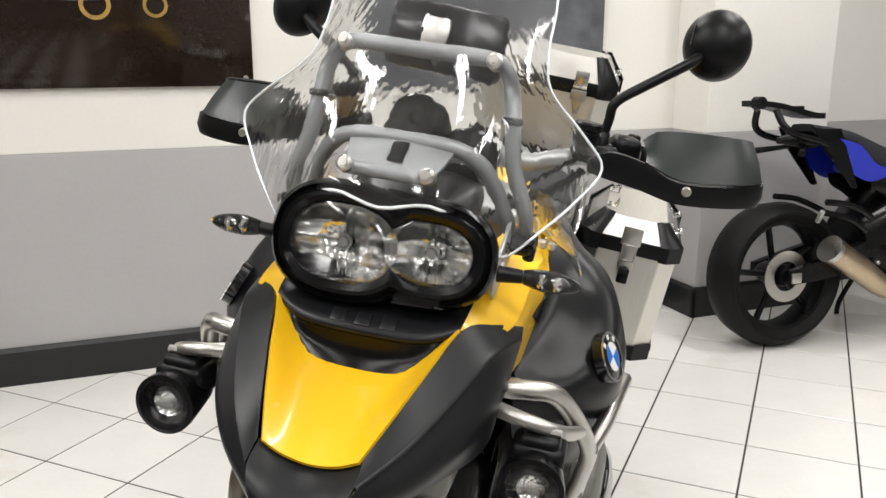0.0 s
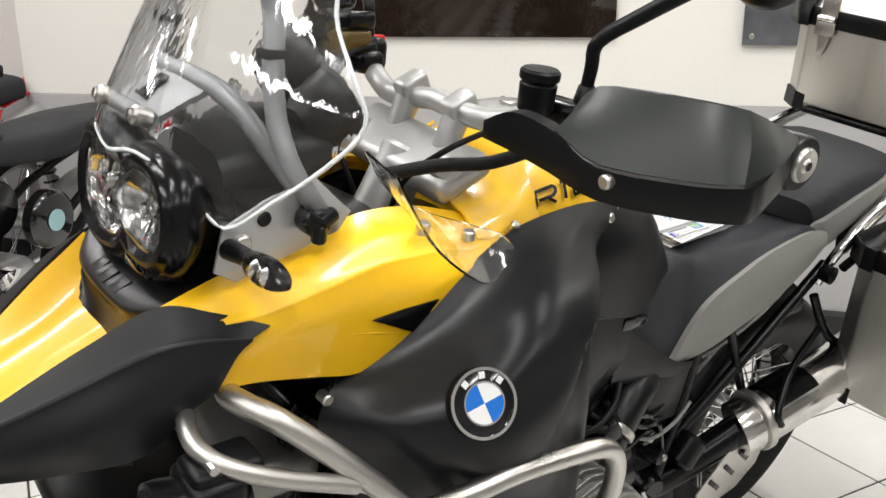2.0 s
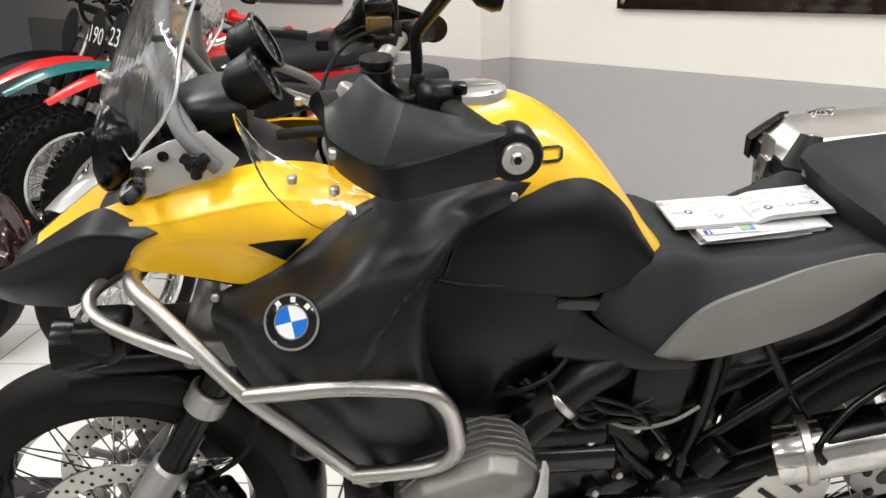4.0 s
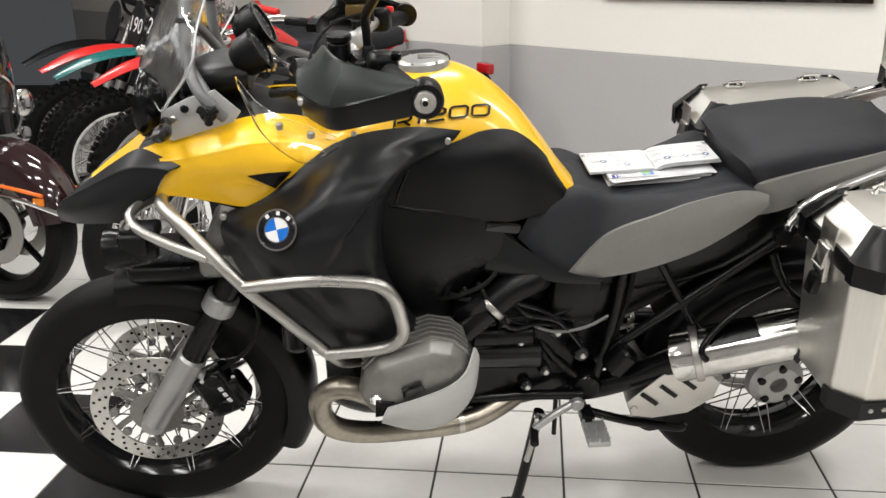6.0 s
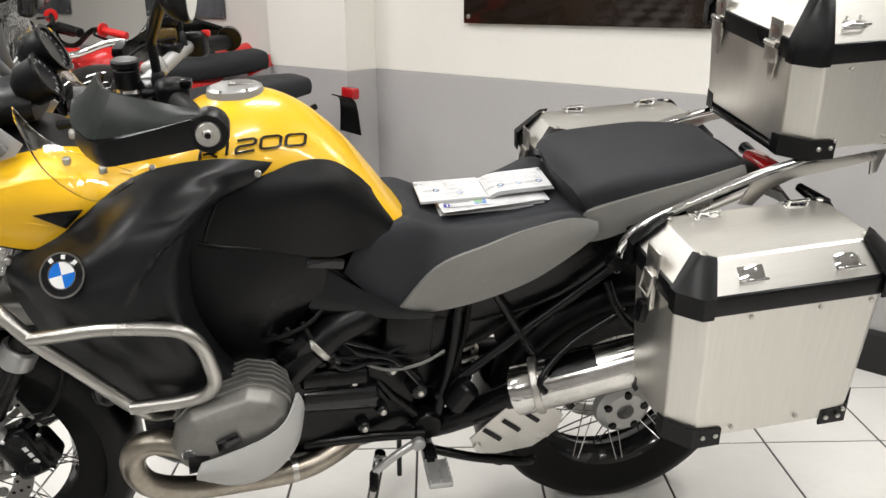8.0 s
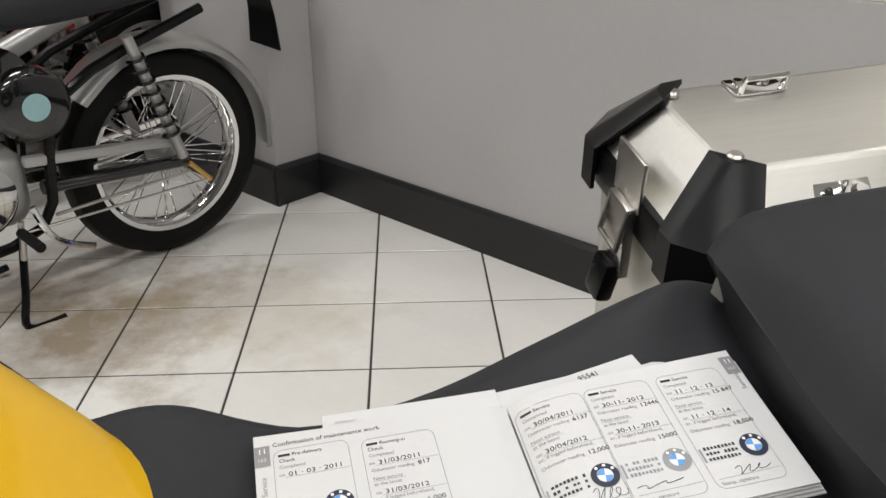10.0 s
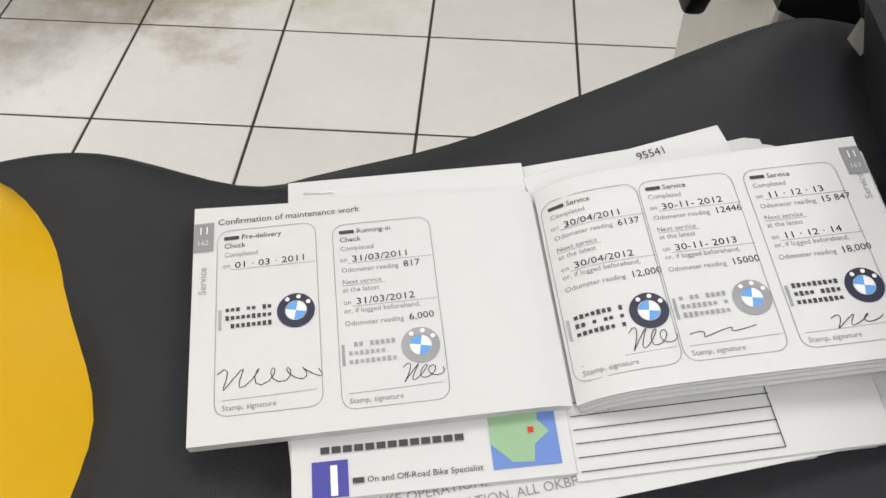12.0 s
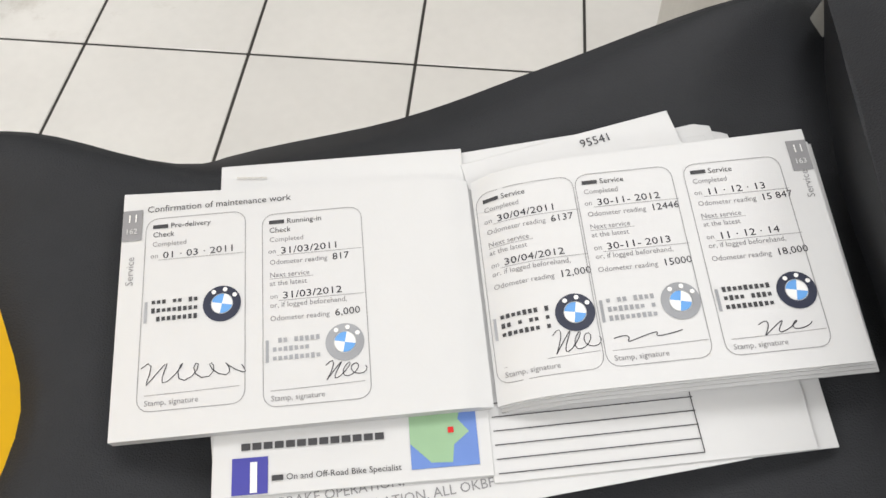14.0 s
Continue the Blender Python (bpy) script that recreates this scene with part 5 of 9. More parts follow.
# ---- crash bars and spot lamps ----
for sg in (-1, 1):
    Y = lambda pts: [(p[0], p[1] * -sg, p[2]) for p in pts]
    bars = part("crash_bar", tube(Y([(0.19, -0.115, 0.945), (0.150, -0.165, 0.915), (0.150, -0.205, 0.915), (0.170, -0.238, 0.908), (0.225, -0.268, 0.858), (0.300, -0.296, 0.780), (0.36, -0.297, 0.717), (0.425, -0.290, 0.642), (0.450, -0.277, 0.608), (0.468, -0.245, 0.572), (0.49, -0.19, 0.535), (0.53, -0.13, 0.50)]), 0.0128, seg=14, n=4), STEEL, bike, "stainless steel crash bar", m=LE)
    part("upper_loop", tube(Y([(0.300, -0.298, 0.780), (0.36, -0.314, 0.793), (0.42, -0.324, 0.802), (0.49, -0.333, 0.802), (0.545, -0.340, 0.796), (0.575, -0.338, 0.765), (0.588, -0.330, 0.715), (0.590, -0.318, 0.675), (0.572, -0.308, 0.646), (0.53, -0.302, 0.632), (0.44, -0.292, 0.622)]), 0.0128, seg=14, n=4), STEEL, bars)
    part("front_loop", tube(Y([(0.16, -0.11, 0.915), (0.118, -0.150, 0.905), (0.096, -0.195, 0.903), (0.094, -0.228, 0.898), (0.112, -0.252, 0.886), (0.16, -0.268, 0.864), (0.235, -0.279, 0.833)]), 0.0095, seg=12, n=4), STEEL, bars)
    part("bar_bracket", box((0.245, -0.279 * -sg, 0.828), (0.034, 0.008, 0.016), 0.003, pose(0, 0, 0, 0, 35, 0)), STEEL, bars)
    part("bar_bolt", add_cyl(bmesh.new(), (0.250, -0.276 * -sg, 0.823), (0.250, -0.287 * -sg, 0.823), 0.006, seg=12, bevel=0.0015), STEEL, bars)
    m = Matrix.Translation((0.052, -0.234 * -sg, 0.838)) @ pose(0, 0, 0, 0, -90, 0)
    spot = part("spot_lamp", lathe([(0, -0.085), (0.018, -0.085), (0.030, -0.065), (0.036, -0.030), (0.040, -0.004), (0.040, 0.006), (0.034, 0.008), (0.032, 0.0), (0, -0.03)], m, 32), SATINK, bike, "black round spot lamp on the crash bar", m=LE)
    lens = part("spot_lens", lathe([(0, 0.008), (0.015, 0.007), (0.033, 0.002)], m, 32), CLEAR, spot, "clear spot lamp lens")
    lens.visible_shadow = False
    part("spot_reflector", lathe([(0.033, 0.001), (0.024, -0.010), (0.010, -0.016), (0, -0.017)], m, 32), REFLECT, spot)
    part("spot_cradle", box((0.100, -0.234 * -sg, 0.856), (0.055, 0.066, 0.045), 0.010, seg=3), BLACKP, spot)
    part("spot_cradle_top", box((0.112, -0.234 * -sg, 0.876), (0.07, 0.05, 0.026), 0.008, seg=3), BLACKP, spot)
    part("spot_bolt", add_cyl(bmesh.new(), (0.096, -0.211 * -sg, 0.892), (0.096, -0.258 * -sg, 0.892), 0.005, seg=8), STEEL, spot)

# ---- engine, frame and running gear ----
part("crankcase", loft([sect(0.42, 0.13, 0.34, 0.60), sect(0.50, 0.17, 0.32, 0.66), sect(0.66, 0.18, 0.31, 0.70), sect(0.84, 0.16, 0.31, 0.66), sect(0.98, 0.13, 0.33, 0.56)]), SATINK, bike, "dark engine crankcase")
for sg in (-1, 1):
    S = lambda x, y, z: (x, y * -sg, z)
    # cylinder barrel with fins
    bm = loft([[S(0.625 + rx * math.copysign(abs(math.cos(a)) ** 0.6, math.cos(a)), y, 0.555 + rz * math.copysign(abs(math.sin(a)) ** 0.6, math.sin(a))) for a in [2 * math.pi * k / 12 for k in range(12)]] for y, rx, rz in ((-0.14, 0.085, 0.09), (-0.22, 0.085, 0.09))], 2, 3)
    cyl_ob = part("cylinder", bm, CAST, bike, "finned grey cylinder")
    for k in range(6):
        fin = plate([(-0.105, -0.075), (-0.08, -0.105), (0.08, -0.105), (0.105, -0.075), (0.105, 0.060), (0.07, 0.080), (-0.07, 0.080), (-0.105, 0.055)], 0.0035, Matrix.Translation(S(0.622, -0.158 - 0.013 * k, 0.56)) @ XZ)
        part("cooling_fin", fin, CAST, cyl_ob, smooth=False)
    # rocker cover: an angular casting with stacked fins, a pale guard wrapped round its lower rear corner
    base = [(0.493, 0.556), (0.507, 0.606), (0.535, 0.637), (0.585, 0.655), (0.645, 0.675), (0.690, 0.664), (0.716, 0.640), (0.728, 0.600), (0.728, 0.545), (0.690, 0.505), (0.610, 0.490), (0.545, 0.497), (0.508, 0.520)]

    def ring(y, grow, dz=0.0):
        return [S(0.612 + (x - 0.612) * grow, y, 0.570 + dz + (z - 0.570) * grow) for x, z in base]

    bm = loft([ring(-0.225, 0.90), ring(-0.262, 0.92), ring(-0.320, 0.955), ring(-0.342, 0.88, -0.004), ring(-0.357, 0.68, -0.008), ring(-0.361, 0.45, -0.010)], 1, 1)
    bmesh.ops.bevel(bm, geom=bm.edges[:], offset=0.004, segments=2, affect="EDGES", profile=0.5)
    cover = part("rocker_cover", bm, CAST, bike, "grey cast rocker cover")
    for k in range(6):
        grow, dep = (0.985, 0.995, 1.005, 1.01, 1.01, 1.0)[k], -0.236 - 0.0155 * k
        top_edge = [(0.612 + (x - 0.612) * grow, 0.570 + (z - 0.570) * grow) for x, z in base[1:8]]
        low_edge = [(0.612 + (x - 0.612) * 0.85, 0.570 + (z - 0.570) * 0.8) for x, z in base[1:8]][::-1]
        part("cover_fin", plate(top_edge + low_edge, 0.0055, Matrix.Translation((0, dep * -sg, 0)) @ XZ, 0.001), CAST, cover)
    part("cylinder_guard", patch([[S(0.556, -0.364, 0.546), S(0.612, -0.372, 0.570), S(0.672, -0.370, 0.594), S(0.708, -0.350, 0.612), S(0.730, -0.300, 0.632)],
                                  [S(0.545, -0.368, 0.525), S(0.612, -0.380, 0.535), S(0.672, -0.378, 0.555), S(0.720, -0.348, 0.578), S(0.737, -0.298, 0.612)],
                                  [S(0.545, -0.355, 0.505), S(0.612, -0.368, 0.492), S(0.675, -0.364, 0.506), S(0.722, -0.332, 0.538), S(0.739, -0.286, 0.582)],
                                  [S(0.558, -0.300, 0.492), S(0.612, -0.300, 0.475), S(0.668, -0.300, 0.486), S(0.712, -0.285, 0.520), S(0.735, -0.262, 0.578)]], 4, 4, 0.005), mat("pale_grey_guard", (0.42, 0.42, 0.405), 0.40, var=0.05, bump=0.05), cover, "pale grey cylinder guard")
    part("guard_window", plate([(-0.022, -0.012), (0.024, -0.006), (0.022, 0.016), (-0.018, 0.012)], 0.004, Matrix.Translation(S(0.604, -0.3655, 0.584)) @ pose(0, 0, 0, 0, -18, 0) @ XZ, 0.001), GLOSSK, cover)
    part("cover_bolt", add_cyl(bmesh.new(), S(0.533, -0.325, 0.560), S(0.533, -0.360, 0.560), 0.0125, seg=20, bevel=0.002), CHROME, cover)
    part("plug_cap", plate([(-0.022, -0.024), (0.020, -0.018), (0.016, 0.012), (-0.020, 0.014)], 0.006, Matrix.Translation(S(0.552, -0.362, 0.545)) @ XZ, 0.002), SATINK, cover)
    # intake
    part("intake_stub", add_cyl(bmesh.new(), S(0.70, -0.215, 0.60), S(0.77, -0.195, 0.655), 0.030, 0.034, 22, 0.004), SATINK, bike)
    part("intake_clamp", add_cyl(bmesh.new(), S(0.772, -0.195, 0.655), S(0.782, -0.192, 0.664), 0.0375, seg=24, bevel=0.002), STEEL, bike)
    part("intake_pipe", tube([S(0.78, -0.192, 0.662), S(0.82, -0.18, 0.69), S(0.87, -0.16, 0.70), S(0.90, -0.12, 0.70)], 0.034, seg=18), BLACKP, bike)
    part("throttle_body", box(S(0.735, -0.20, 0.665), (0.07, 0.05, 0.05), 0.010, pose(0, 0, 0, 0, -38, 0)), SATINK, bike)
    for k in range(4):
        part("hose", tube([S(0.66 + 0.03 * k, -0.19, 0.68 + 0.012 * k), S(0.70 + 0.025 * k, -0.215, 0.70 - 0.01 * k), S(0.76 + 0.015 * k, -0.20, 0.715 - 0.03 * k), S(0.80, -0.17, 0.74 - 0.05 * k)], 0.005 + 0.001 * (k % 2), seg=8), RUBBER, bike)
    # header
    part("header_pipe", tube([S(0.545, -0.27, 0.49), S(0.47, -0.27, 0.525), S(0.425, -0.262, 0.505), S(0.412, -0.255, 0.455), S(0.435, -0.245, 0.40), S(0.50, -0.225, 0.362), S(0.60, -0.205, 0.345), S(0.73, -0.185, 0.342), S(0.82, -0.155, 0.365), S(0.90, -0.10, 0.39)], 0.0245, seg=18, n=5), HEADER, bike, "heat-stained steel header pipe")
    part("header_clamp", add_cyl(bmesh.new(), S(0.71, -0.188, 0.3425), S(0.722, -0.186, 0.3425), 0.0265, seg=20), STEEL, bike)
    # frame tubes
    fr = part("frame_tube", tube([S(0.845, -0.13, 0.60), S(0.93, -0.14, 0.48), S(1.01, -0.14, 0.395)], 0.011, seg=10, smooth=False), SATINK, bike)
    part("frame_tube", tube([S(1.03, -0.135, 0.46), S(1.20, -0.145, 0.605), S(1.43, -0.15, 0.79)], 0.011, seg=10, smooth=False), SATINK, bike)
    part("frame_tube", tube([S(1.14, -0.14, 0.73), S(1.24, -0.15, 0.56), S(1.34, -0.16, 0.41)], 0.009, seg=10, smooth=False), SATINK, bike)
    part("frame_tube", tube([S(1.075, -0.13, 0.70), S(1.06, -0.135, 0.55), S(1.03, -0.14, 0.40)], 0.013, seg=10), SATINK, bike)
    part("frame_tube", tube([S(1.10, -0.12, 0.70), S(1.09, -0.125, 0.60), S(1.05, -0.13, 0.45)], 0.007, seg=8), RUBBER, bike)
    part("pivot_plate", lathe([(0, -0.02), (0.030, -0.02), (0.036, -0.012), (0.036, 0.012), (0.030, 0.02), (0, 0.02)], axle(1.01, 0.14 * sg, 0.395), 24), SATINK, bike)
    part("footrest_hanger", tube([S(0.74, -0.16, 0.385), S(0.86, -0.165, 0.392), S(1.0, -0.165, 0.385)], 0.012, seg=10), SATINK, bike)
    # serrated foot peg
    peg = part("foot_peg", box(S(1.02, -0.235, 0.328), (0.052, 0.078, 0.014), 0.004), SILVER, bike, "serrated silver foot peg")
    for k in range(5):
        for dx in (-0.022, 0.0, 0.022):
            part("peg_tooth", box(S(1.02 + dx, -0.205 - 0.015 * k, 0.338), (0.004, 0.009, 0.012), 0.001), SILVER, peg)
    part("peg_mount", box(S(1.01, -0.18, 0.335), (0.03, 0.05, 0.03), 0.006), SATINK, peg)
# left side: gear lever, side stand, silencer, heat shield
part("gear_lever", tube([(0.985, -0.175, 0.372), (0.93, -0.195, 0.355), (0.885, -0.205, 0.325)], 0.009, seg=10), SILVER, bike, "silver gear lever with rubber toe peg")
part("gear_pivot", add_cyl(bmesh.new(), (0.985, -0.165, 0.372), (0.985, -0.192, 0.372), 0.015, seg=18, bevel=0.003), SILVER, bike)
part("toe_peg", add_cyl(bmesh.new(), (0.885, -0.20, 0.322), (0.878, -0.25, 0.318), 0.010, seg=14, bevel=0.003), RUBBER, bike)
stand = part("side_stand", tube([(0.905, -0.15, 0.33), (0.885, -0.155, 0.20), (0.868, -0.155, 0.09), (0.858, -0.152, 0.035)], 0.0125, seg=12), SATINK, bike, "black side stand on the tiles")
part("stand_foot", box((0.857, -0.150, 0.036), (0.06, 0.042, 0.012), 0.004, pose(0, 0, 0, -11, 0, 0)), SATINK, stand)
part("stand_spring", tube([(0.90, -0.172, 0.33), (0.885, -0.176, 0.24), (0.878, -0.174, 0.20)], 0.007, seg=10), STEEL, stand)
part("stand_hook", lathe([(0.006, -0.003), (0.014, -0.003), (0.014, 0.003), (0.006, 0.003)], axle(0.902, -0.182, 0.338), 18, True), CHROME, stand)
part("centre_stand", tube([(1.02, -0.12, 0.30), (1.12, -0.15, 0.285), (1.24, -0.15, 0.255), (1.27, -0.13, 0.24)], 0.011, seg=10), SATINK, bike, "black centre stand folded up")
part("centre_stand_bar", tube([(1.02, -0.12, 0.30), (1.03, 0, 0.27), (1.02, 0.12, 0.30)], 0.012, seg=10), SATINK, bike)
part("drop_link", tube([(0.955, -0.10, 0.32), (0.955, -0.11, 0.22)], 0.006, seg=8, smooth=False), SATINK, bike)
sil = [(1.10, -0.14, 0.42), (1.18, -0.175, 0.485), (1.30, -0.205, 0.53), (1.46, -0.225, 0.575), (1.70, -0.24, 0.64)]
part("silencer", tube([(1.20, -0.185, 0.492), (1.24, -0.195, 0.507), (1.46, -0.225, 0.575), (1.74, -0.24, 0.65)], 0.054, seg=28, n=3), mat("polished_silencer", (0.60, 0.59, 0.57), 0.16, metal=1.0, var=0.2, scale=9), bike, "polished steel silencer")
part("link_pipe", tube([(0.88, -0.10, 0.385), (1.0, -0.11, 0.36), (1.12, -0.15, 0.42), (1.22, -0.19, 0.50)], 0.030, seg=16), SATINK, bike)
gm = Vector((0.22, -0.03, 0.068)).to_track_quat("Z", "Y").to_matrix().to_4x4()
bm = bmesh.new()
g = [[bm.verts.new(Matrix.Translation((1.268, -0.199, 0.516)) @ gm @ Vector((0.0575 * math.cos(a), 0.0575 * math.sin(a), z))) for a in [math.radians(-35 + 14 * k) for k in range(13)]] for z in (0.0, 0.004, 0.10, 0.104)]
for u, w in zip(g, g[1:]):
    for k in range(12):
        bm.faces.new((u[k], u[k + 1], w[k + 1], w[k]))
bmesh.ops.solidify(bm, geom=bm.faces[:], thickness=0.003)
part("silencer_guard", bm, SATINK, bike, "black heat guard round the silencer")
part("silencer_strap", add_cyl(bmesh.new(), (1.232, -0.193, 0.506), (1.248, -0.197, 0.511), 0.062, seg=28, bevel=0.002), STEEL, bike)
part("silencer_stay", tube([(1.24, -0.25, 0.53), (1.23, -0.24, 0.56), (1.30, -0.21, 0.62), (1.42, -0.19, 0.68)], 0.007, seg=10), SATINK, bike)
bm = plate([(1.095, 0.385), (1.11, 0.345), (1.16, 0.335), (1.24, 0.345), (1.295, 0.385), (1.305, 0.425), (1.28, 0.45), (1.225, 0.47), (1.20, 0.485), (1.15, 0.44)], 0.004, Matrix.Translation((0, -0.200, 0)) @ XZ, 0.001)
shield = part("heat_shield", bm, STEEL, bike, "slotted steel heat shield")
for k in range(3):
    part("slot", box((1.145 + 0.042 * k, -0.2035, 0.392 + 0.020 * k), (0.052, 0.003, 0.011), 0.001, pose(0, 0, 0, 0, 40, 0)), SATINK, shield)
part("shield_screw", add_cyl(bmesh.new(), (1.112, -0.20, 0.365), (1.112, -0.208, 0.365), 0.009, seg=14, bevel=0.002), STEEL, shield)
part("swingarm", tube([(1.01, 0.10, 0.40), (1.2, 0.12, 0.38), (1.40, 0.12, 0.345), (1.51, 0.12, 0.325)], 0.042, seg=16), SATINK, bike, "black single-sided swingarm")
part("final_drive", add_lathe(bmesh.new(), [(0, -0.05), (0.05, -0.05), (0.085, -0.03), (0.09, 0.0), (0.08, 0.03), (0.04, 0.05), (0, 0.05)], axle(1.51, 0.10, 0.32), 28), CAST, bike)
part("hub_carrier", lathe([(0.022, -0.035), (0.05, -0.035), (0.068, -0.02), (0.072, 0.0), (0.05, 0.03), (0.022, 0.03)], axle(1.51, -0.06, 0.32) @ pose(0, 0, 0, 180, 0, 0), 32, True), SILVER, rear_wheel)
for k in range(5):
    a = 2 * math.pi * k / 5 + 0.3
    part("hub_bolt", add_cyl(bmesh.new(), (1.51 + 0.048 * math.cos(a), -0.10, 0.32 + 0.048 * math.sin(a)), (1.51 + 0.048 * math.cos(a), -0.085, 0.32 + 0.048 * math.sin(a)), 0.010, seg=14, bevel=0.002), SATINK, rear_wheel)
part("rear_disc", lathe([(0.10, -0.0025), (0.1325, -0.0025), (0.1325, 0.0025), (0.10, 0.0025)], axle(1.51, 0.06, 0.32), 44, True), STEEL, rear_wheel)
spring = []
for k in range(90):
    a = 2 * math.pi * k / 12
    t = k / 89
    c = Vector((1.12, 0, 0.42)).lerp(Vector((1.10, 0, 0.66)), t)
    spring.append((c.x + 0.038 * math.cos(a), c.y + 0.038 * math.sin(a), c.z))
part("shock_spring", tube(spring, 0.006, seg=7, n=1), STEEL, bike)
part("shock_body", add_cyl(bmesh.new(), (1.12, 0, 0.40), (1.10, 0, 0.70), 0.026, seg=18), SATINK, bike)
pts = []
for ang in (150, 135, 118, 100, 84):
    a = math.radians(ang)
    pts.append((1.51 + 0.352 * math.cos(a), 0.32 + 0.352 * math.sin(a), math.cos(a), math.sin(a)))
arch(pts, 0.082, 0.05, 0.004, bike, "rear_hugger", BLACKP, "black rear hugger")
pts = []
for ang in (205, 192, 178, 165):
    a = math.radians(ang)
    pts.append((1.51 + 0.352 * math.cos(a), 0.32 + 0.352 * math.sin(a), math.cos(a), math.sin(a)))
arch(pts, 0.078, 0.06, 0.004, bike, "splash_guard", BLACKP)
part("rear_mudguard", patch([[(1.25, -0.11, 0.70), (1.25, 0, 0.72), (1.25, 0.11, 0.70)], [(1.5, -0.11, 0.82), (1.5, 0, 0.84), (1.5, 0.11, 0.82)], [(1.75, -0.10, 0.90), (1.75, 0, 0.92), (1.75, 0.10, 0.90)], [(1.86, -0.09, 0.80), (1.87, 0, 0.81), (1.86, 0.09, 0.80)]], 4, 3, 0.006), BLACKP, bike)
part("under_tray", loft([sect(1.02, 0.12, 0.52, 0.68), sect(1.15, 0.11, 0.56, 0.70), sect(1.3, 0.10, 0.66, 0.76)]), SATINK, bike)
part("pivot_block", loft([sect(0.90, 0.10, 0.34, 0.58), sect(1.0, 0.105, 0.34, 0.58), sect(1.10, 0.08, 0.38, 0.56)]), SATINK, bike)
for q, w in (((0.80, 0.60), 0.022), ((0.84, 0.545), 0.018), ((0.92, 0.565), 0.020), ((0.98, 0.50), 0.022), ((0.90, 0.46), 0.016), ((0.86, 0.42), 0.018)):
    part("fitting", add_cyl(bmesh.new(), (q[0], -0.12, q[1]), (q[0] + 0.01, -0.172, q[1]), w, w * 0.8, 16, 0.004), GLOSSK, bike)
    part("fitting_bolt", add_cyl(bmesh.new(), (q[0] + 0.01, -0.170, q[1]), (q[0] + 0.011, -0.177, q[1]), 0.007, seg=8, bevel=0.002), STEEL, bike)
for k in range(5):
    part("cable", tube([(0.70 + 0.03 * k, -0.18, 0.70 - 0.01 * k), (0.78 + 0.02 * k, -0.192, 0.66 - 0.03 * (k % 3)), (0.85 + 0.02 * k, -0.182, 0.60 + 0.02 * (k % 2)), (0.96 + 0.01 * k, -0.16, 0.62 - 0.03 * k)], 0.0045, seg=7), GLOSSK, bike)
part("starter_motor", add_cyl(bmesh.new(), (0.74, -0.15, 0.505), (0.90, -0.15, 0.50), 0.034, seg=20, bevel=0.006), GLOSSK, bike)
part("lower_cylinder_cover", add_cyl(bmesh.new(), (0.74, -0.155, 0.56), (0.88, -0.15, 0.555), 0.028, seg=20, bevel=0.006), SATINK, bike)
part("hose", tube([(0.86, -0.175, 0.60), (0.92, -0.18, 0.575), (0.99, -0.175, 0.58), (1.04, -0.165, 0.60)], 0.0035, seg=8), mat("grey_hose", (0.16, 0.16, 0.15), 0.45), bike)
part("brake_pot", add_cyl(bmesh.new(), (1.06, -0.16, 0.45), (1.10, -0.16, 0.50), 0.03, seg=18, bevel=0.006), SATINK, bike)
part("radiator_skirt", box((0.36, 0, 0.62), (0.06, 0.32, 0.20), 0.03, seg=3), SATINK, bike)

# ---- luggage rack and tail ----
for sg in (-1, 1):
    S = lambda x, y, z: (x, y * -sg, z)
    rack = part("rack_tube", tube([S(1.40, -0.16, 0.76), S(1.395, -0.175, 0.815), S(1.41, -0.185, 0.855), S(1.45, -0.185, 0.885), S(1.55, -0.182, 0.925), S(1.68, -0.175, 0.968), S(1.82, -0.165, 1.000)], 0.010, seg=12, n=4), CHROME, bike, "polished luggage rack tube")
    part("rack_strut", tube([S(1.43, -0.175, 0.83), S(1.55, -0.172, 0.885), S(1.70, -0.165, 0.94)], 0.009, seg=10), STEEL, rack)
    part("grab_plate", plate([(1.64, 0.905), (1.66, 0.955), (1.76, 0.985), (1.95, 1.01), (1.94, 0.96), (1.925, 0.955), (1.92, 0.985), (1.75, 0.955), (1.70, 0.935), (1.67, 0.90)], 0.006, Matrix.Translation((0, 0.178 * sg, 0)) @ XZ, 0.0015), STEEL, rack)
    part("rack_pivot", lathe([(0, -0.012), (0.016, -0.012), (0.018, 0.012), (0, 0.012)], axle(1.385, 0.18 * sg, 0.79), 18), SATINK, rack)
    part("tail_bracket", box(S(1.46, -0.165, 0.865), (0.10, 0.006, 0.035), 0.003, pose(0, 0, 0, 0, -22, 0)), SATINK, rack)
    part("tail_bracket", box(S(1.56, -0.165, 0.905), (0.06, 0.006, 0.045), 0.003, pose(0, 0, 0, 0, -18, 0)), CAST, rack)
    # pannier carrier
    part("pannier_carrier", tube([S(1.38, -0.17, 0.74), S(1.42, -0.20, 0.66), S(1.55, -0.205, 0.60), S(1.74, -0.205, 0.66), S(1.78, -0.20, 0.84), S(1.60, -0.195, 0.86), S(1.42, -0.19, 0.80)], 0.009, seg=10), SATINK, rack)
    part("rear_indicator", add_cyl(bmesh.new(), S(1.84, -0.08, 0.89), S(1.85, -0.17, 0.885), 0.010, 0.016, 14, 0.004), SATINK, bike, "rear indicator")
part("tail_lamp", box((1.80, 0.0, 0.905), (0.05, 0.12, 0.045), 0.012, seg=3), REDL, bike, "red tail lamp")
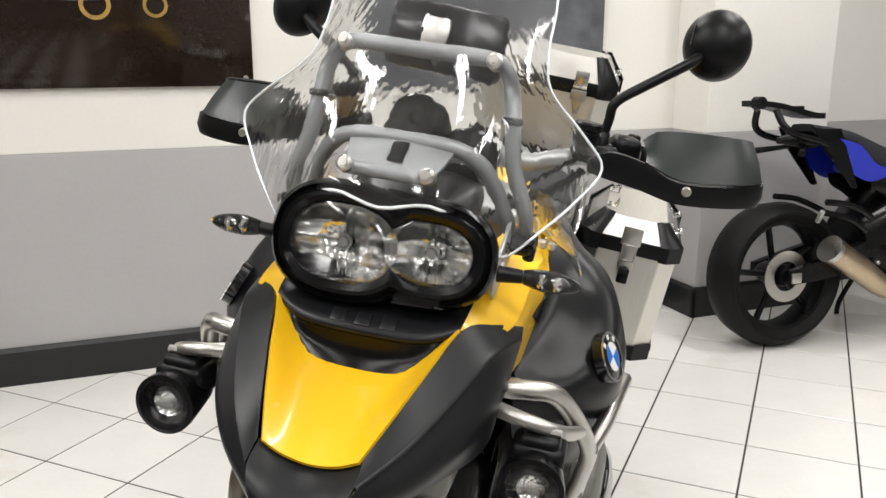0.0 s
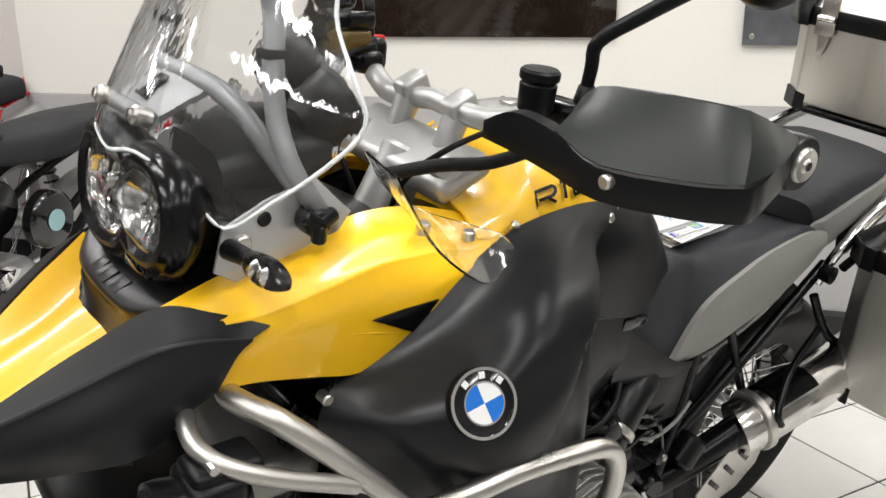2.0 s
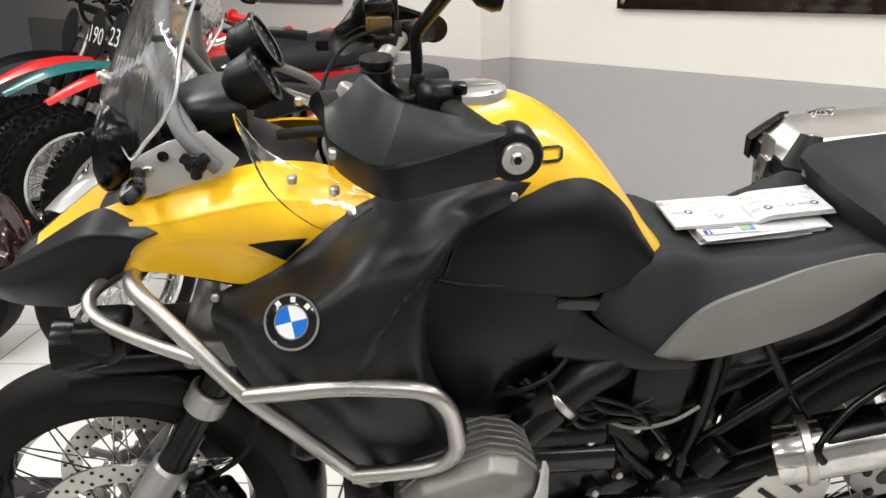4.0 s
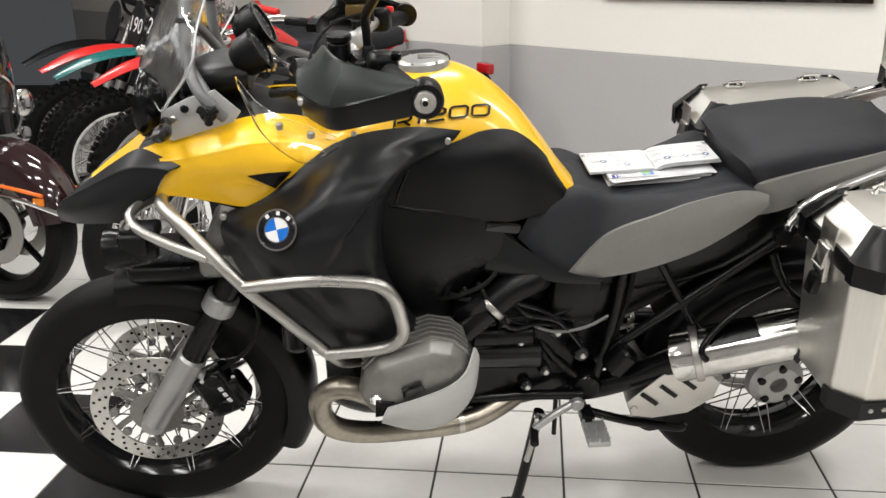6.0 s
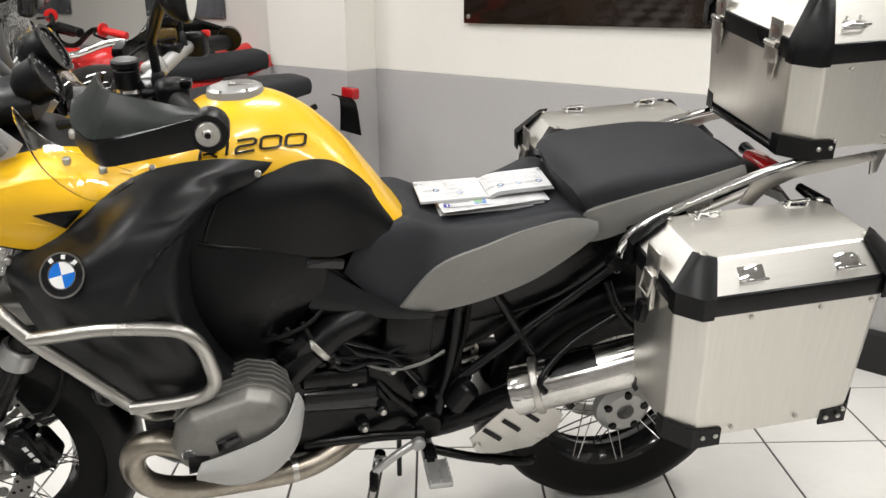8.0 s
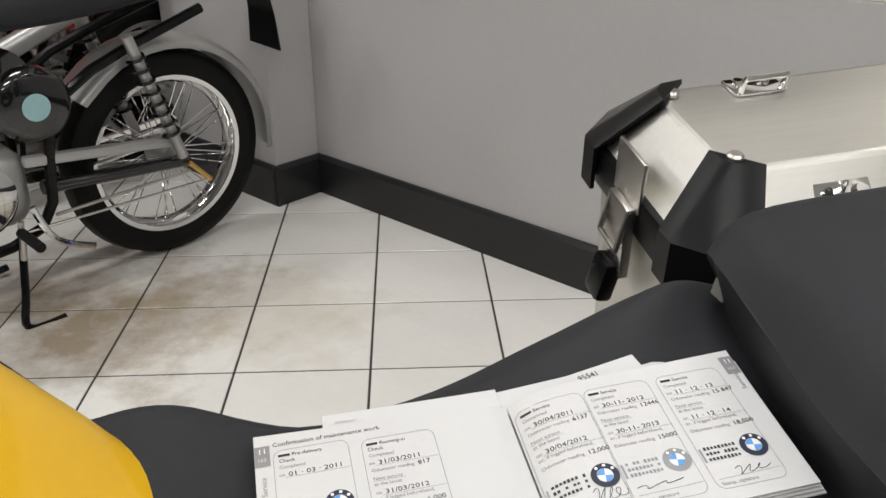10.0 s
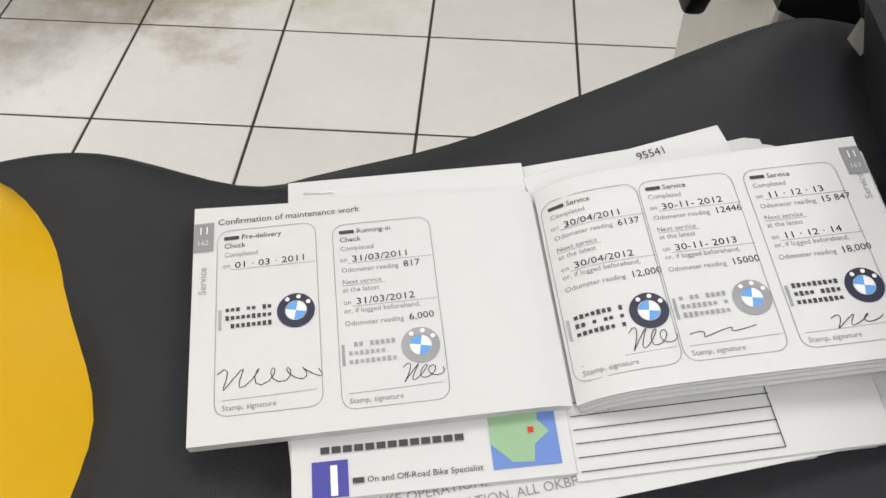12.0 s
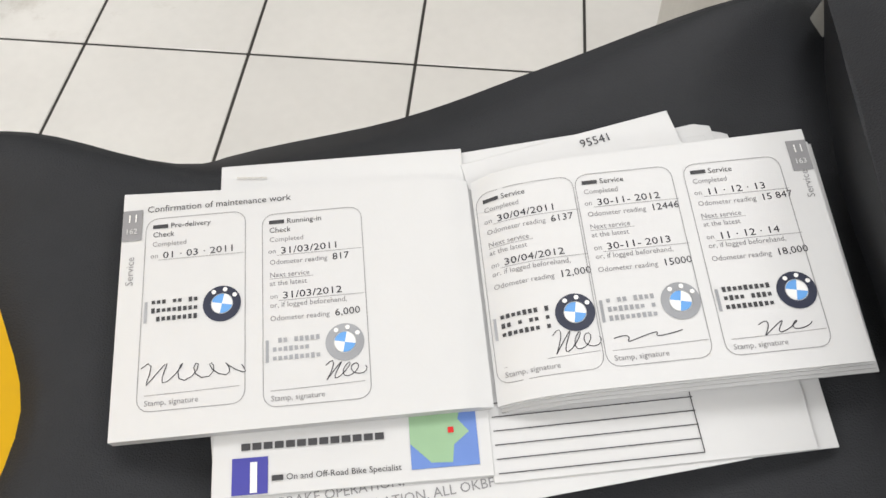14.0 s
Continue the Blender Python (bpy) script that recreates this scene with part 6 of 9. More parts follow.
part("case_platform", box((1.86, 0.01, 1.002), (0.28, 0.26, 0.014), 0.004), SATINK, bike)


# ---- aluminium cases ----
def case(name, label, cat_name, L, W, H, lid, m, flip, group=""):
    """A welded aluminium case: L along x from 0, W across (outer side at -W when flip is -1), H to the lid seam."""
    c = thing(name, label, cat_name, m, group)
    ch = 0.045

    def outline(x0, x1, y0, y1, k):
        return [(x0 + k, y0), (x1 - k, y0), (x1, y0 + k), (x1, y1 - k), (x1 - k, y1), (x0 + k, y1), (x0, y1 - k), (x0, y0 + k)]

    def prism(o0, z0, o1, z1):
        bm = bmesh.new()
        a, b = [bm.verts.new((*p, z0)) for p in o0], [bm.verts.new((*p, z1)) for p in o1]
        for i in range(8):
            bm.faces.new((a[i], a[(i + 1) % 8], b[(i + 1) % 8], b[i]))
        bm.faces.new(a), bm.faces.new(b)
        bmesh.ops.recalc_face_normals(bm, faces=bm.faces)
        bmesh.ops.bevel(bm, geom=bm.edges[:], offset=0.004, segments=2, affect="EDGES", profile=0.5)
        return bm

    y0, y1 = -W / 2, W / 2
    part("case_body", prism(outline(0.012, L - 0.012, y0 + 0.008, y1 - 0.008, ch), 0, outline(0, L, y0, y1, ch), H), ALU, c, "brushed aluminium case body", smooth=False)
    part("lid_band", prism(outline(-0.006, L + 0.006, y0 - 0.006, y1 + 0.006, ch), H - 0.006, outline(-0.006, L + 0.006, y0 - 0.006, y1 + 0.006, ch), H + 0.034), BLACKP, c, "black plastic seam band")
    top = H + 0.034 + lid
    part("lid", prism(outline(-0.002, L + 0.002, y0 - 0.002, y1 + 0.002, ch), H + 0.030, outline(0.040, L - 0.040, y0 + 0.044, y1 - 0.044, 0.022), top), ALUH, c, "brushed aluminium lid", smooth=False)
    k = 0
    for cx, cy in ((0, y0), (L, y0), (L, y1), (0, y1)):
        sx, sy = (1 if cx == 0 else -1), (1 if cy == y0 else -1)
        bm = bmesh.new()
        a = [bm.verts.new(p) for p in ((cx - 0.009 * sx, cy + 0.050 * sy, H - 0.008), (cx - 0.009 * sx, cy + 0.028 * sy, H - 0.008), (cx + 0.028 * sx, cy - 0.009 * sy, H - 0.008), (cx + 0.050 * sx, cy - 0.009 * sy, H - 0.008))]
        b = [bm.verts.new(p) for p in ((cx - 0.009 * sx, cy + 0.050 * sy, H + 0.034), (cx - 0.009 * sx, cy + 0.028 * sy, H + 0.036), (cx + 0.028 * sx, cy - 0.009 * sy, H + 0.036), (cx + 0.050 * sx, cy - 0.009 * sy, H + 0.034))]
        t = [bm.verts.new(p) for p in ((cx + 0.038 * sx, cy + 0.074 * sy, top + 0.003), (cx + 0.040 * sx, cy + 0.056 * sy, top + 0.004), (cx + 0.048 * sx, cy + 0.047 * sy, top + 0.004), (cx + 0.070 * sx, cy + 0.042 * sy, top + 0.003))]
        for u, v in ((a, b), (b, t)):
            for i in range(3):
                bm.faces.new((u[i], u[i + 1], v[i + 1], v[i]))
        bm.faces.new((t[0], t[1], t[2], t[3]))
        bm.normal_update()
        bmesh.ops.solidify(bm, geom=bm.faces[:], thickness=0.004)
        corner = part("corner_cap", bm, BLACKP, c, "black plastic corner cap")
        part("cap_screw", add_cyl(bmesh.new(), (cx + 0.052 * sx, cy + 0.058 * sy, top), (cx + 0.052 * sx, cy + 0.058 * sy, top + 0.007), 0.007, seg=14, bevel=0.002), STEEL, corner)
        # foot bracket
        bm = bmesh.new()
        a = [bm.verts.new(p) for p in ((cx + 0.010 * sx, cy + 0.075 * sy, 0.022), (cx + 0.010 * sx, cy + 0.050 * sy, 0.026), (cx + 0.048 * sx, cy + 0.006 * sy, 0.026), (cx + 0.105 * sx, cy + 0.006 * sy, 0.022))]
        b = [bm.verts.new((v.co.x, v.co.y, -0.014)) for v in a]
        for i in range(3):
            bm.faces.new((a[i], a[i + 1], b[i + 1], b[i]))
        bm.faces.new(b)
        bm.normal_update()
        bmesh.ops.solidify(bm, geom=bm.faces[:], thickness=0.004)
        foot = part("foot_bracket", bm, BLACKP, c, "black corner foot")
        for dx in (0.068, 0.094):
            part("rivet", add_cyl(bmesh.new(), (cx + dx * sx, cy + 0.006 * sy, 0.006), (cx + dx * sx, cy - 0.002 * sy, 0.006), 0.005, seg=12, bevel=0.002), STEEL, foot)
    for fx in (0.30, 0.62, 0.86):
        part("rivet", add_cyl(bmesh.new(), (L * fx, y0 + 0.012, 0.02), (L * fx, y0 - 0.0005, 0.02), 0.0045, seg=12, bevel=0.0015), STEEL, c)
        part("rivet", add_cyl(bmesh.new(), (L * fx, y0 + 0.005, H - 0.018), (L * fx, y0 - 0.004, H - 0.018), 0.0045, seg=12, bevel=0.0015), STEEL, c)
    # strap brackets on the lid
    for fx in (0.30, 0.74):
        for yy, tilt in ((y0 + 0.024, 46), (y1 - 0.060, 0)):
            zz = H + 0.034 + lid * (0.45 if tilt else 1.0)
            bm = bmesh.new()
            add_box(bm, (0, 0, 0.002), (0.05, 0.030, 0.003), 0.001)
            bm2 = tube([(-0.02, -0.012, 0.003), (-0.02, -0.016, 0.018), (0.02, -0.016, 0.018), (0.02, -0.012, 0.003)], 0.003, seg=8, smooth=False)
            join(bm, bm2)
            for dx in (-0.014, 0.014):
                add_cyl(bm, (dx, 0.006, 0.003), (dx, 0.006, 0.007), 0.004, seg=10)
            part("strap_loop", bm, CHROME, c, "bent steel strap loop", m=Matrix.Translation((L * fx, yy, zz)) @ pose(0, 0, 0, tilt, 0, 0))
    # latch on the front face
    if name == "top_case":
        return c
    bm = box((-0.006, 0, H + 0.045), (0.004, 0.052, 0.05), 0.001)
    add_box(bm, (-0.010, 0, H - 0.015), (0.010, 0.04, 0.075), 0.002)
    latch = part("latch", bm, STEEL, c, "steel lid latch")
    part("latch_bail", tube([(-0.012, -0.018, H + 0.02), (-0.020, -0.018, H - 0.02), (-0.020, 0.018, H - 0.02), (-0.012, 0.018, H + 0.02)], 0.0028, seg=8, smooth=False), STEEL, latch)
    part("latch_key", box((-0.020, 0, H - 0.062), (0.018, 0.03, 0.042), 0.005, pose(0, 0, 0, 0, 12, 0)), BLACKP, latch)
    return c


case("pannier", "brushed aluminium pannier with black corner caps on its carrier", "pannier", 0.42, 0.26, 0.291, 0.050, BM @ Matrix.Translation((1.415, -0.335, 0.545)) @ pose(0, 0, 0, 0, -3.5, 0), -1, "aluminium panniers")
case("pannier", "brushed aluminium pannier with black corner caps on its carrier", "pannier", 0.44, 0.23, 0.285, 0.050, BM @ Matrix.Translation((1.365, 0.318, 0.548)) @ pose(0, 0, 0, 0, -3.5, 0) , 1, "aluminium panniers")
tc = case("top_case", "brushed aluminium top case on the rear rack", "top case", 0.34, 0.41, 0.185, 0.07, BM @ Matrix.Translation((1.715, 0.012, 1.012)) @ pose(0, 0, 0, 0, -3.0, 0), 1)
for yy in (-0.105, 0.115):
    bm = box((-0.006, yy, 0.225), (0.004, 0.04, 0.045), 0.001)
    add_box(bm, (-0.009, yy, 0.178), (0.005, 0.045, 0.03), 0.001)
    add_cyl(bm, (-0.012, yy - 0.02, 0.20), (-0.012, yy + 0.02, 0.20), 0.006, seg=10)
    part("hinge", bm, STEEL, tc, "riveted steel hinge")
    part("hinge_tongue", plate([(-0.016, 0.02), (0.016, 0.02), (0.007, -0.028), (-0.007, -0.028)], 0.003, Matrix.Translation((-0.004, yy, 0.150)) @ Matrix(((0, 0, 1, 0), (1, 0, 0, 0), (0, 1, 0, 0), (0, 0, 0, 1))), 0.001), STEEL, tc)

# ---- papers on the seat ----
def text_mesh(s, size):
    cu = bpy.data.curves.new("txt", "FONT")
    cu.body, cu.size, cu.resolution_u = s, size, 2
    ob = bpy.data.objects.new("txt", cu)
    scene.collection.objects.link(ob)
    bpy.context.view_layer.update()
    me = bpy.data.meshes.new_from_object(ob.evaluated_get(bpy.context.evaluated_depsgraph_get()))
    bpy.data.objects.remove(ob)
    bpy.data.curves.remove(cu)
    return me


PM = BM @ Matrix.Translation((1.157, -0.018, 0.867)) @ pose(0, 0, 0, 0, -2.2, 0)


def page_z(u, v):
    """Height of the open booklet's pages over its foot."""
    if u <= 0:
        return 0.0145 - 0.004 * math.exp(u / 0.004)
    return 0.0105 + 0.0125 * (1 - math.exp(-u / 0.012)) + 0.02 * u


book = thing("service_booklet", "open white service booklet with stamped maintenance pages on the seat", "booklet", PM)


def page_sheet(u0, u1, v0, v1, lift, material, name, thick=0.0003, skew=0.0, label="", v2=None):
    bm = bmesh.new()
    n = 24
    v2 = v1 if v2 is None else v2
    g = [[bm.verts.new((u0 + (u1 - u0) * i / n + skew * (v1 - v0) * j, v0 + (v1 + (v2 - v1) * i / n - v0) * j, page_z(u0 + (u1 - u0) * i / n, 0) + lift)) for j in (0, 1)] for i in range(n + 1)]
    fs = [bm.faces.new((g[i][0], g[i + 1][0], g[i + 1][1], g[i][1])) for i in range(n)]
    bm.normal_update()
    bmesh.ops.solidify(bm, geom=fs, thickness=thick)
    return part(name, bm, material, book, label)


page_sheet(-0.1455, -0.001, -0.0005, 0.1042, 0, PAPER, "left_page", 0.0055, v2=0.0975, label="printed left page on a thick block")
page_sheet(0.0005, 0.1392, -0.0005, 0.0965, 0, PAPER, "right_page", 0.0010, v2=0.0998, label="printed right page curling from the spine")
for k in range(3):
    page_sheet(0.002, 0.1400 + 0.0015 * k, -0.001 - 0.001 * k, 0.096, -0.0022 - 0.0022 * k, PAPER, "loose_page", 0.0009, 0.008 * k)


def write(s, u, v, size, material=INK, ang=0.0, name="printed_line", bold=0.0, squeeze=1.0, lift=0.00025):
    me = text_mesh(s, size)
    ca, sa = math.cos(math.radians(ang)), math.sin(math.radians(ang))
    for vt in me.vertices:
        x, y = vt.co.x * squeeze, vt.co.y
        uu, vv = u + x * ca - y * sa, v + x * sa + y * ca
        vt.co = (uu, vv, page_z(uu, vv) + lift)
    me.materials.append(material)
    ob = new(name, me)
    ob.parent = book
    return ob


def mark(points, width, material, name="pen_stroke", parent=None, zf=None):
    """A flat pen or print stroke along (u, v) points."""
    zf = zf or page_z
    bm = bmesh.new()
    prev = None
    for i, p in enumerate(points):
        q, o = points[min(i + 1, len(points) - 1)], points[max(i - 1, 0)]
        d = Vector((q[0] - o[0], q[1] - o[1])).normalized()
        pair = [bm.verts.new((p[0] - d.y * width / 2 * s, p[1] + d.x * width / 2 * s, zf(p[0], p[1]) + 0.0003)) for s in (-1, 1)]
        if prev:
            bm.faces.new((prev[0], prev[1], pair[1], pair[0]))
        prev = pair
    return part(name, bm, material, parent or book, smooth=False)


def round_frame(u0, u1, v0, v1, r=0.005):
    pts = []
    for cx, cy, a0 in ((u1 - r, v1 - r, 0), (u0 + r, v1 - r, 90), (u0 + r, v0 + r, 180), (u1 - r, v0 + r, 270)):
        for k in range(5):
            a = math.radians(a0 + 22.5 * k)
            pts.append((cx + r * math.cos(a), cy + r * math.sin(a)))
    pts.append(pts[0])
    out = []
    for a, b in zip(pts, pts[1:]):
        out += [(a[0] + (b[0] - a[0]) * k / 3, a[1] + (b[1] - a[1]) * k / 3) for k in range(3)]
    return out + [pts[-1]]


def disc_on(u, v, r0, r1, a0, a1, material, name, lift=0.0003):
    bm = bmesh.new()
    n = max(4, int((a1 - a0) / 12))
    prev = None
    for k in range(n + 1):
        a = math.radians(a0 + (a1 - a0) * k / n)
        pair = [bm.verts.new((u + r * math.cos(a), v + r * math.sin(a), page_z(u + r * math.cos(a), v) + lift)) for r in (max(r0, 1e-5), r1)]
        if prev:
            bm.faces.new((prev[0], pair[0], pair[1], prev[1]))
        prev = pair
    return part(name, bm, material, book, smooth=False)


FADED = mat("faded_stamp_ink", (0.30, 0.31, 0.33), 0.6, var=0.2)
SKYB = mat("stamp_blue", (0.12, 0.33, 0.70), 0.6, var=0.1)
NAVY = mat("stamp_navy", (0.02, 0.025, 0.05), 0.6, var=0.2)
rs = random.Random(7)


def card(u0, v0, heading, two, written, faded, sign):
    """One stamped check box: headings, dates in pen, a stamp, a round mark and a scribble."""
    w, h = (0.0395 if u0 > 0 else 0.041), 0.0815
    mark(round_frame(u0, u0 + w, v0, v0 + h), 0.00025, INKG, "printed_frame")
    x, y = u0 + 0.0028, v0 + h - 0.0048
    mark([(x, y + 0.001), (x + 0.0062, y + 0.001)], 0.0017, INK, "printed_bar")
    write(heading, x + 0.0072, y, 0.0034, INK)
    if two:
        y -= 0.0038
        write("Check", x, y, 0.0034, INK)
    y -= 0.0042
    write("Completed", x, y, 0.0031, INKG)
    dates, odo, nxt, odo2 = written
    y -= 0.0052
    write("on", x - 0.0005, y, 0.0031, INKG)
    mark([(x + 0.003 + 0.0345 * k / 8, y - 0.0010) for k in range(9)], 0.0002, INKG, "printed_rule")
    write(dates, x + 0.0045, y - 0.0004, 0.0042, PEN, 1.0, "pen_date", squeeze=1.25)
    if odo:
        y -= 0.0050
        write("Odometer reading", x, y, 0.0031, INKG)
        write(odo, x + 0.0255, y - 0.0002, 0.0042, PEN, 2.0, "pen_figure", squeeze=1.1)
        y -= 0.0056
        write("Next service", x, y, 0.0031, INKG)
        mark([(x + 0.0175 * k / 5, y - 0.0006) for k in range(6)], 0.00018, INKG, "printed_rule")
        y -= 0.0036
        write("at the latest", x, y, 0.0031, INKG)
        y -= 0.0056
        write("on", x, y, 0.0031, INKG)
        mark([(x + 0.0035 + 0.034 * k / 8, y - 0.0010) for k in range(9)], 0.0002, INKG, "printed_rule")
        write(nxt, x + 0.005, y - 0.0003, 0.0042, PEN, 1.0, "pen_date", squeeze=1.25)
        y -= 0.0038
        write("or, if logged beforehand,", x, y, 0.0031, INKG)
        y -= 0.0056
        write("Odometer reading", x, y, 0.0031, INKG)
        write(odo2, x + 0.0255, y - 0.0002, 0.0042, PEN, 2.0, "pen_figure", squeeze=1.1)
    y = v0 + (0.0405 if not odo else 0.0225)
    tone = FADED if faded else INK
    for k, ln in enumerate((0.0195, 0.0205, 0.0190)):
        yy = y - 0.0036 * k + 0.0036
        for seg in range(int(ln / 0.0021)):
            if rs.random() > 0.12:
                mark([(x + 0.001 + 0.0021 * seg, yy), (x + 0.0024 + 0.0021 * seg, yy + 0.00005)], 0.0014 + 0.0008 * rs.random(), tone, "stamp_bar")
    mark([(x - 0.0012, y - 0.005), (x - 0.0012, y + 0.004)], 0.0012, FADED, "stamp_bar")
    cx, cy = u0 + 0.0318, y + 0.0005
    disc_on(cx, cy, 0.0044, 0.0076, 0, 360, FADED if faded else NAVY, "stamp_ring")
    for q in range(4):
        disc_on(cx, cy, 0.0, 0.0041, 90 * q - 12, 90 * q + 78, SKYB if q % 2 else WHITEP, "stamp_quarter")
    for k in range(3):
        a = math.radians(90 + 45 * (k - 1) - 12)
        disc_on(cx + 0.006 * math.cos(a), cy + 0.006 * math.sin(a), 0, 0.0009, 0, 360, WHITEP, "stamp_dot", 0.0005)
    sx, sy = u0 + sign[0], v0 + sign[1]
    pts = []
    for k in range(46):
        t = k / 45
        a = t * 2 * math.pi * sign[4]
        pts.append((sx + sign[2] * t + 0.0022 * math.sin(a * 1.1), sy + sign[3] * (0.5 + 0.5 * math.sin(a + 0.6)) * (1 - 0.55 * t) + 0.002 * t))
    mark(pts, 0.00034, PEN, "pen_scribble")
    mark([(x, v0 + 0.0062), (x + 0.018, v0 + 0.0064), (x + 0.036, v0 + 0.0068)], 0.0002, INKG, "printed_rule")
    write("Stamp, signature", x, v0 + 0.0022, 0.0031, INKG)


write("Confirmation of maintenance work", -0.1355, 0.0945, 0.0042, INK)
for s in (-1, 1):
    tu = -0.1453 if s < 0 else 0.1307
    tv = -0.0055 if s < 0 else -0.0070
    bm = bmesh.new()
    vs = [bm.verts.new((tu + a, b, page_z(tu + a, 0) + 0.0004)) for a, b in ((0, 0.0875 + tv), (0.0082, 0.0875 + tv), (0.0082, 0.1015 + tv), (0, 0.1015 + tv))]
    bm.faces.new(vs)
    part("page_tab", bm, INKG, book, "grey page tab", smooth=False)
    write("11", tu + 0.0016, 0.0958 + tv, 0.0052, WHITEP, name="page_figure", lift=0.0008)
    write("162" if s < 0 else "163", tu + 0.0013, 0.0905 + tv, 0.0034, PAPER, name="page_figure", lift=0.0008)
    write("Service", tu + 0.0055, 0.062 if s < 0 else 0.068, 0.0044, INKG, 90)
card(-0.1355, 0.0098, "Pre-delivery", True, ("01 \u00b7 03 \u00b7 2011", "", "", ""), False, (0.001, 0.010, 0.040, 0.009, 6))
card(-0.0875, 0.0070, "Running-in", True, ("31/03/2011", "817", "31/03/2012", "6,000"), True, (0.024, 0.008, 0.014, 0.008, 4))
card(0.0016, 0.0072, "Service", False, ("30/04/2011", "6137", "30/04/2012", "12,000"), False, (0.022, 0.007, 0.016, 0.010, 4))
card(0.0420, 0.0072, "Service", False, ("30-11- 2012", "12446", "30-11- 2013", "15000"), True, (0.004, 0.0085, 0.024, 0.003, 2))
card(0.0864, 0.0068, "Service", False, ("11 \u00b7 12 \u00b7 13", "15 847", "11 \u00b7 12 \u00b7 14", "18,000"), False, (0.014, 0.006, 0.018, 0.006, 3))

# loose papers under the booklet
SHEETS = ((-0.110, -0.026, 0.0, 0.226, 0.138), (-0.105, -0.028, 0.8, 0.219, 0.140), (-0.107, -0.022, -1.4, 0.221, 0.136), (-0.101, -0.027, 0.6, 0.217, 0.139), (-0.108, -0.024, -0.6, 0.222, 0.135), (-0.103, -0.026, 0.3, 0.219, 0.138))
for k, (du, dv, ang, lu, lv) in enumerate(SHEETS):
    sh = thing("paper_sheet", "folded white printed sheets stacked on the seat", "paper", PM @ Matrix.Translation((du, dv, -0.0095 + 0.0024 * k)) @ pose(0, 0, 0, 0.3 * (k % 2), 0.2 * (k % 3), ang), "loose papers")
    part("sheet", box((lu / 2, lv / 2, 0), (lu, lv, 0.0017), 0.0003, seg=1), PAPER, sh)
for k, (du, dv, ang, lu, lv) in enumerate(((0.0071, 0.0438, 4.0, 0.104, 0.062), (0.0133, 0.0463, 8.0, 0.106, 0.060), (0.0200, 0.0450, 9.0, 0.107, 0.060), (0.0245, 0.0425, 9.5, 0.107, 0.060))):
    sh = thing("paper_sheet", "white sheet fanned out under the booklet", "paper", PM @ Matrix.Translation((du, dv, 0.0056 - 0.0008 * k)) @ pose(0, 0, 0, 0, 0, ang), "loose papers")
    part("sheet", box((lu / 2, lv / 2, 0), (lu, lv, 0.0007), 0.0002, seg=1), PAPER, sh)
for k, (du, dv, ang, lu, lv) in enumerate(((-0.098, -0.0385, 3.6, 0.212, 0.12), (-0.100, -0.0345, 2.4, 0.221, 0.12), (-0.094, -0.0315, 1.2, 0.221, 0.12))):
    sh = thing("paper_sheet", "creased white sheet slipping out of the stack", "paper", PM @ Matrix.Translation((du, dv, 0.0030 + 0.0009 * k)) @ pose(0, 0, 0, 0, 0, ang), "loose papers")
    part("sheet", box((lu / 2, lv / 2, 0), (lu, lv, 0.0006), 0.0002, seg=1), PAPER, sh)
flat = lambda u, v: 0.00065
leaf = thing("flyer", "white advertising flyer with a blue square and a small map", "flyer", PM @ Matrix.Translation((-0.1085, -0.0235, 0.0076)) @ pose(0, 0, 0, 0, 0, -0.8), "loose papers")
part("sheet", box((0.0525, 0.0705, 0), (0.105, 0.141, 0.0006), 0.0002, seg=1), PAPER, leaf)


def flat_text(s, u, v, size, material, parent, name="printed_line"):
    me = text_mesh(s, size)
    for vt in me.vertices:
        vt.co = (u + vt.co.x, v + vt.co.y, 0.0007)
    me.materials.append(material)
    ob = new(name, me)
    ob.parent = parent


for k in range(13):
    mark([(0.0110 + 0.0042 * k, 0.0180), (0.0144 + 0.0042 * k, 0.0180)], 0.0026, INK, "printed_bar", leaf, flat)
mark([(0.0225, 0.0058), (0.0268, 0.0058)], 0.0020, INK, "printed_bar", leaf, flat)
flat_text("On and Off-Road Bike Specialist", 0.0278, 0.0048, 0.0033, INK, leaf)
part("blue_square", plate([(0.0076, 0.0005), (0.021, 0.0005), (0.021, 0.0140), (0.0076, 0.0140)], 0.0003, Matrix.Translation((0, 0, 0.0006)), 0.0, 0), mat("logo_blue", (0.05, 0.05, 0.32), 0.5), leaf, smooth=False)
mark([(0.0158, 0.0010), (0.0158, 0.0122)], 0.0026, WHITEP, "white_bar", leaf, lambda u, v: 0.0008)
part("map_ground", plate([(0.0745, 0.0045), (0.1000, 0.0045), (0.1000, 0.0300), (0.0745, 0.0300)], 0.0003, Matrix.Translation((0, 0, 0.0006))), mat("map_blue", (0.12, 0.22, 0.55), 0.5), leaf, "blue and green road map", smooth=False)
part("map_land", plate([(0.0745, 0.0140), (0.082, 0.0065), (0.090, 0.0060), (0.091, 0.0125), (0.097, 0.0170), (0.093, 0.0220), (0.095, 0.0300), (0.0745, 0.0300)], 0.0003, Matrix.Translation((0, 0, 0.00075))), mat("map_green", (0.28, 0.45, 0.27), 0.5), leaf, smooth=False)
mark([(0.089, 0.0180), (0.0912, 0.0180)], 0.0022, RED, "map_pin", leaf, lambda u, v: 0.0012)
mark([(0.007, 0.1345), (0.020, 0.1335)], 0.0008, STEEL, "staple", leaf, lambda u, v: 0.0009)
